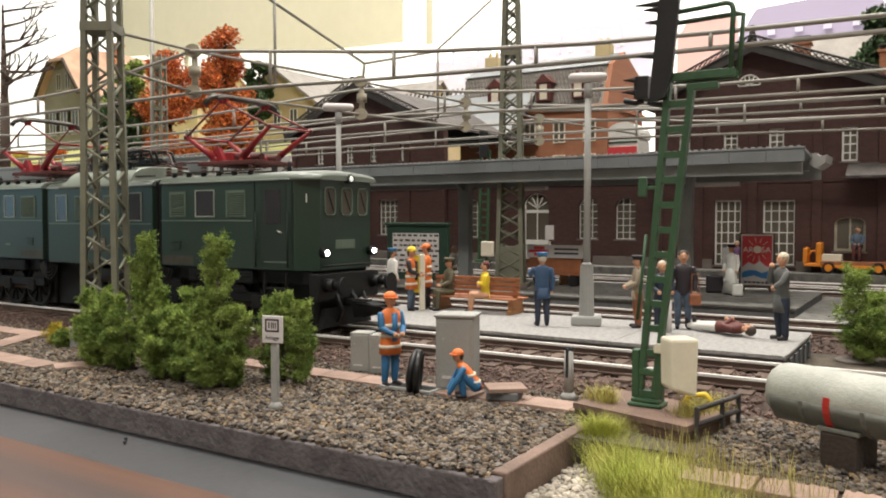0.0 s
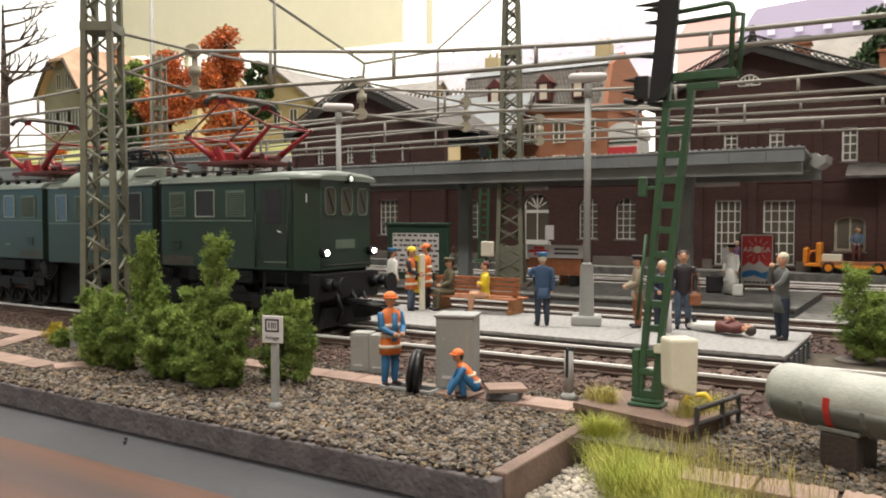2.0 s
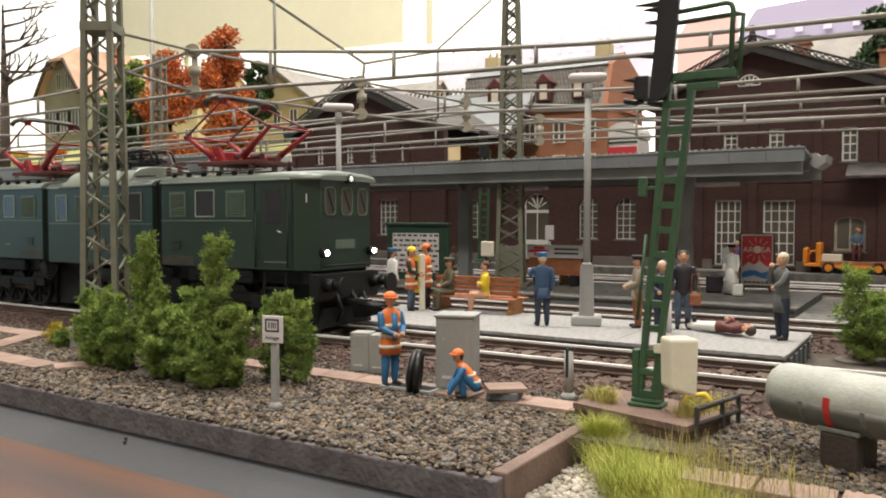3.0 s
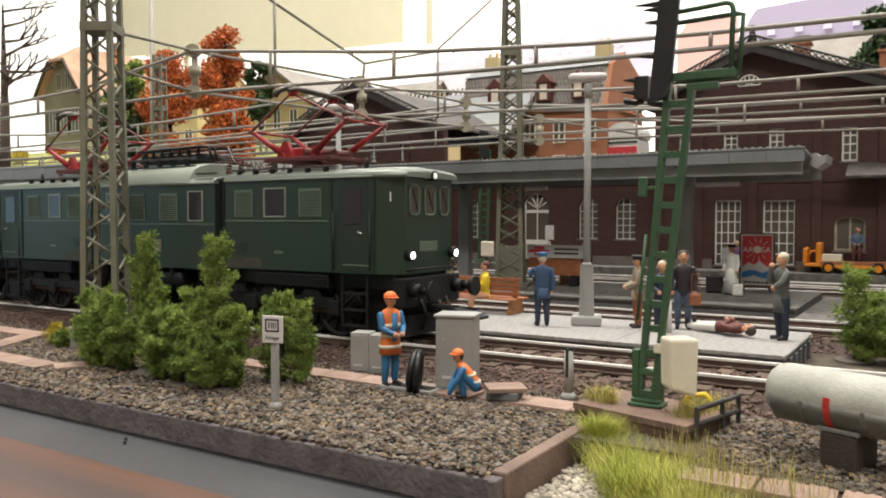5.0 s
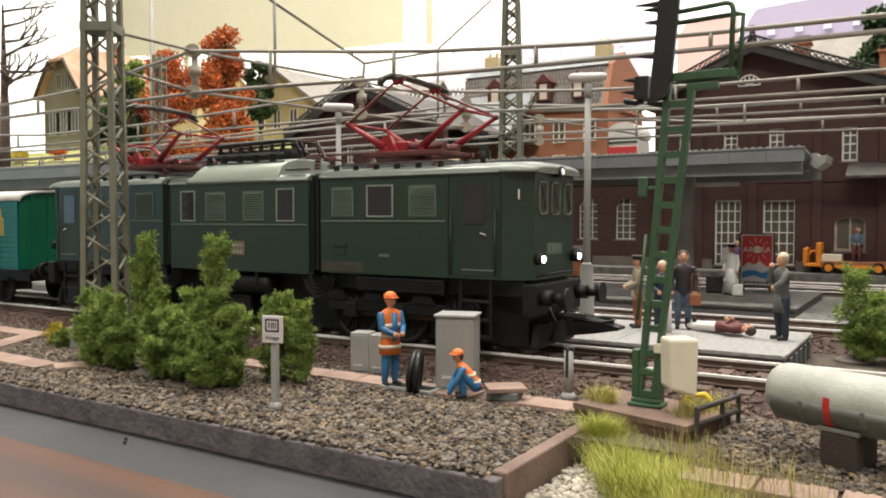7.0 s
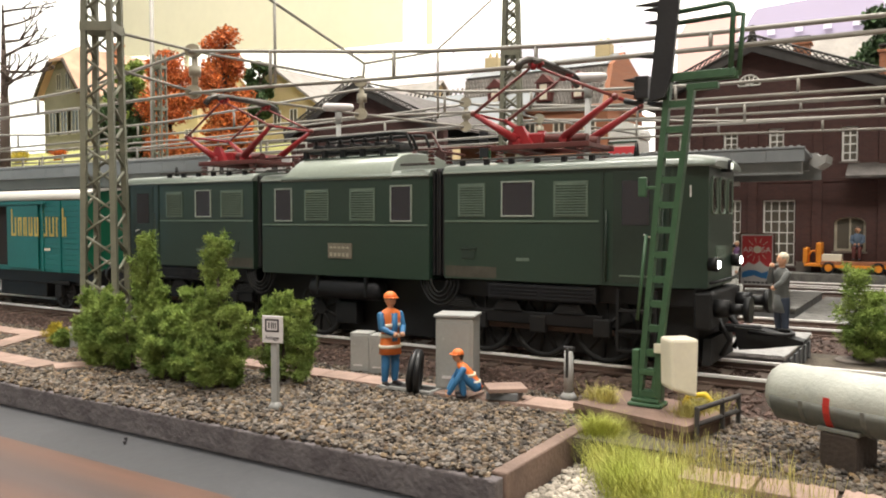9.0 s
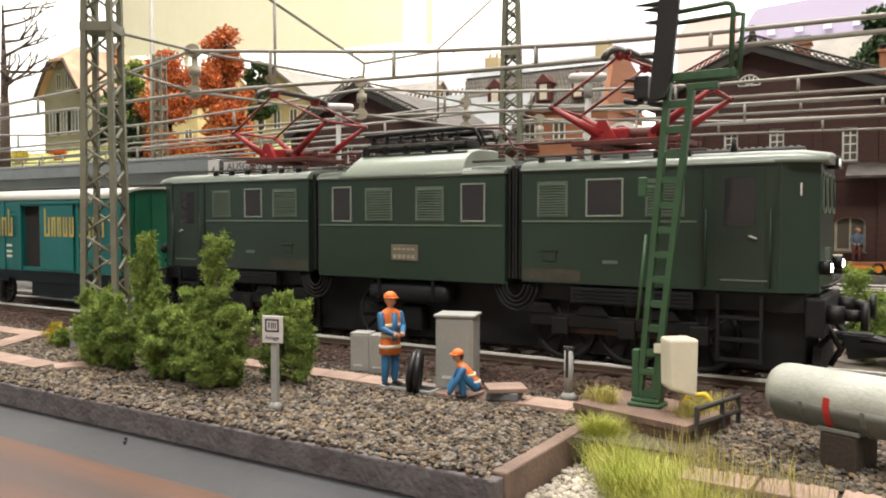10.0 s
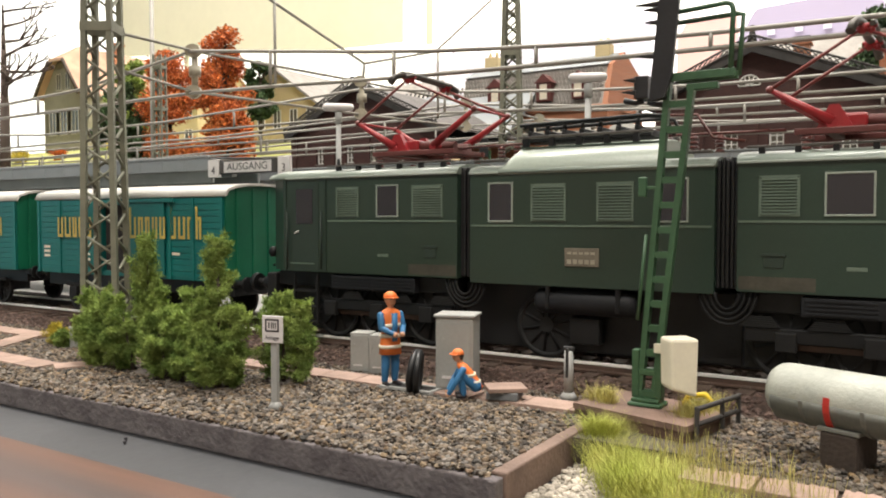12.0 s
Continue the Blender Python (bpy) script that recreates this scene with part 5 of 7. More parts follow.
def van(off):
    v = empty("goods_van", LOCO_X[0][1] + off, TRACK_Y, 0, 0, "teal green covered goods van with pale roof and yellow lettering", "goods van", "vans behind the locomotive")
    L = 43.0
    b = B()
    bx(b, -L, -9.5, -13.4, 13.4, 17.2, 40.2); bx(b, 1.5, L, -13.4, 13.4, 17.2, 40.2)
    bx(b, -9.5, 1.5, -13.4, 13.4, 17.2, 18.6); bx(b, -9.5, 1.5, -13.4, 13.4, 38.6, 40.2)
    body = part("body", b, "van", v)
    for s in (-1, 1):
        b = B(); prism(b, arc_section(13.2, 17.4, 40.0, 43.4), 0, *sorted((s * (L + 0.02), s * (L + 0.4))))
        part("end_wall", b, "vanend", v, "bright green van end wall")
        for y in (-9, -3, 3, 9):
            b = B(); bx(b, *sorted((s * (L + 0.3), s * (L + 0.75))), y - 0.5, y + 0.5, 17.4, 42.5, bevel=0.1)
            part("end_post", b, "vanend", v)
    b = B(); outer, inner = arc_section(14.0, 40.1, 40.5, 44.2)[1:-1], arc_section(13.5, 40.1, 40.2, 43.5)[1:-1]
    prism(b, outer + inner[::-1], 0, -L - 1.2, L + 1.2, smooth=True)
    part("roof", b, "vanroof", v, "pale grey curved roof")
    for k in range(13):
        z = 18.0 + 1.7 * k
        for x0, x1 in (((-L + 0.3, L - 0.3),) if k == 12 else ((-L + 0.3, -9.5), (1.5, L - 0.3))):
            b = B(); bx(b, x0, x1, -13.62, -13.42, z, z + 1.5, bevel=0.06)
            part("board", b, "van", body)
    for x in (-42.4, -31, -20, 21.5, 31, 42.4, -10.2):
        b = B(); bx(b, x - 0.6, x + 0.6, -13.95, -13.6, 17.2, 40.0, bevel=0.08)
        part("side_post", b, "van", body)
    b = B(); bx(b, 1.8, 19.8, -14.3, -13.95, 18.0, 38.8, bevel=0.1)
    d = part("sliding_door", b, "van", v)
    b = B(); bx(b, -10, 24, -14.7, -14.0, 38.9, 39.8, bevel=0.1)
    part("door_rail", b, "van", v)
    # added block fills the doorway so that the van's inside reads as shade
    b = B(); bx(b, -9.45, 1.45, -12.3, 2.0, 18.61, 38.59)
    part("cargo", b, "dark", v, "dark block standing in for shade inside the open doorway")
    b = B()
    rng = random.Random(5)
    x = -31.0
    while x < 34:
        w = rng.uniform(2.0, 3.2)
        if not (-13.4 < x < 1.9):
            y = -14.36 if x < 19.8 else -13.72
            top = 37.6 if rng.random() < 0.3 else 34.8
            bx(b, x, x + 0.8, y - 0.05, y, 28.6, top)
            bx(b, x + w - 0.8, x + w, y - 0.05, y, 28.6, 34.8)
            bx(b, x + 0.7, x + w - 0.7, y - 0.05, y, *((33.9, 34.8) if rng.random() < 0.5 else (28.6, 29.5)))
        x += w + 1.0
    part("lettering", b, "vanletter", v, "yellow unreadable lettering bars")
    for x, z in ((-38, 25), (-38, 23.6), (-38, 22.2), (-17, 25), (-17, 23), (-17, 21.4), (24, 24)):
        b = B(); bx(b, x - 1.6, x + 1.6, -13.75, -13.66, z, z + 0.8)
        part("stencil_bar", b, "hiband", v)
    b = B(); bx(b, -L, L, -10, 10, 13.0, 17.1, bevel=0.2); bx(b, -14, 14, -8, 8, 8.0, 13.2, bevel=0.3)
    part("underframe", b, "black", v)
    for a in (-27, 27):
        for y in (-9.2, 9.2):
            w = part("wheel", wheel_mesh(5.6), "dust", v, at=(a, y, 10.6))
            WHEELS.append((w, a, y, 10.6, 5.6))
        b = B(); bx(b, a - 5, a + 5, -11.4, -10.6, 13.0, 14.2, bevel=0.2); bx(b, a - 1.5, a + 1.5, -12.0, -10.6, 9.0, 12.9, bevel=0.2)
        part("axle_guard", b, "dust", v)
    for s in (-1, 1):
        for y in (-9.5, 9.5):
            b = B(); rod(b, (s * L, y, 16.5), (s * (L + 4.4), y, 16.5), 1.0, n=10); rod(b, (s * (L + 4.4), y, 16.5), (s * (L + 5.2), y, 16.5), 2.1, n=14)
            part("buffer", b, "black", v)
    return v


VANS = [(-145.0, van(-145.0))]
VANS.append((-244.0, copy_thing(VANS[0][1], pose((LOCO_X[0][1] - 244.0) * MM, TRACK_Y * MM, 0))))
for o in VANS[1][1].children:
    if o.name.startswith("wheel"):
        c = o.matrix_basis.translation / MM
        WHEELS.append((o, c.x, c.y, c.z, 5.6))

# ---------------------------------------------------------------- model figures, each one plain mesh


def figure(x, y, z, rz, kind, top, legs, head="hair", label="", h=20.0, hat=None, arms="down", vest=False, skirt=None, roll=0.0, tilt=0.0):
    """A painted scale figure facing -y. kind: stand, sit, squat."""
    mats = [top, legs, "skin", head, "hiband", "ink", hat or head, vest or top]
    k = h / 20.0
    b = B()
    V = lambda a, c, d: (a * k, c * k, d * k)
    if kind == "stand":
        hip, sh = 9.4, 15.9
        for s in (-1, 1):
            capsule(b, V(s * 1.05, 0, hip), V(s * 1.25, 0.1 * s, 5.0), 1.25 * k, 0.95 * k, mi=1)
            capsule(b, V(s * 1.25, 0.1 * s, 5.0), V(s * 1.3, 0.3, 1.1), 0.95 * k, 0.72 * k, mi=1)
            capsule(b, V(s * 1.3, 0.4, 0.5), V(s * 1.5, -1.5, 0.42), 0.6 * k, 0.5 * k, mi=5)
        base, neck, lean = hip, 16.6, 0.0
    elif kind == "sit":
        hip, base = 5.6, 5.6
        for s in (-1, 1):
            capsule(b, V(s * 1.1, 0.3, hip), V(s * 1.3, -4.2, hip + 0.3), 1.3 * k, 1.0 * k, mi=1)
            capsule(b, V(s * 1.3, -4.2, hip + 0.2), V(s * 1.3, -4.6, 1.0), 0.95 * k, 0.7 * k, mi=1)
            capsule(b, V(s * 1.3, -4.4, 0.5), V(s * 1.4, -6.0, 0.45), 0.6 * k, 0.5 * k, mi=5)
        sh = 12.2
    else:
        hip, base = 2.6, 2.6
        for s in (-1, 1):
            capsule(b, V(s * 1.2, 1.0, hip), V(s * 1.6, -3.0, 6.2), 1.4 * k, 1.1 * k, mi=1)
            capsule(b, V(s * 1.6, -3.0, 6.1), V(s * 1.5, -2.2, 1.0), 1.05 * k, 0.8 * k, mi=1)
            capsule(b, V(s * 1.5, -1.9, 0.5), V(s * 1.6, -3.8, 0.45), 0.65 * k, 0.5 * k, mi=5)
        sh = 7.7
    fw = -2.6 if kind == "squat" else 0.0
    # trunk as stacked ovals
    rows = []
    for zz, rx, ry, o in (((base - 2.6, 2.35, 1.8, 0.0) if vest and kind == 'stand' else (base - 0.9, 1.5, 1.1, 0.0)), (base, 2.15, 1.5, 0.0), (base + (sh - base) * 0.4, 1.9, 1.3, 0.25), (base + (sh - base) * 0.78, 2.35, 1.5, 0.7), (sh, 2.1, 1.25, 0.9), (sh + 0.75, 0.9, 0.8, 1.0)):
        rows.append([V(rx * math.cos(j * math.pi / 7), fw * o + ry * math.sin(j * math.pi / 7) + (0.9 if kind == "squat" else 0) * (1 - o), zz) for j in range(14)])
    if vest:
        rows = [[(p[0] * 1.1, p[1] * 1.1, p[2]) for p in q] for q in rows]
    rings(b, rows, mi=7 if vest else 0)
    if vest:
        for zf, wide in (((-0.2, 1.1), (0.16, 1.05), (0.5, 1.0)) if kind == "stand" else ((0.16, 1.0), (0.5, 1.0))):
            zz = base + (sh - base) * zf
            rows = [[V(2.45 * wide * math.cos(j * math.pi / 7), fw * zf + 1.75 * wide * math.sin(j * math.pi / 7) + (0.9 * (1 - zf) if kind == "squat" else 0), q) for j in range(14)] for q in (zz, zz + 0.75)]
            rings(b, rows, mi=4)
        if kind == "stand":
            bx(b, -0.6 * k, 0.6 * k, -1.95 * k, -1.2 * k, (base + 0.3) * k, (sh - 0.2) * k, mi=0)
    if skirt:
        low = skirt
        rings(b, [[V(rr * math.cos(j * math.pi / 7), rr * 0.8 * math.sin(j * math.pi / 7), zz) for j in range(14)] for zz, rr in ((low, 3.7 if low < 1 else (2.9 if kind == 'sit' else 2.15)), (base - 1, 2.15), (base + 1, 1.85))], mi=0)
    # arms
    for s in (-1, 1):
        S = V(s * 2.35, fw * 0.9, sh - 0.55)
        if arms == "down" or (arms == "point" and s < 0):
            E_, Hn = V(s * 2.95, 0.3, sh - 3.6), V(s * 2.7, -0.7, sh - 6.6)
        elif arms == "point":
            E_, Hn = V(s * 2.8, -1.8, sh - 2.0), V(s * 2.4, -4.3, sh - 0.8)
        elif arms == "fold":
            E_, Hn = V(s * 2.8, -0.6, sh - 3.0), V(-s * 0.5, -2.1, sh - 3.2 + 0.4 * s)
        elif arms == "lap":
            E_, Hn = V(s * 2.7, -0.8, sh - 3.3), V(s * 0.9, -3.4, sh - 4.6)
        elif arms == "face":
            E_, Hn = V(s * 2.5, -1.6, sh - 2.6), (V(s * 0.9, -2.0, sh + 1.2) if s < 0 else V(s * 1.4, -2.9, sh - 3.8))
        else:
            E_, Hn = V(s * 2.9, fw - 1.6, sh - 3.6), V(s * 2.0, fw - 3.4, 0.9)
        capsule(b, S, E_, 0.85 * k, 0.72 * k, mi=0)
        capsule(b, E_, Hn, 0.72 * k, 0.55 * k, mi=0)
        ball(b, Hn, 0.6 * k, mi=2)
    hz, hy = sh + (2.2 if kind == "squat" else 2.5), fw * 1.35
    capsule(b, V(0, fw, sh + 0.5), V(0, hy, hz - 0.5), 0.62 * k, 0.6 * k, mi=2)
    ball(b, V(0, hy - 0.1, hz), 1.16 * k, mi=2, sz=1.28)
    capsule(b, V(0, hy - 1.15, hz + 0.2), V(0, hy - 1.3, hz - 0.25), 0.16 * k, 0.22 * k, n=6, mi=2)
    for sx in (-1, 1):
        ball(b, V(sx * 0.42, hy - 1.12, hz + 0.25), 0.15 * k, mi=5, n=6)
        ball(b, V(sx * 1.14, hy, hz), 0.28 * k, mi=2, sz=1.4, n=6)
    capsule(b, V(-0.3, hy - 1.12, hz - 0.62), V(0.3, hy - 1.12, hz - 0.62), 0.09 * k, 0.09 * k, n=5, mi=6 if not hat else 2)
    ball(b, V(0, hy + 0.42, hz + 0.1), 1.08 * k, mi=3, sz=1.1)
    if hat == "helmet_o" or hat in ("hivis", "yellow"):
        ball(b, V(0, hy, hz + 0.55), 1.52 * k, mi=6, sz=0.95, cut=0.0)
        rings(b, [[V(r_ * math.cos(j * math.pi / 7), hy - 0.35 + r_ * 1.1 * math.sin(j * math.pi / 7), hz + q) for j in range(14)] for q, r_ in ((0.45, 1.6), (0.7, 1.6))], mi=6)
    elif hat:
        rings(b, [[V(r_ * math.cos(j * math.pi / 7), hy + o + r_ * math.sin(j * math.pi / 7), hz + q) for j in range(14)] for q, r_, o in ((0.5, 1.4, 0), (1.1, 1.4, 0), (1.3, 1.75, -0.1), (1.75, 1.6, 0))], mi=6)
        bx(b, -1.0 * k, 1.0 * k, (hy - 2.0) * k, (hy - 1.0) * k, (hz + 0.45) * k, (hz + 0.62) * k, mi=5)
    else:
        ball(b, V(0, hy + 0.25, hz + 0.35), 1.34 * k, mi=3, sz=1.1, cut=-0.1)
    for f in b.faces:
        f.smooth = True
    ob = part("model_figure", b, mats)
    ob.matrix_basis = pose(x * MM, y * MM, z * MM, tilt, roll, rz)
    return tagged(ob, label, "figurine", "painted scale figures")


figure(-92.8, 128.2, 0.9, 68, "stand", "blue", "blue", "hair", "painted worker figure in orange vest and helmet, standing", 18.6, hat="hivis", arms="lap", vest="hivis")
figure(-73.6, 127.8, 0.9, -56, "squat", "blue", "blue", "hair", "painted worker figure in orange vest, squatting over a trench", 15.4, hat="hivis", arms="reach", vest="hivis")
P = 5.6
figure(-152.5, 212.0, P, 150, "stand", "white", "navy", "hair", "painted figure in white shirt on the platform", 19.0, hat="blue")
figure(-139.8, 204.5, P, 100, "stand", "ink", "jean", "hair", "painted worker figure in orange vest and yellow helmet", 19.8, hat="yellow", vest="hivis", arms="lap")
figure(-138.8, 211.5, P, -70, "stand", "hivis", "ink", "hair", "painted worker figure in orange jacket and helmet", 20.6, hat="hivis", vest="hivis")
figure(-130.6, 212.2, P, -35, "sit", "olive", "olive", "hair", "painted seated figure in olive coat and hat", 20.0, hat="olive", arms="lap")
figure(-116.5, 210.0, P, -55, "sit", "yellow", "skin", "maroon", "painted seated figure in a yellow dress", 19.4, arms="fold", skirt=4.6)
figure(-90.0, 193.8, P, -140, "stand", "uniform", "navy", "greyhair", "painted stationmaster figure in blue uniform and cap", 19.6, hat="blue", arms="point", skirt=7.4)
figure(-67.0, 203.5, P, -60, "stand", "tan", "rust", "hair", "painted figure in tan jacket and dark cap", 19.0, hat="ink", arms="lap", skirt=7.8)
figure(-59.2, 199.0, P, 20, "stand", "navy", "navy", "greyhair", "painted figure in dark coat with red bag", 18.0, arms="lap")
figure(-56.3, 208.0, P, 20, "stand", "ink", "jean", "hair", "painted figure in black shirt and jeans with a shoulder bag", 20.4)
figure(-31.2, 200.8, P, -50, "stand", "greycloth", "navy", "greyhair", "painted grey-haired figure in a long grey coat", 20.6, arms="face", skirt=6.4)
figure(-54.6, 208.0, P + 1.4, -117, "stand", "maroon", "white", "hair", "painted figure in maroon jacket lying on the platform", 20.0, arms="fold", tilt=-88)
figure(-66.5, 312.0, P, -20, "stand", "white", "white", "hair", "painted figure in a long white dress", 19.0, hat="ink", skirt=0.6)
figure(-86.0, 416.0, 8.6, 10, "sit", "purple", "skin", "greyhair", "painted seated figure in a purple top", 18.0, arms="lap")
figure(-196.0, 322.0, P, 0, "sit", "white", "tan", "greyhair", "painted pale-haired seated figure", 19.0, arms="lap")
figure(-129.5, 322.0, P, 30, "stand", "maroon", "rust", "rust", "painted figure in red coat by a cart", 19.0)
figure(-32.0, 414.5, 15.2, 0, "sit", "jean", "maroon", "hair", "painted seated driver figure in blue shirt", 19.0, arms="lap")


def small_platform_things():
    b = B(); bx(b, -1.5, 1.5, -0.9, 0.9, 0, 3.0, bevel=0.4); tube(b, [(-1.0, 0, 3.0), (-0.8, 0, 8.0), (0.8, 0, 8.0), (1.0, 0, 3.0)], 0.15, n=5)
    tagged(part("shoulder_bag", b, "rust", at=(-52.9, 206.8, 12.0, 0, 0, 20)), "small brown leather shoulder bag", "bag")
    b = B(); bx(b, -3.2, 3.2, -1.3, 1.3, 0, 7.0, bevel=0.7); tube(b, [(-1, 0, 7), (-0.8, 0, 7.8), (0.8, 0, 7.8), (1, 0, 7)], 0.2, n=5)
    tagged(part("suitcase", b, "ink", at=(-73.5, 316.0, P, 0, 0, 15)), "black upright suitcase on the platform", "suitcase")
    b = B(); bx(b, -2.0, 2.0, -1.4, 1.4, 0, 4.6, bevel=0.8)
    tagged(part("white_bag", b, "white", at=(-63.0, 306.5, P, 0, 0, 15)), "white cloth bag on the platform", "bag")
    s = empty("yellow_board", -137.2, 206.6, P, 38, "yellow and white upright marker board on the platform", "board")
    b = B(); bx(b, -0.9, 0.9, -0.5, 0.5, 0, 17.6, bevel=0.3)
    part("post", b, "cream", s)
    b = B(); bx(b, -2.6, -0.9, -0.3, 0.3, 5.5, 17.2, bevel=0.2)
    part("panel", b, "yellow", s)
    w = empty("water_jet", -57.0, 198.0, P, 0, "small clear plastic rod by the lying figure", "rod")
    b = B(); rod(b, (0, 0, 0), (0.3, 0, 8.2), 0.7, 0.3, n=8)
    part("rod", b, "signwhite", w)


small_platform_things()


def bench(x, y, rz, w=26.0, name="bench", label="brown slatted wooden platform bench"):
    s = empty(name, x, y, P, rz, label, "bench")
    for sx in (-w / 2 + 2, w / 2 - 2):
        b = B(); bx(b, sx - 0.8, sx + 0.8, -4.6, 4.6, 0, 1.2, bevel=0.25); bx(b, sx - 0.8, sx + 0.8, -3.6, 3.6, 1.2, 4.2, bevel=0.25); bx(b, sx - 0.7, sx + 0.7, -0.6, 0.6, 4.2, 10.8, bevel=0.2)
        part("bench_end", b, "benchend", s)
    for k in range(4):
        b = B(); bx(b, -w / 2, w / 2, -5.2 + 1.15 * k, -4.2 + 1.15 * k, 4.25, 4.75, bevel=0.12)
        part("seat_slat", b, "bench", s)
        b = B(); bx(b, -w / 2, w / 2, 0.9 + 1.15 * k, 1.9 + 1.15 * k, 4.25, 4.75, bevel=0.12)
        part("seat_slat", b, "bench", s)
    for k in range(4):
        b = B(); bx(b, -w / 2, w / 2, -1.0, -0.55, 5.4 + 1.45 * k, 6.5 + 1.45 * k, bevel=0.12)
        part("back_slat", b, "bench", s)
    return s


bench(-121.0, 213.5, 0, 30)
bench(-150.0, 322.0, 0, 26, label="brown wooden bench on the far platform")


def platform_lamp(x, y, z0, ztop, rz, base=True):
    s = empty("platform_lamp", x, y, z0, rz, "grey platform lamp with a T-shaped head", "street lamp", "platform lamps")
    h = ztop - z0
    b = B()
    bx(b, -4.0, 4.0, -3.4, 3.4, 0, 2.6, bevel=0.5)
    part("plinth", b, "concrete", s)
    b = B(); rod(b, (0, 0, 2.6), (0, 0, 16), 2.1, 1.75, n=14, smooth=False); rod(b, (0, 0, 16), (0, 0, 16.9), 1.75, 1.1, n=14)
    part("sleeve", b, "concrete", s)
    b = B(); rod(b, (0, 0, 16.5), (0, 0, h - 1.5), 0.98, 0.85, n=12); rod(b, (0, 0, h - 5), (0, 0, h - 1.2), 1.15, 1.15, n=12)
    part("pole", b, "concrete", s)
    b = B(); rings(b, [[(x_, 1.9 * k * math.cos(j * math.pi / 6), h + 0.4 + 1.35 * k * math.sin(j * math.pi / 6)) for j in range(12)] for x_, k in ((-5.2, 0.35), (-4.9, 0.75), (-4.2, 1.0), (3.4, 0.95), (4.5, 0.8), (5.0, 0.4))])
    part("lamp_head", b, "signwhite", s)
    return s


platform_lamp(-80.3, 201.2, P, 71.6, 20)
platform_lamp(-168.5, 204.0, P, 70.6, 36)

# ---------------------------------------------------------------- masts and wires


def lattice_mast(x, y, z0, z1, w0, w1, step, label, rz=0, crossed=False):
    s = empty("lattice_mast", x, y, z0, rz, label, "mast", "catenary masts")
    h = z1 - z0
    at = lambda z: (w0 + (w1 - w0) * z / h) / 2
    for sx in (-1, 1):
        for sy in (-1, 1):
            b = B()
            a0, a1 = at(0), at(h)
            t = w0 * 0.082
            rings(b, [[(sx * a - t, sy * a - t, z), (sx * a + t, sy * a - t, z), (sx * a + t, sy * a + t, z), (sx * a - t, sy * a + t, z)] for a, z in ((a0, 0), (a1, h))], smooth=False)
            part("leg", b, "mast", s)
    n = int(h / step)
    for k in range(n):
        za, zb = k * step + 0.5, (k + 1) * step - 0.2
        a, c = at(za), at(zb)
        sgn = 1 if k % 2 else -1
        for p0, p1 in (((-sgn * a, -a, za), (sgn * c, -c, zb)), ((sgn * a, a, za), (-sgn * c, c, zb)), ((-a, sgn * a, za), (-c, -sgn * c, zb)), ((a, -sgn * a, za), (c, sgn * c, zb))):
            b = B(); rod(b, p0, p1, w0 * 0.05, n=4)
            part("lattice_bar", b, "mast", s)
            if crossed:
                b = B(); rod(b, (p0[0], p0[1], p1[2]), (p1[0], p1[1], p0[2]), w0 * 0.05, n=4)
                part("lattice_bar", b, "mast", s)
    for z in (h * 0.72, h * 0.93):
        a = at(z) + w0 * 0.1
        b = B(); bx(b, -a, a, -a, a, z, z + w0 * 0.28)
        part("gusset", b, "mast", s)
    b = B(); bx(b, -w0 * 0.75, w0 * 0.75, -w0 * 0.75, w0 * 0.75, -0.5, 1.6, bevel=0.3)
    part("footing", b, "stonebase", s)
    return s


lattice_mast(-195.5, 136, 0, 118, 8.9, 6.2, 6.0, "grey-green lattice catenary mast beside the track", 32)
lattice_mast(-154.0, 300, P, 140, 10.4, 4.6, 6.2, "weathered grey-green lattice catenary mast on the far platform", 20, True)
b = B(); bx(b, -5.2, 5.2, -5.2, 5.2, 0, 17, bevel=0.3)
tagged(part("mast_footing", b, "mast", at=(-154.0, 300, P + 0.05, 0, 0, 20)), "weathered sheet footing of a lattice mast", "footing")
lattice_mast(-493.0, 390, 8.6, 156, 8, 6, 7.0, "grey lattice catenary mast behind the tracks", 20)

b = B(); rod(b, (0, 0, 0), (0, 0, 190), 2.2, 1.6, n=8)
tagged(part("steel_pole", b, "wire", at=(-501.0, 390, 8.6)), "thin grey steel pole behind the tracks", "pole")
catenary = empty("catenary", label="grey overhead wires with droppers and insulators over four tracks", category="overhead wire")


def wire_run(y, ups, lows, r, drops):
    """A messenger and a contact wire as x, z points, with droppers at the given x."""
    b = B(); tube(b, [(x, y, z) for x, z in ups], r, n=6)
    part("messenger_wire", b, "wire", catenary)
    b = B(); tube(b, [(x, y, z) for x, z in lows], r, n=6)
    part("contact_wire", b, "wire", catenary)
    for x in drops:
        zu = float(np.interp(x, [p[0] for p in ups], [p[1] for p in ups]))
        zl = float(np.interp(x, [p[0] for p in lows], [p[1] for p in lows]))
        b = B(); rod(b, (x, y, zl), (x, y, zu), r, n=6)
        part("dropper", b, "wire", catenary)


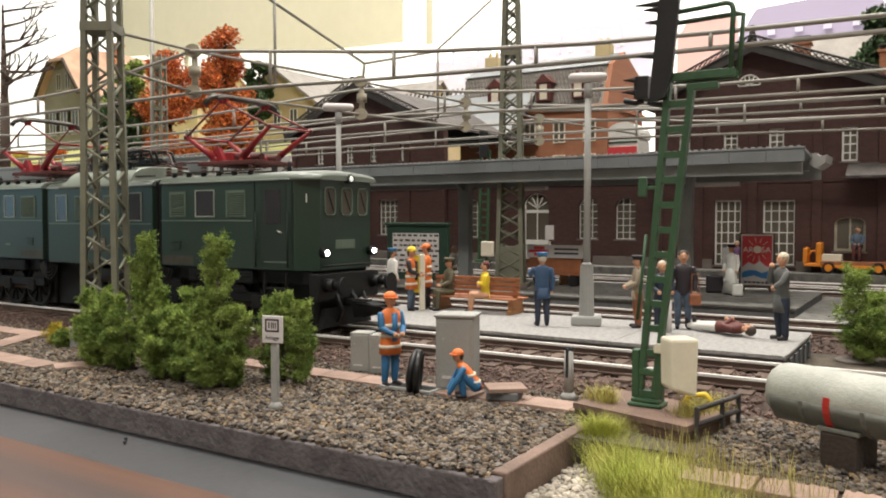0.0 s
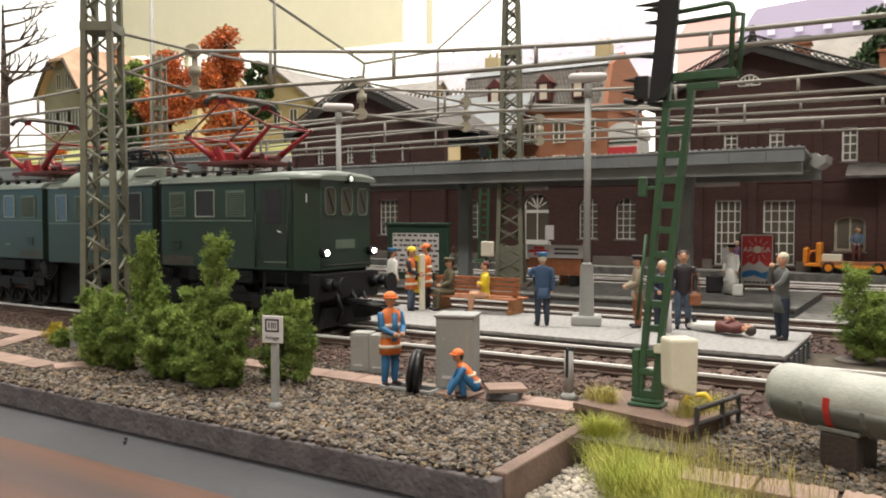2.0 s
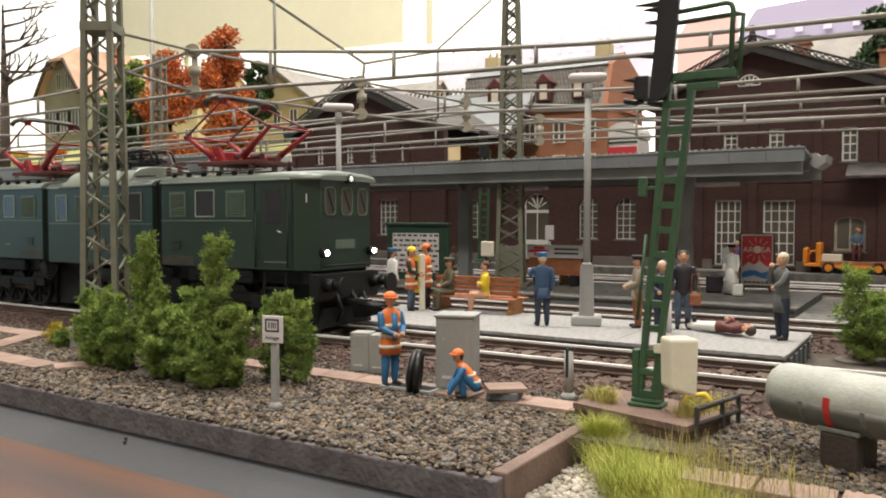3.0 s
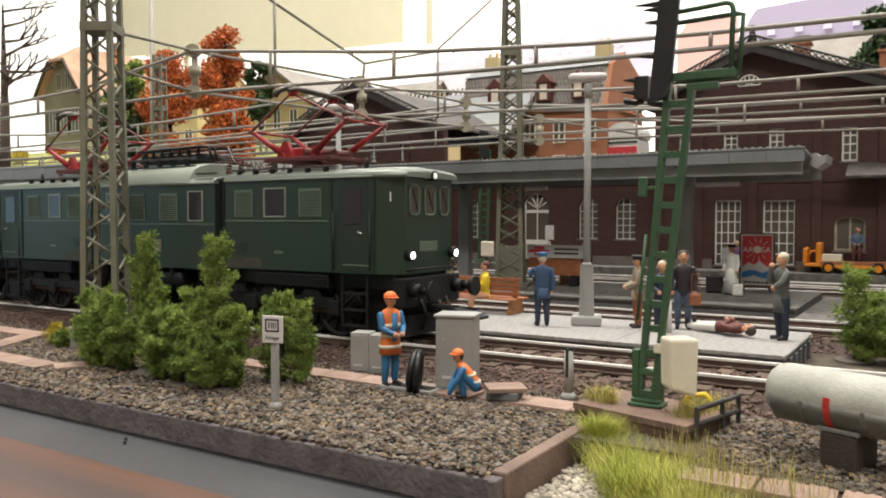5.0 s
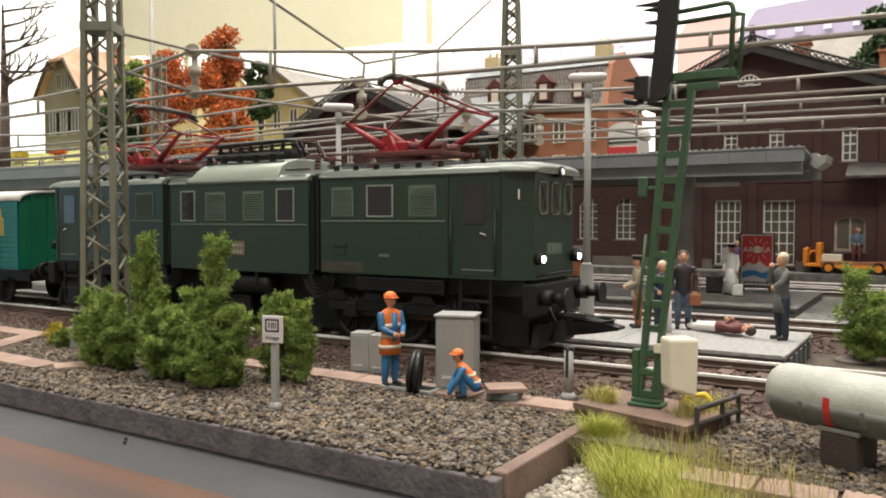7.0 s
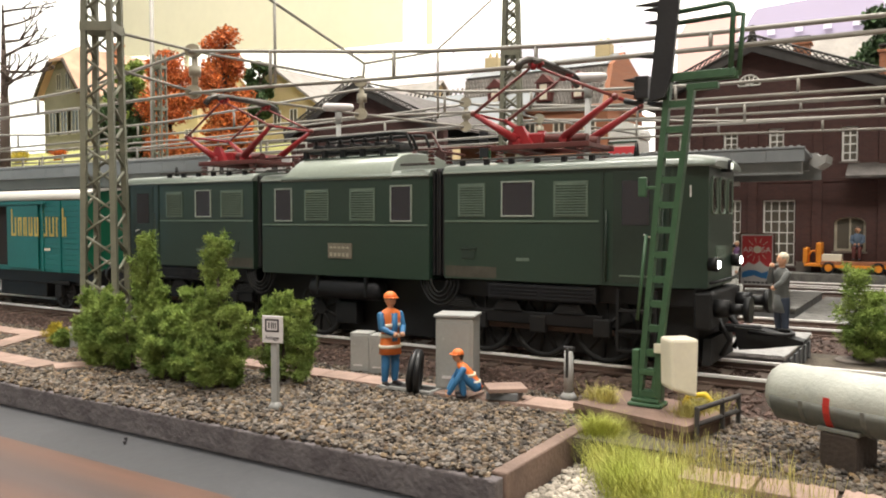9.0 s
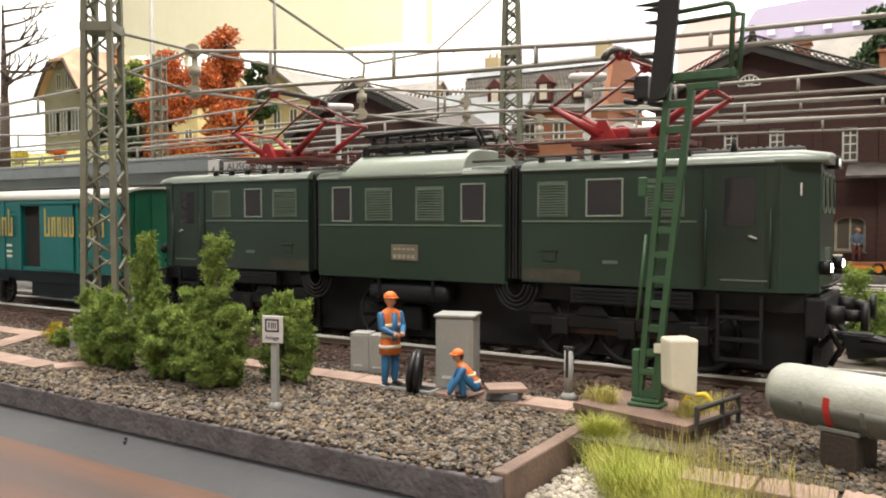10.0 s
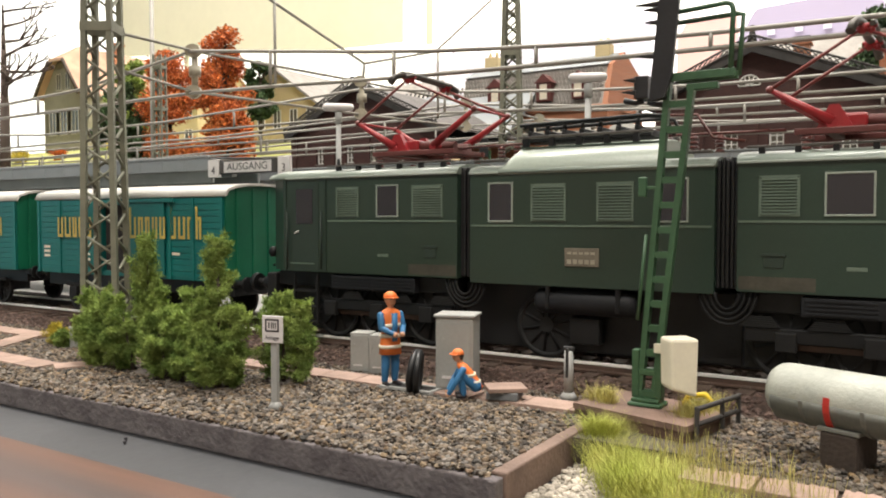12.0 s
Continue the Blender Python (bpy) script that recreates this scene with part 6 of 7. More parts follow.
wire_run(162, [(-700, 92), (-294, 76.0), (-246, 77.6), (-190, 84.3), (-157.7, 80.6), (-126, 77.0), (-104, 74.7), (-84, 73.2), (-65, 71.9), (-39, 71.0), (-8, 70.4), (60, 74)],
         [(-700, 68.4), (-294, 71.2), (-189, 71.8), (-158, 71.0), (-126, 69.7), (-84, 68.6), (-51, 68.1), (60, 66.8)], 0.5, (-270, -228, -158, -116, -77, -39))
wire_run(240.5, [(-800, 96), (-500, 84), (-400, 78), (-300, 78.5), (-187, 83.6), (-140, 78.6), (-96, 75.4), (-55.8, 73.6), (60, 73.5)], [(-800, 72), (-187, 73.2), (-96, 70.0), (60, 68.0)], 0.5, (-420, -320, -256, -150, -116, -68, -34, 0))
wire_run(362, [(-900, 98), (-600, 88), (-400, 88), (-212, 94.6), (-145, 88.6), (-84, 83.5), (60, 82.0)], [(-900, 82), (-212, 83.2), (-77, 79.8), (60, 78)], 0.62, (-500, -400, -300, -180, -120, -84, -50, -20))
wire_run(391, [(-900, 86), (-500, 80), (-184, 87.8), (-83, 80.3), (60, 77.5)], [(-900, 74), (-184, 76.6), (-20, 73.1), (60, 72.5)], 0.62, (-450, -350, -250, -130, -90, -45, -10))
wire_run(300, [(-900, 80), (-500, 74), (-161, 80.5), (-90, 76), (60, 74)], [(-900, 66), (-161, 69.5), (60, 68)], 0.55, (-500, -400, -300, -220, -120, -60))
# cross span between the masts
for pts in ([(-196.4, 141.8, 86.5), (-190.6, 163.7, 84.6), (-174.4, 224, 82.8), (-160.9, 274.2, 80.6), (-149.2, 317.8, 78.2), (-130, 391, 77)],
            [(-196.3, 142.4, 76.1), (-190.6, 163.5, 72.4), (-174.4, 223.9, 71.3), (-160.9, 274.2, 71.0), (-149.2, 317.9, 68.4)],
            [(-194.5, 150, 132), (-183.9, 188.6, 104.7), (-174.1, 225.2, 89.4), (-165.3, 258, 98.4), (-157.2, 288.3, 124), (-155, 297, 133)],
            [(-183.5, 190.2, 105.0), (-183.5, 190.3, 77.8)], [(-164.9, 259.4, 99.0), (-164.9, 259.4, 73.0)], [(-174.1, 225.2, 89.4), (-174.3, 224.5, 82.8)]):
    b = B(); tube(b, pts, 0.48, n=6)
    part("span_wire", b, "wire", catenary)
for x, y, zu, zl in ((-190.6, 163.6, 84.6, 72.4), (-174.4, 224, 82.8, 71.3), (-160.9, 274.2, 80.6, 71), (-149.2, 317.8, 78.2, 68.4)):
    for z in (zu, zl):
        b = B()
        prism(b, [(2.4 * math.cos(k * math.pi / 8), 2.0 * math.sin(k * math.pi / 8)) for k in range(16)], 1, -0.8, 0.8)
        part("insulator_disc", b, "insul", catenary, at=(x, y - 0.6, z, 0, 0, 30))
    b = B(); rod(b, (x, y, zl), (x, y, zu - 2), 1.0, 0.9, n=8); rod(b, (x, y, (zu + zl) / 2 - 1.5), (x, y, (zu + zl) / 2 + 1.5), 1.8, 1.8, n=10)
    part("insulator_rod", b, "insul", catenary)

# ---------------------------------------------------------------- canopies


def canopy(x0, x1, y0, y1, zt, posts, label):
    s = empty("platform_canopy", (x0 + x1) / 2, y0, 0, 0, label, "canopy", "platform canopies")
    w = (x1 - x0) / 2
    d = y1 - y0
    b = B(); prism(b, [(0, zt - 0.4), (d * 0.5, zt - 2.5), (d, zt - 0.4), (d, zt - 1.2), (d * 0.5, zt - 3.4), (0, zt - 1.2)], 0, -w, w)
    part("roof_sheet", b, "canopy", s)
    n = int((x1 - x0) / 12)
    for y in (-0.6, d + 0.1):
        for k in range(n):
            a = -w + (x1 - x0) * k / n
            b = B(); bx(b, a + 0.06, a + (x1 - x0) / n - 0.06, y, y + 0.5, zt - 4.9, zt - 0.6, bevel=0.08)
            part("fascia_panel", b, "canopy", s)
        b = B(); bx(b, -w, w, y - 0.4, y + 0.9, zt - 0.6, zt + 0.1, bevel=0.15)
        part("gutter", b, "canopy", s)
        yb = y + 2.6 if y < 0 else y - 2.6
        b = B(); bx(b, -w + 1, w - 1, yb, yb + 1.0, zt - 9.0, zt - 3.0, bevel=0.15)
        part("edge_beam", b, "canopyin", s)
    n = int((x1 - x0) / 2.4)
    b = B()
    for k in range(n):
        a = -w + (x1 - x0) * k / n
        bx(b, a, a + 1.0, -0.9, 0.2, zt + 0.05, zt + 0.5)
    tagged(part("roof_edge_teeth", b, "concrete", s), kind="stuff")
    b = B(); bx(b, -w + 2, w - 2, d * 0.5 - 1.2, d * 0.5 + 1.2, zt - 6.5, zt - 3.45, bevel=0.2)
    part("ridge_beam", b, "canopyin", s)
    for px in posts:
        a = px - (x0 + x1) / 2
        b = B(); rings(b, [[(a + q * wx, d * 0.5 + r * wy, z) for q, r in ((-1, -1), (1, -1), (1, 1), (-1, 1))] for z, wx, wy in ((P, 3.0, 2.2), (P + 8, 2.6, 2.0), (zt - 12, 2.6, 2.0), (zt - 6.4, 3.4, 2.4))], smooth=False)
        part("post", b, "canopyin", s)
        for sy in (-1, 1):
            b = B(); prism(b, [(d * 0.5, zt - 12), (d * 0.5 + sy * d * 0.44, zt - 2.6), (d * 0.5 + sy * d * 0.44, zt - 1.6), (d * 0.5, zt - 6)], 0, a - 0.6, a + 0.6)
            part("bracket_arm", b, "canopyin", s)
    k = -w + 14
    while k < w:
        for sy in (-1, 1):
            b = B(); prism(b, [(d * 0.5, zt - 4.6), (d * 0.5 + sy * d * 0.46, zt - 2.6), (d * 0.5 + sy * d * 0.46, zt - 1.8), (d * 0.5, zt - 3.6)], 0, k - 0.5, k + 0.5)
            part("rafter", b, "canopyin", s)
        k += 22
    return s


canopy(-470, -38.0, 286, 340, 58.2, (-184, -84, -262, -340), "long grey sheet-metal platform canopy on broad posts")
canopy(-560, -212.0, 188, 214, 55.8, (-300, -400), "grey-blue sheet-metal canopy on the near platform")
b = B(); prism(b, [(-3.0, -1.2), (-0.6, -2.4), (2.2, -0.4), (2.6, 2.2), (0.4, 1.6), (-1.0, 3.0), (-3.2, 2.4)], 1, -9, 9)
tagged(part("gutter_end", b, "concrete", at=(-36.0, 313, 54.4)), "broken pale gutter end at the canopy", "gutter")
for x in (-76.5, -160):
    b = B(); bx(b, -9, 9, -1.5, 1.5, -0.9, 0.9, bevel=0.5)
    tagged(part("tube_light", b, "signwhite", at=(x, 330, 48.2)), "white tube lamp under the canopy", "lamp", "canopy lamps")


def exit_sign():
    s = empty("exit_sign", -191.7, 186.2, -1.0, 0, "white exit sign with platform numbers under the canopy", "sign")
    b = B(); bx(b, -13.0, 13.0, -0.6, 0.6, 50.2, 54.6, bevel=0.15)
    p = part("board", b, "barge", s)
    b = B(); bx(b, -10.8, 10.8, -0.75, -0.62, 50.6, 54.2)
    part("face", b, "signwhite", p)
    words("lettering", "AUSGANG", 3.4, 0, -0.82, 52.4, 90, 0, "greypaint", p, 1.15)
    for x, t in ((-16.0, "4"), (16.0, "3")):
        b = B(); bx(b, x - 2.6, x + 2.6, -0.6, 0.6, 49.2, 55.2, bevel=0.15)
        q = part("number_board", b, "signwhite", s)
        words("number", t, 3.6, x, -0.68, 51.4, 90, 0, "ink", q)
    for x in (-12, 12):
        b = B(); rod(b, (x, 0, 54.5), (-20, 1.5, 56.0), 0.4, n=5)
        part("hanger", b, "barge", s)


exit_sign()

# ---------------------------------------------------------------- the station


def wall_grid(b, x0, x1, z0, z1, y0, y1, holes):
    xs = sorted({x0, x1, *[v for h in holes for v in h[:2]]})
    zs = sorted({z0, z1, *[v for h in holes for v in h[2:4]]})
    for xa, xb in zip(xs, xs[1:]):
        for za, zb in zip(zs, zs[1:]):
            cx, cz = (xa + xb) / 2, (za + zb) / 2
            if not any(h[0] < cx < h[1] and h[2] < cz < h[3] for h in holes):
                bx(b, xa, xb, y0, y1, za, zb)
    bmesh.ops.remove_doubles(b, verts=b.verts, dist=0.001)


def station_window(parent, x0, x1, z0, z1, y, cols, rows, arch=0.0, frame_mat="white", name="window", wall="brick", bar=0.32):
    """White glazing bars and a pane set back in the opening; an arch fills the opening's corners."""
    b = B()
    t = bar * 1.5
    bx(b, x0, x0 + t, y, y + 1, z0, z1); bx(b, x1 - t, x1, y, y + 1, z0, z1)
    bx(b, x0 + t, x1 - t, y, y + 1, z0, z0 + t)
    if not arch:
        bx(b, x0 + t, x1 - t, y, y + 1, z1 - t, z1)
    for k in range(1, cols):
        x = x0 + (x1 - x0) * k / cols
        bx(b, x - bar / 2, x + bar / 2, y + 0.1, y + 0.8, z0 + t, z1 - 0.02)
    for k in range(1, rows):
        z = z0 + (z1 - z0) * k / rows
        bx(b, x0 + t, x1 - t, y + 0.12, y + 0.78, z - bar / 2, z + bar / 2)
    if arch:
        c, r = (x0 + x1) / 2, (x1 - x0) / 2
        pts = [(c - r * math.cos(a), z1 - arch + arch * math.sin(a)) for a in [math.pi * k / 12 for k in range(13)]]
        for p, q in zip(pts, pts[1:]):
            rod(b, (p[0], y + 0.4, p[1]), (q[0], y + 0.4, q[1]), t * 0.75, n=4)
    w = part(name, b, frame_mat, parent)
    if arch:
        b = B()
        for i in (0, 1):
            half = pts[:7] if i == 0 else pts[6:]
            corner = (x0 - 0.1 if i == 0 else x1 + 0.1, z1 + 0.02)
            poly = half + [corner] if i == 0 else half + [corner]
            prism(b, poly, 1, y - 1.9, y + 1.2)
        part("spandrel", b, wall, w)
    b = B(); bx(b, x0, x1, y + 0.5, y + 0.62, z0, z1)
    part("pane", b, "glass", w)
    b = B(); bx(b, x0 - 0.8, x1 + 0.8, y - 2.6, y - 0.6, z0 - 0.9, z0 - 0.05, bevel=0.1)
    part("sill", b, "stonebase", w)
    return w


YF = 420.0


def gable_roof(parent, xa, xb, xp, ze, zp, y0, y1, over=3.0):
    for sx, x in ((-1, xa), (1, xb)):
        e = x + sx * over
        dz = (zp - ze) / abs(xp - x) * over
        b = B(); prism(b, [(xp, zp + 1.4), (e, ze - dz + 1.4), (e, ze - dz), (xp, zp)], 1, y0, y1)
        r = part("roof_slope", b, "slate", parent)
        # pierced barge board along the verge
        n = 22
        for k in range(n):
            f, g = k / n, (k + 1) / n
            p = lambda q, o: (e + (xp - e) * q, y0 - 0.9, ze - dz + (zp - ze + dz) * q + o)
            b = B(); rod(b, p(f, 1.9), p(g, 4.4), 0.35, n=4); rod(b, p(f, 4.4), p(g, 1.9), 0.35, n=4)
            part("verge_lattice", b, "barge", r)
        for o in (1.6, 4.8):
            b = B(); rod(b, (e, y0 - 0.9, ze - dz + o), (xp, y0 - 0.9, zp + o), 0.55, n=5)
            part("verge_rail", b, "barge", r)
        b = B(); prism(b, [(xp, zp + 0.2), (e, ze - dz + 0.2), (e, ze - dz - 3.4), (xp, zp - 3.4)], 1, y0 - 0.4, y0 + 0.5)
        part("barge_board", b, "barge", r)


def station():
    s = empty("station", -200, YF, 8.6, 0, "dark red brick two-storey station with gabled wings and white windows", "building")
    s.matrix_basis = pose(0, 0, 0)
    z0 = 8.6
    # left wing
    lh = [(-313, -298, 24, 46.5), (-282.4, -268.9, 20, 38.8)]
    up = [(x, x + 6.6, 72, 83) for x in (-367, -341, -322, -296)]
    b = B(); wall_grid(b, -388, -262, z0, 92, YF, YF + 4, lh[:1] + up)
    lw = part("left_wall", b, "brick", s)
    for h in lh[:1]:
        station_window(lw, *h, YF + 2, 4, 6, 0)
    for h in up:
        station_window(lw, *h, YF + 2, 2, 3, bar=0.6)
    b = B(); prism(b, [(-388, 92.01), (-262, 92.01), (-332, 122)], 1, YF, YF + 4)
    part("left_gable", b, "brick", s)
    gable_roof(s, -388, -266, -330, 93, 123, YF - 6, YF + 150)
    # low middle
    mh = [(-209.5, -193, 10.2, 49.4), (-174.5, -163, 23, 46.3), (-152.6, -141.2, 23, 46.0), (-250, -238, 23, 46)]
    b = B(); wall_grid(b, -262, -128, z0, 57, YF + 4, YF + 8, mh)
    mw = part("middle_wall", b, "brick", s)
    for h in mh[1:]:
        station_window(mw, *h, YF + 6, 3, 6, 5.5)
    d = station_window(mw, *mh[0], YF + 6, 2, 1, 8.0, name="station_door", bar=0.6)
    b = B(); bx(b, -209, -193.4, YF + 6.05, YF + 6.45, 10.3, 22.0)
    bx(b, -209, -193.4, YF + 6.0, YF + 6.9, 37.8, 39.6)
    part("door_panel", b, "white", d)
    b = B()
    for k in range(1, 6):
        a = math.pi * k / 6
        rod(b, (-201.2, YF + 6.3, 40.5), (-201.2 - 7 * math.cos(a), YF + 6.3, 40.5 + 7.6 * math.sin(a)), 0.35, n=4)
    part("fanlight_bars", b, "white", d)
    b = B(); prism(b, [(YF + 1, 57.2), (YF + 60, 63), (YF + 60, 61.4), (YF + 1, 55.6)], 0, -264, -126)
    part("middle_roof", b, "slate", s)
    # right wing
    rh = [(-98.2, -85.2, 10.6, 43.8), (-74.8, -59.9, 11.3, 43.6), (-42.6, -29.0, 18.9, 35.2), (-128, -117, 12, 38)]
    ru = [(-117, -111, 66, 78.4), (-94.3, -87.2, 66, 78.4), (-72.6, -65.4, 66, 79), (-40, -33, 61.6, 78), (-16, -9, 61.6, 78), (8, 15, 61.6, 78)]
    b = B(); wall_grid(b, -128, 60, z0, 94, YF, YF + 4, rh[:3] + ru)
    rw = part("right_wall", b, "brick", s)
    station_window(rw, *rh[0], YF + 2, 4, 6, 0, bar=0.5)
    station_window(rw, *rh[1], YF + 2, 4, 6, 0, bar=0.5)
    station_window(rw, *rh[2], YF + 2, 2, 1, 3.0, frame_mat="insul", bar=0.8)
    for h in ru:
        station_window(rw, *h, YF + 2, 2, 4, bar=0.6)
    b = B(); prism(b, [(-128, 94.01), (60, 94.01), (-17, 94.02 + 3), (-79, 119)], 1, YF, YF + 4)
    part("right_gable", b, "brick", s)
    b = B(); bx(b, -128.2, -124, YF + 4, YF + 150, z0, 94)
    part("side_wall", b, "brickside", s)
    gable_roof(s, -134, -16, -80, 95, 120, YF - 6, YF + 150)
    b = B(); prism(b, [(YF - 5, 95.5), (YF + 70, 120), (YF + 70, 118), (YF - 5, 94)], 0, -18, 64)
    part("wing_roof", b, "slate", s)
    b = B()
    prism(b, [(-82 + 5.2 * math.cos(k * math.pi / 12), 101 + 5.2 * math.sin(k * math.pi / 12)) for k in range(13)], 1, YF - 0.12, YF - 0.05)
    fan = part("fan_window", b, "glass", s)
    b = B()
    for k in range(13):
        a, c = math.pi * k / 12, math.pi * (k + 1) / 12
        if k < 12:
            rod(b, (-82 + 5.2 * math.cos(a), YF - 0.3, 101 + 5.2 * math.sin(a)), (-82 + 5.2 * math.cos(c), YF - 0.3, 101 + 5.2 * math.sin(c)), 0.5, n=4)
        if k % 2 == 0:
            rod(b, (-82, YF - 0.3, 101), (-82 + 5.2 * math.cos(a), YF - 0.3, 101 + 5.2 * math.sin(a)), 0.4, n=4)
    part("fan_bars", b, "white", fan)
    # brick pilasters, plinth and string courses
    for x in (-387, -352, -322, -290, -264, -127, -106, -79.5, -50, -22, 20):
        b = B(); bx(b, x - 2.2, x + 2.2, YF - 1.2, YF - 0.01, z0, 92, bevel=0.15)
        part("pilaster", b, "brick", s)
    for x0, x1, y in ((-388, -262, YF), (-262, -210.2, YF + 4), (-192.4, -128, YF + 4), (-128, -99, YF), (-84.6, -75.6, YF), (-59, 60, YF)):
        b = B(); bx(b, x0, x1, y - 1.0, y - 0.02, z0, 13.5, bevel=0.15)
        part("plinth", b, "stonebase", s)
    for x0, x1 in ((-388, -262), (-128, 60)):
        b = B(); bx(b, x0, x1, YF - 0.7, YF - 0.02, 52, 54, bevel=0.15)
        part("string_course", b, "brick", s)
    # low lean-to roof on the forecourt side
    b = B(); prism(b, [(YF - 12, 54.2), (YF - 0.05, 60.6), (YF - 0.05, 59.4), (YF - 12, 53.0)], 0, -37, 60)
    part("lean_to_roof", b, "slate", s)
    for x, y, z, h in ((-66, YF + 60, 108, 22), (-26, YF + 90, 100, 27), (-118, YF + 100, 100, 21)):
        b = B(); bx(b, x - 4, x + 4, y - 4, y + 4, z, z + h, bevel=0.2); bx(b, x - 5, x + 5, y - 5, y + 5, z + h, z + h + 1.6, bevel=0.2)
        ch = part("chimney", b, "orangebrick", s)
        b = B(); bx(b, x - 4.6, x + 4.6, y - 4.6, y + 4.6, z + h + 3.6, z + h + 4.6, bevel=0.2)
        for q in (-3.5, 3.5):
            rod(b, (x + q, y, z + h + 1.5), (x + q, y, z + h + 3.7), 0.6, n=6)
        part("chimney_cap", b, "barge", ch)
    b = B(); rod(b, (-80, YF - 5, 122), (-80, YF - 5, 127), 2.4, 1.2, n=8); ball(b, (-80, YF - 5, 128), 1.9)
    part("finial", b, "barge", s)
    # pale hipped roof of the long rear wing
    b = B(); prism(b, [(YF + 90, 92), (YF + 150, 138), (YF + 154, 138), (YF + 94, 90)], 0, -420, -268)
    part("rear_roof", b, "canopy", s, "pale grey rear roof")
    b = B()
    for k in range(32):
        rod(b, (-420 + 4.7 * k, YF + 150, 138), (-417.6 + 4.7 * k, YF + 150, 143), 0.7, n=4)
    tagged(part("ridge_cresting", b, "barge", s), kind="stuff")
    return s


station()

# ---------------------------------------------------------------- town behind


def house(name, x0, x1, y0, y1, z0, ze, zr, wall, roof, label, cols, rows, ridge="x", win="hiband"):
    s = empty(name, 0, 0, 0, 0, label, "house", "houses behind the station")
    b = B(); bx(b, x0, x1, y0, y1, z0, ze)
    w = part("wall", b, wall, s)
    if ridge == "y":
        xm = (x0 + x1) / 2
        b = B(); prism(b, [(x0, ze + 0.01), (x1, ze + 0.01), (xm, zr)], 1, y0, y1)
        part("gable", b, wall, s)
        for sx, x in ((-1, x0), (1, x1)):
            b = B(); prism(b, [(xm, zr + 2.5), (x + sx * 6, ze - 3.5), (x + sx * 6, ze - 6.5), (xm, zr)], 1, y0 - 7, y1)
            part("roof_slope", b, roof, s)
    else:
        ym = (y0 + y1) / 2
        for sy, y in ((-1, y0), (1, y1)):
            b = B(); prism(b, [(ym, zr + 2), (y + sy * 5, ze - 2.5), (y + sy * 5, ze - 5), (ym, zr)], 0, x0 - 4, x1 + 4)
            part("roof_slope", b, roof, s)
        for x in (x0, x1 - 2):
            b = B(); prism(b, [(y0, ze + 0.01), (y1, ze + 0.01), (ym, zr)], 0, x, x + 2)
            part("gable", b, wall, s)
    cw, rh = (x1 - x0) / cols, (ze - z0) / rows
    for i in range(cols):
        for j in range(rows):
            a, c = x0 + cw * (i + 0.3), x0 + cw * (i + 0.7)
            za, zb = z0 + rh * (j + 0.25), z0 + rh * (j + 0.82)
            b = B()
            for q in ((a - 0.8, a, za, zb), (c, c + 0.8, za, zb), (a, c, zb, zb + 0.8), (a, c, za - 0.8, za), ((a + c) / 2 - 0.4, (a + c) / 2 + 0.4, za, zb)):
                bx(b, q[0], q[1], y0 - 0.7, y0 + 0.1, q[2], q[3])
            wn = part("window", b, win, s)
            b = B(); bx(b, a, c, y0 - 0.25, y0 - 0.05, za, zb)
            part("pane", b, "glass", wn)
    return s


# terrace on which the town stands
b = B()
prism(b, [(470, 0.03), (500, 70), (540, 99), (640, 126), (1138, 150), (1138, 0.03)], 0, -2700, -452)
tagged(part("terrace", b, "lawn"), "grassy terrace on which the town stands", "ground", kind="structure")
b = B(); bx(b, -450, 700, 600, 1138, 0.05, 86)
tagged(part("upper_street", b, "stonebase"), "paved street level behind the station", "ground", kind="structure")
for z, y in ((92, 520), (84, 506), (104, 540)):
    b = B(); bx(b, -1600, -400, y, y + 2.5, z, z + 2.2, bevel=0.3)
    tagged(part("terrace_rail", b, "wire"), "grey rail along the terrace edge", "railing", "terrace rails")
for k in range(24):
    b = B(); bx(b, -1.2, 1.2, -1, 1, 0, 56, bevel=0.2)
    tagged(part("rail_post", b, "wire", at=(-410 - 40 * k, 538, 52)), "grey railing post on the terrace edge", "railing", "terrace rail posts")

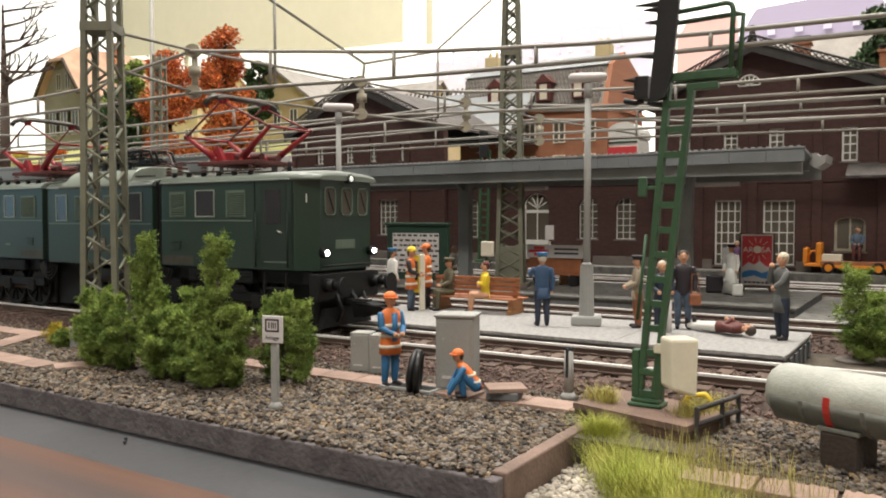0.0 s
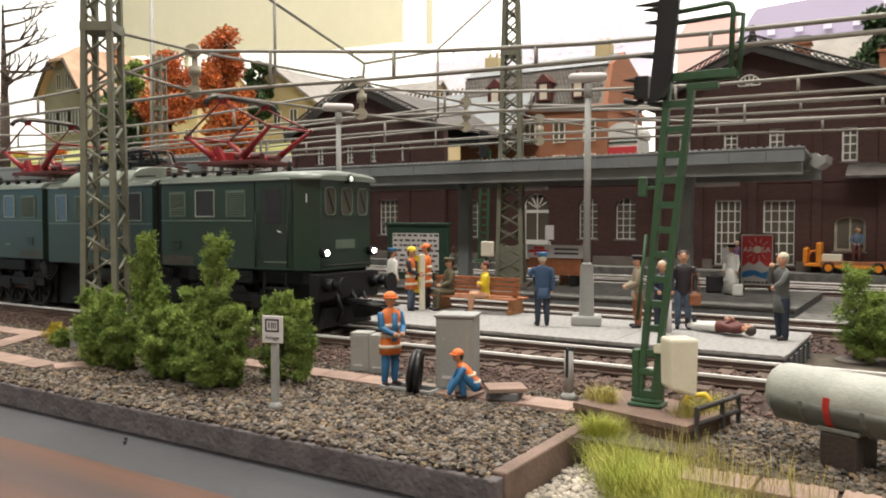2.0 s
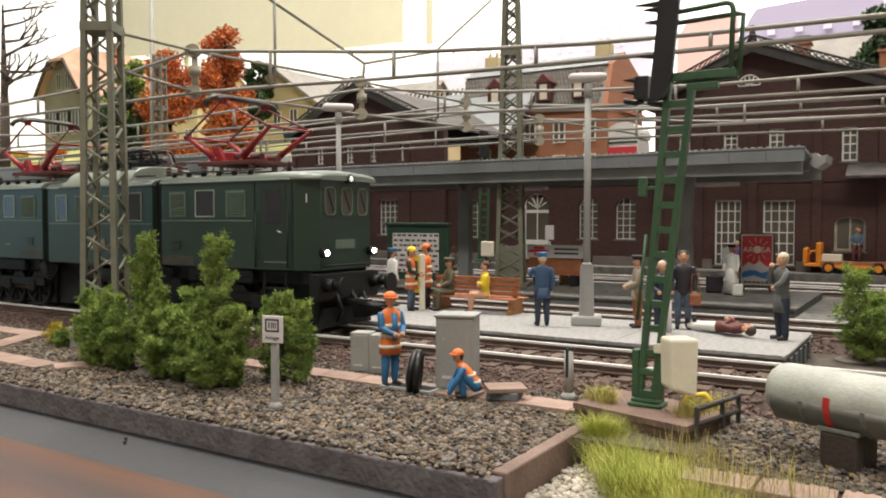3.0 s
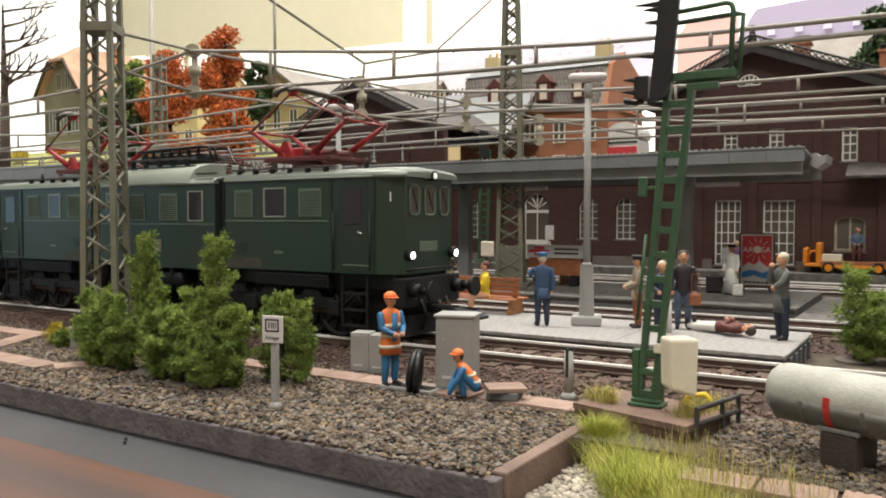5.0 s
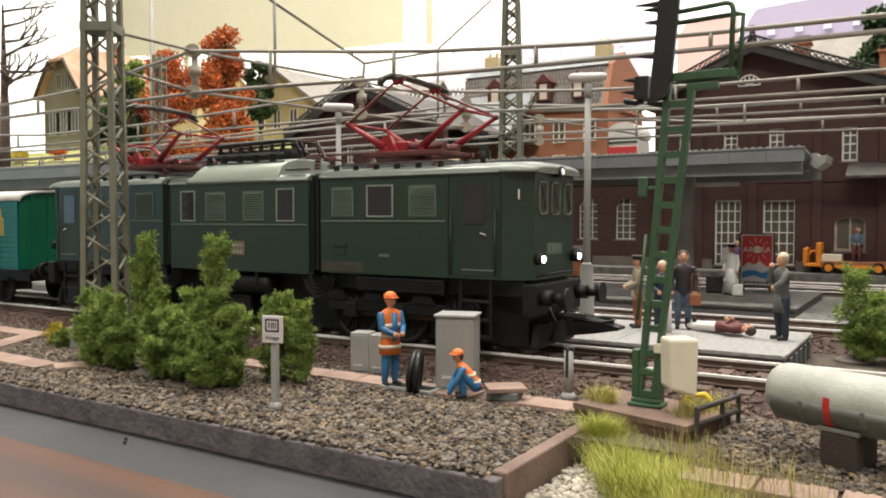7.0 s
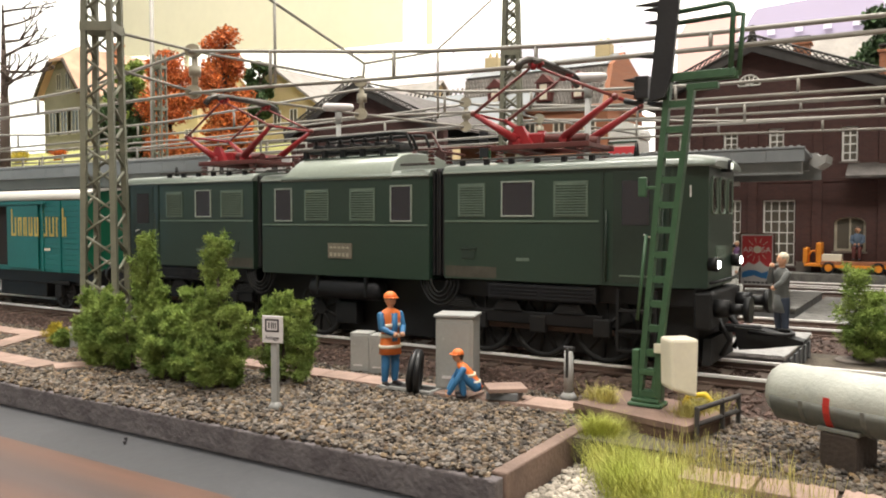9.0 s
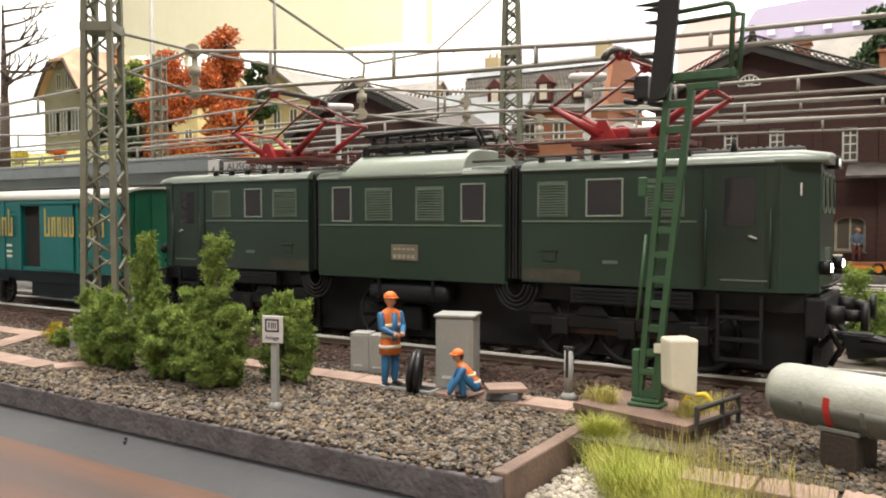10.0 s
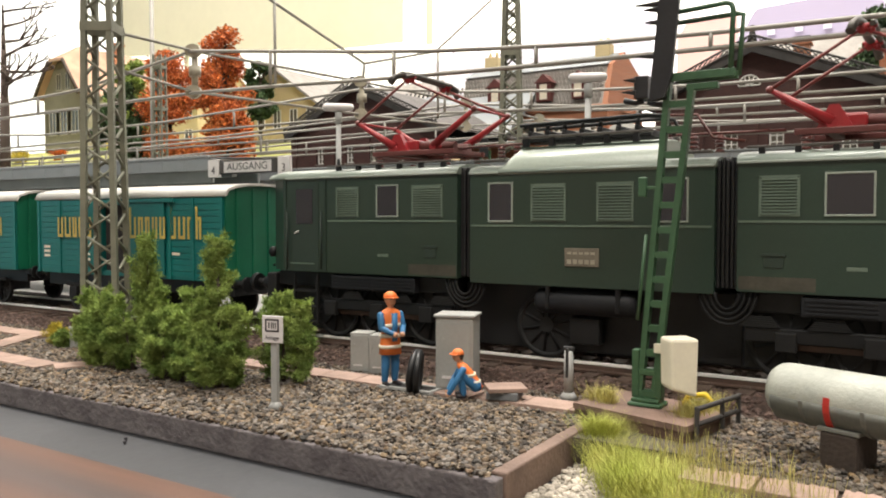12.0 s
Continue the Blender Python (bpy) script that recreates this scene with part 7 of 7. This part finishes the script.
def yellow_house():
    """A tall house with a half-hipped gable towards the tracks."""
    s = empty("yellow_house", 0, 0, 0, 0, "olive-yellow house with a half-hipped orange tile roof", "house", "houses behind the station")
    x0, x1, y0, y1, z0, ze, zh, zr = -1150, -1050, 700, 880, 92, 222, 266, 290
    xm = (x0 + x1) / 2
    q = (zh - ze) / (zr - ze)
    h0, h1 = x0 + (xm - x0) * q, x1 + (xm - x1) * q
    b = B(); bx(b, x0, x1, y0, y1, z0, ze)
    part("wall", b, "olivewall", s)
    b = B(); prism(b, [(x0, ze + 0.01), (x1, ze + 0.01), (h1, zh), (h0, zh)], 1, y0, y1)
    part("gable", b, "olivewall", s)
    for sx, xe, xh in ((-1, x0, h0), (1, x1, h1)):
        k = (zr - ze) / (xm - x0)
        e = (xe + sx * 6, ze - 6 * k)
        b = B()
        top, low = [(e[0], y0 - 12, e[1] + 3), (xh, y0 - 12, zh + 3), (xm, y0 + 24, zr + 3), (xm, y1, zr + 3), (e[0], y1, e[1] + 3)], -4
        rings(b, [top, [(x, y, zz + low) for x, y, zz in top]], smooth=False)
        part("roof_slope", b, "orangeroof", s)
        b = B(); rod(b, (e[0], y0 - 13, e[1]), (xh, y0 - 13, zh), 2.6, n=4)
        part("barge_board", b, "bark", s)
    b = B(); rings(b, [[(h0, y0 - 12, zh + 3), (h1, y0 - 12, zh + 3), (xm, y0 + 24, zr + 3)], [(h0, y0 - 12, zh - 1), (h1, y0 - 12, zh - 1), (xm, y0 + 24, zr - 1)]], smooth=False)
    part("half_hip", b, "orangeroof", s)
    b = B(); bx(b, xm + 10, xm + 24, 770, 784, 272, 300); bx(b, xm + 8, xm + 26, 768, 786, 300, 304)
    part("chimney", b, "orangebrick", s)
    for x, za, w, h in ((xm - 11, 226, 10, 22), (xm + 11, 226, 10, 22), (x0 + 22, 160, 15, 34), (xm, 160, 15, 34), (x1 - 22, 160, 15, 34), (x0 + 22, 106, 15, 30), (x1 - 22, 106, 15, 30)):
        b = B()
        for q0, q1, q2, q3 in ((-w / 2 - 1.5, -w / 2, 0, h), (w / 2, w / 2 + 1.5, 0, h), (-w / 2, w / 2, h, h + 1.5), (-w / 2 - 3, w / 2 + 3, -2, 0), (-0.6, 0.6, 0, h)):
            bx(b, x + q0, x + q1, y0 - 1.4, y0 + 0.1, za + q2, za + q3)
        wn = part("window", b, "insul", s)
        b = B(); bx(b, x - w / 2, x + w / 2, y0 - 0.5, y0 - 0.1, za, za + h)
        part("pane", b, "glass", wn)
        if h > 25:
            for sx in (-1, 1):
                b = B(); bx(b, *sorted((x + sx * (w / 2 + 2), x + sx * (w / 2 + 9))), y0 - 1.2, y0 - 0.1, za, za + h)
                part("shutter", b, "olive", wn)


yellow_house()
house("plaster_house", -900, -800, 690, 800, 92, 185, 235, "yellowwall", "orangeroof", "yellow plaster house with an orange roof", 3, 3)
house("tall_house", -632, -520, 600, 700, 60, 150, 186, "yellowwall", "mansard", "yellow plaster house with tall white windows", 5, 3, "y", "white")
house("low_house", -520, -430, 640, 720, 60, 140, 172, "yellowwall", "mansard", "yellow plaster house behind the station", 4, 3, "x", "white")


def mansard_house():
    s = empty("mansard_house", 0, 0, 0, 0, "orange brick town house with a grey slate mansard roof", "house")
    x0, x1, y0, y1 = -334, -208, 560, 640
    b = B(); bx(b, x0, x1, y0, y1, 60, 116)
    part("wall", b, "orangebrick", s)
    b = B(); bx(b, x0 - 2, x1 + 2, y0 - 3, y1 + 2, 116.02, 119, bevel=0.4)
    part("cornice", b, "orangebrick", s)
    b = B(); prism(b, [(y0 - 1, 119.02), (y0 + 10, 150), (y1 - 10, 150), (y1, 119.02)], 0, x0, x1 - 4)
    part("mansard", b, "mansard", s)
    b = B(); prism(b, [(y0 + 8, 150.05), (y0 + 36, 163), (y1 - 8, 150.05)], 0, x0 - 1, x1 - 3)
    part("top_roof", b, "canopy", s)
    b = B(); prism(b, [(y0 - 1, 119.02), (y0 + 10, 150), (y0 + 36, 163), (y1 - 10, 150), (y1, 119.02)], 0, x1 - 3.9, x1)
    part("end_gable", b, "orangebrick", s)
    # slate courses
    for j in range(7):
        z = 121 + 4 * j
        y = y0 - 1 + 11 * (z - 119) / 31
        b = B()
        n = 42
        for k in range(n):
            a = x0 + 1 + (x1 - x0 - 6) * (k + 0.5 * (j % 2)) / n
            prism(b, [(a, z + 3.6), (a - 1.3, z + 1.4), (a, z - 1.2), (a + 1.3, z + 1.4)], 1, y - 0.55, y + 0.2)
        tagged(part("slate_course", b, "mansard", s), kind="stuff")
    for x, w in ((-300, 6.5), (-258, 6.0), (-230, 5.0)):
        b = B(); bx(b, x - w, x + w, y0 - 4, y0 + 10, 124, 138, bevel=0.3)
        prism(b, [(x - w - 1.5, 138), (x + w + 1.5, 138), (x, 145)], 1, y0 - 5, y0 + 10)
        d = part("dormer", b, "maroon", s)
        b = B(); bx(b, x - 3, x + 3, y0 - 4.4, y0 - 4.1, 125.5, 137)
        part("pane", b, "hiband", d)
    for x in (-322, -224):
        b = B(); bx(b, x - 6, x + 6, y0 + 30, y0 + 40, 158, 170, bevel=0.3)
        for q in (-3, 3):
            rod(b, (x + q, y0 + 35, 170), (x + q, y0 + 35, 175), 1.4, n=8)
        part("chimney", b, "yellowwall", s)
    for k in range(5):
        for z in (66, 92):
            x = x0 + 14 + 24.5 * k
            b = B()
            for q in ((x - 5, x - 4, z, z + 17), (x + 4, x + 5, z, z + 17), (x - 4, x + 4, z + 16, z + 17), (x - 4, x + 4, z, z + 1), (x - 0.5, x + 0.5, z, z + 17)):
                bx(b, q[0], q[1], y0 - 0.8, y0 + 0.1, q[2], q[3])
            w = part("window", b, "hiband", s)
            b = B(); bx(b, x - 4, x + 4, y0 - 0.3, y0 - 0.05, z + 1, z + 16)
            part("pane", b, "glass", w)


mansard_house()
house("slate_house", -150, 40, 640, 730, 60, 136, 176, "stonebase", "mansard", "stone house with a grey slate roof behind the station", 6, 3)
b = B(); bx(b, -209, -185, 562, 588, 60, 93, bevel=2); prism(b, [(-209 + 12 - 12.4 * math.cos(k * math.pi / 10), 97 + 8 * math.sin(k * math.pi / 10)) for k in range(11)] + [(-184.6, 93.1), (-209.4, 93.1)], 1, 561.6, 588.4)
tagged(part("kiosk", b, ["white"]), "white rounded kiosk behind the station", "kiosk")
for z0, z1, m in ((77, 87, "postered"), (89.5, 91, "boardgreen")):
    b = B(); bx(b, -208, -186, 560.6, 561.2, z0, z1, bevel=0.2)
    part("kiosk_band", b, m, bpy.data.objects["kiosk"])


def branchy(b, p, d, length, r, depth, rng):
    q = p + d * length
    rod(b, p, q, r, r * 0.68, n=5)
    if depth:
        for _ in range(3 if depth > 2 else 2):
            nd = (d + Vector((rng.uniform(-0.8, 0.8), rng.uniform(-0.8, 0.8), rng.uniform(-0.1, 0.55)))).normalized()
            branchy(b, q, nd, length * rng.uniform(0.6, 0.85), r * 0.64, depth - 1, rng)


def tree(x, y, z, h, r, material, label, n=5000, seed=1, size=5.0, low=0.25, spread=0.38):
    s = empty("tree", x, y, z, 0, label, "tree", "trees behind the station")
    rng = np.random.RandomState(seed)
    b = B(); rod(b, (0, 0, -3), (0, 0, h * 0.85), h * 0.03, h * 0.008, n=7)
    cs = []
    for k in range(34):
        zz = h * (low + (0.98 - low) * rng.rand())
        f = (zz / h - low) / (1 - low)
        rad = r * (0.35 + 0.9 * math.sin(math.pi * min(1, f * 0.8 + 0.18))) * (0.35 + 0.6 * rng.rand())
        a = rng.rand() * 6.283
        c = np.array([math.cos(a) * rad, math.sin(a) * rad, zz])
        rod(b, (0, 0, zz * 0.8), tuple(c), h * 0.010, h * 0.003, n=4)
        d = rng.randn(n // 30, 3)
        d /= np.linalg.norm(d, axis=1)[:, None]
        cs.append(c + d * r * spread * np.array([1, 1, 0.75]) * rng.rand(n // 30, 1) ** 0.45)
    part("trunk", b, "bark", s)
    tagged(leaves("crown", material, np.concatenate(cs), size, s, seed=seed), kind="stuff")
    return s


tree(-594, 480, 55, 128, 20, "leafred", "rust-orange autumn model tree", 20000, 21, 2.2, 0.12, 0.72)
tree(-500, 462, 55, 72, 15, "leafred", "low rust-orange autumn model tree", 9000, 27, 2.2, 0.1, 0.72)
tree(-513, 468, 55, 142, 16, "leafred", "slender rust-orange autumn model tree", 18000, 22, 2.2, 0.12, 0.72)
tree(-622, 452, 75, 78, 18, "leafdark", "dark green model tree between the houses", 10000, 23, 3.0, 0.1)
tree(-700, 520, 90, 104, 18, "leaf", "fresh green model tree behind the mast", 10000, 24, 3.0, 0.2)
tree(-560, 560, 110, 76, 13, "leafdark", "green model tree behind the station", 7000, 25, 3.0, 0.3)
tree(-30, 600, 86, 84, 24, "leafdark", "green model tree beside the station roof", 9000, 26, 3.2, 0.2)
t = empty("bare_tree", -694, 385, 55, 0, "bare dark leafless model tree", "tree")
b = B()
rb = random.Random(7)
rod(b, (0, 0, 0), (2, 0, 80), 5, 4, n=8)
for k in range(2, 9):
    z = 55 + 13 * k
    rod(b, (2, 0, z - 12), (2, 0, z + 6), 4.4 - 0.4 * k, 4.0 - 0.4 * k, n=7)
    branchy(b, Vector((2, 0, z)), Vector((rb.uniform(-0.3, 1), rb.uniform(-0.2, 1), rb.uniform(-0.1, 0.5))).normalized(), 18, 2.2 - 0.12 * k, 3, rb)
part("trunk", b, "bark", t)
for k in range(7):
    bush(-960 + 62 * k, 552 + 12 * (k % 3), 14, 12, 900, "hedge", ("flower", "leafred", "leaf")[k % 3], "small coloured model shrub on the terrace", z=102, size=2.2, seed=40 + k)

# ---------------------------------------------------------------- things by the station


def poster_stand():
    s = empty("poster_stand", -60.6, 330, P, 0, "travel poster stand with red poster, white mountains and blue water", "poster stand")
    b = B()
    for q in ((-6.6, -6.0, 2.6, 23.0), (6.0, 6.6, 2.6, 23.0), (-6.6, 6.6, 22.6, 23.2), (-6.6, 6.6, 2.0, 2.6)):
        bx(b, q[0], q[1], -0.5, 0.5, q[2], q[3], bevel=0.1)
    for x in (-5, 5):
        bx(b, x - 0.5, x + 0.5, -0.5, 0.5, 0, 2.2)
    part("poster_board", b, "brownbase", s)
    b = B(); bx(b, -6, 6, -0.3, 0.3, 2.6, 22.6)
    p = part("poster", b, "signwhite", s)
    b = B(); bx(b, -5.5, 5.5, -0.42, -0.31, 9.5, 22.0)
    part("red_field", b, "postered", p)
    b = B(); prism(b, [(-5.5, 9.4), (-3, 11.6), (-1, 10.6), (1.2, 12.2), (3, 10.4), (5.5, 9.4), (5.5, 8.4), (-5.5, 8.4)], 1, -0.5, -0.43)
    part("mountains", b, "signwhite", p)
    b = B(); prism(b, [(-5.5, 7.4), (-2, 9.0), (2, 7.4), (5.5, 8.8), (5.5, 5.0), (2, 5.4), (-1, 6.4), (-5.5, 5.2)], 1, -0.5, -0.43)
    part("lake", b, "posterblue", p)
    b = B(); prism(b, [(0.2 + 1.5 * math.cos(k * math.pi / 9), 16.6 + 1.5 * math.sin(k * math.pi / 9)) for k in range(18)], 1, -0.5, -0.43)
    for k in range(12):
        a = k * math.pi / 6 + 0.2
        if abs(math.sin(a)) > 0.4:
            rod(b, (0.2 + 2.6 * math.cos(a), -0.44, 16.6 + 2.6 * math.sin(a)), (0.2 + 5 * math.cos(a), -0.44, 16.6 + 4.8 * math.sin(a)), 0.12, n=4)
    part("sun_rays", b, "hiband", p)
    words("lettering", "AROSA", 3.1, 0, -0.55, 16.4, 90, 0, "white", p, 1.05)
    b = B()
    for k in range(6):
        bx(b, -4.8 + 1.6 * k, -3.6 + 1.6 * k, -0.4, -0.31, 3.2, 4.0)
    part("caption_bars", b, "ink", p)


poster_stand()


def timetable_board():
    s = empty("timetable_board", -176, 262, 0, 0, "dark green timetable board with white columns", "notice board")
    b = B(); bx(b, -14.5, 14.5, -1, 1, 10, 31.6, bevel=0.3); bx(b, -15.2, 15.2, -1.8, 1.8, 31.6, 32.8, bevel=0.3)
    for x in (-13.5, 13.5):
        bx(b, x - 0.9, x + 0.9, -0.9, 0.9, 0.2, 10)
    part("board", b, "boardgreen", s)
    b = B()
    bx(b, -11.5, 10.5, -1.2, -1.02, 13.0, 28.6)
    part("paper", b, "signwhite", s)
    b = B()
    rng = random.Random(3)
    for k in range(8):
        x = -11
        while x < 9:
            w = rng.uniform(0.8, 2.4)
            bx(b, x, x + w, -1.28, -1.19, 13.3 + 2.0 * k, 14.1 + 2.0 * k)
            x += w + rng.uniform(0.5, 1.4)
    tagged(part("print_bars", b, "greypaint", s), kind="stuff")


timetable_board()


def electric_cart():
    s = empty("electric_cart", -36, 414, 8.6, 0, "orange electric luggage cart with a flat wooden deck", "cart")
    b = B(); bx(b, -11, 22, -5, 5, 4.0, 5.8, bevel=0.3)
    part("deck", b, "rust", s)
    b = B(); bx(b, -18, -11, -5, 5, 3.2, 4.6, bevel=0.4); bx(b, -18.6, -16.6, -5, 5, 4.6, 12, bevel=0.5); bx(b, -13, -10.6, -5, 5, 4.6, 14.5, bevel=0.5); tube(b, [(-16.4, -3, 8), (-15, -3, 10.5), (-12, -3, 10.5)], 0.5, n=6)
    part("cab", b, "cartorange", s)
    b = B(); bx(b, -11, 22, -5.3, -5.0, 2.8, 4.2, bevel=0.1)
    part("side_panel", b, "cartorange", s)
    for x in (-7.5, 13):
        for y in (-4.4, 4.4):
            b = B(); rod(b, (x, y - 0.9, 2.8), (x, y + 0.9, 2.8), 2.8, n=16)
            w = part("wheel", b, "rubber", s)
            b = B(); rod(b, (x, y - 1.1, 2.8), (x, y + 1.1, 2.8), 1.7, n=14)
            part("rim", b, "cartorange", w)
    b = B(); bx(b, -4.5, 4.5, -3, 3, 0, 3.2, bevel=0.3)
    tagged(part("white_crate", b, "cream", at=(-42.5, 413, 14.45)), "white crate on the luggage cart", "crate")


electric_cart()


def luggage_cart():
    s = empty("platform_trolley", -139, 316, P, 0, "brown wooden platform trolley with a white sign board", "trolley")
    b = B(); bx(b, -12, 12, -4, 4, 4.6, 5.8, bevel=0.3); bx(b, -12, 12, -4.2, -3.6, 5.8, 12.4, bevel=0.2)
    part("body", b, "bench", s)
    for x in (-8, 8):
        for y in (-3.2, 3.2):
            b = B(); rod(b, (x, y - 0.5, 2.4), (x, y + 0.5, 2.4), 2.4, n=14)
            part("wheel", b, "rubber", s)
    b = B(); bx(b, -13, 13, -4.8, -4.3, 12.0, 17.6, bevel=0.15)
    p = part("sign_board", b, "signwhite", s)
    b = B()
    for q in ((-9.5, -4.5, 15.6, 16.8), (-12, -2.5, 14.2, 15.4), (-9.5, -4.5, 12.8, 14.0)):
        bx(b, q[0], q[1], -4.95, -4.79, q[2], q[3])
    part("red_bars", b, "postered", p)
    b = B(); bx(b, 0, 11, -4.95, -4.79, 15.4, 16.2); bx(b, 0, 11, -4.95, -4.79, 13.6, 14.4)
    part("text_bars", b, "greypaint", p)


luggage_cart()


def far_signal():
    s = empty("light_signal", -229.6, 411, 8.6, 0, "green lattice light signal with cream box before the station", "signal")
    for x0, x1 in ((-2.6, -1.2), (2.6, 4.6)):
        b = B(); prism(b, [(x0 - 0.7, 0), (x0 + 0.7, 0), (x1 + 0.7, 66), (x1 - 0.7, 66)], 1, -0.6, 0.6)
        part("stile", b, "sigreen", s)
    for k in range(13):
        f = (3 + 4.6 * k) / 66
        b = B(); bx(b, -2.6 + 1.4 * f + 0.71, 2.6 + 2.0 * f - 0.71, -0.4, 0.4, 3 + 4.6 * k, 4.3 + 4.6 * k)
        part("batten", b, "sigreen", s)
    b = B(); bx(b, -4.5, 4.5, -2.4, 2.4, 0, 1.6, bevel=0.4)
    part("foot", b, "sigreen", s)
    b = B(); bx(b, -1.6, 4.2, -1.8, -0.7, 62, 78, bevel=0.3)
    for z in (65, 69, 73):
        rod(b, (-1.6, -1.2, z), (-4.6, -1.2, z - 0.4), 0.6, 0.15, n=5)
    part("head", b, "sigblack", s)
    b = B(); bx(b, 0.2, 8.2, -3.4, -0.7, 3.6, 12.4, bevel=0.6)
    part("control_box", b, "cream", s)


far_signal()
b = B(); bx(b, -8, 8, -1.2, 1.2, 4.5, 5.6, bevel=0.2); bx(b, -8, 8, 1.0, 1.8, 5.6, 11, bevel=0.2)
for x in (-6.5, 6.5):
    bx(b, x - 0.7, x + 0.7, -1.2, 1.4, 0, 4.6)
tagged(part("stone_seat", b, "concrete", at=(-86, 417.4, 8.6)), "pale seat bench before the station wall", "bench")
b = B(); bx(b, -2.6, 2.6, -0.3, 0.3, 14, 22, bevel=0.1); rod(b, (0, 0.4, 0), (0, 0.4, 13), 0.5, n=6)
tagged(part("info_sign", b, "signwhite", at=(-187, 412, 8.6)), "small white information sign on a post", "sign")


def motions():
    """The train rolls along the near track and its wheels turn with it."""
    ts = [0.0, 3.2, 3.35, 3.5] + [round(3.6 + 0.2 * k, 2) for k in range(43)]
    kt, kx = zip(*LOCO_X)
    place = [(t, float(np.interp(t, kt, kx))) for t in ts]
    walk(locomotive_ob, [(t, pose(x * MM, TRACK_Y * MM, 0)) for t, x in place])
    for off, ob in VANS:
        walk(ob, [(t, pose((x + off) * MM, TRACK_Y * MM, 0)) for t, x in place])
    for w, x, y, z, r in WHEELS:
        walk(w, [(t, pose(x * MM, y * MM, z * MM, 0, math.degrees((q - LOCO_X[0][1]) / r), 0)) for t, q in place])


motions()
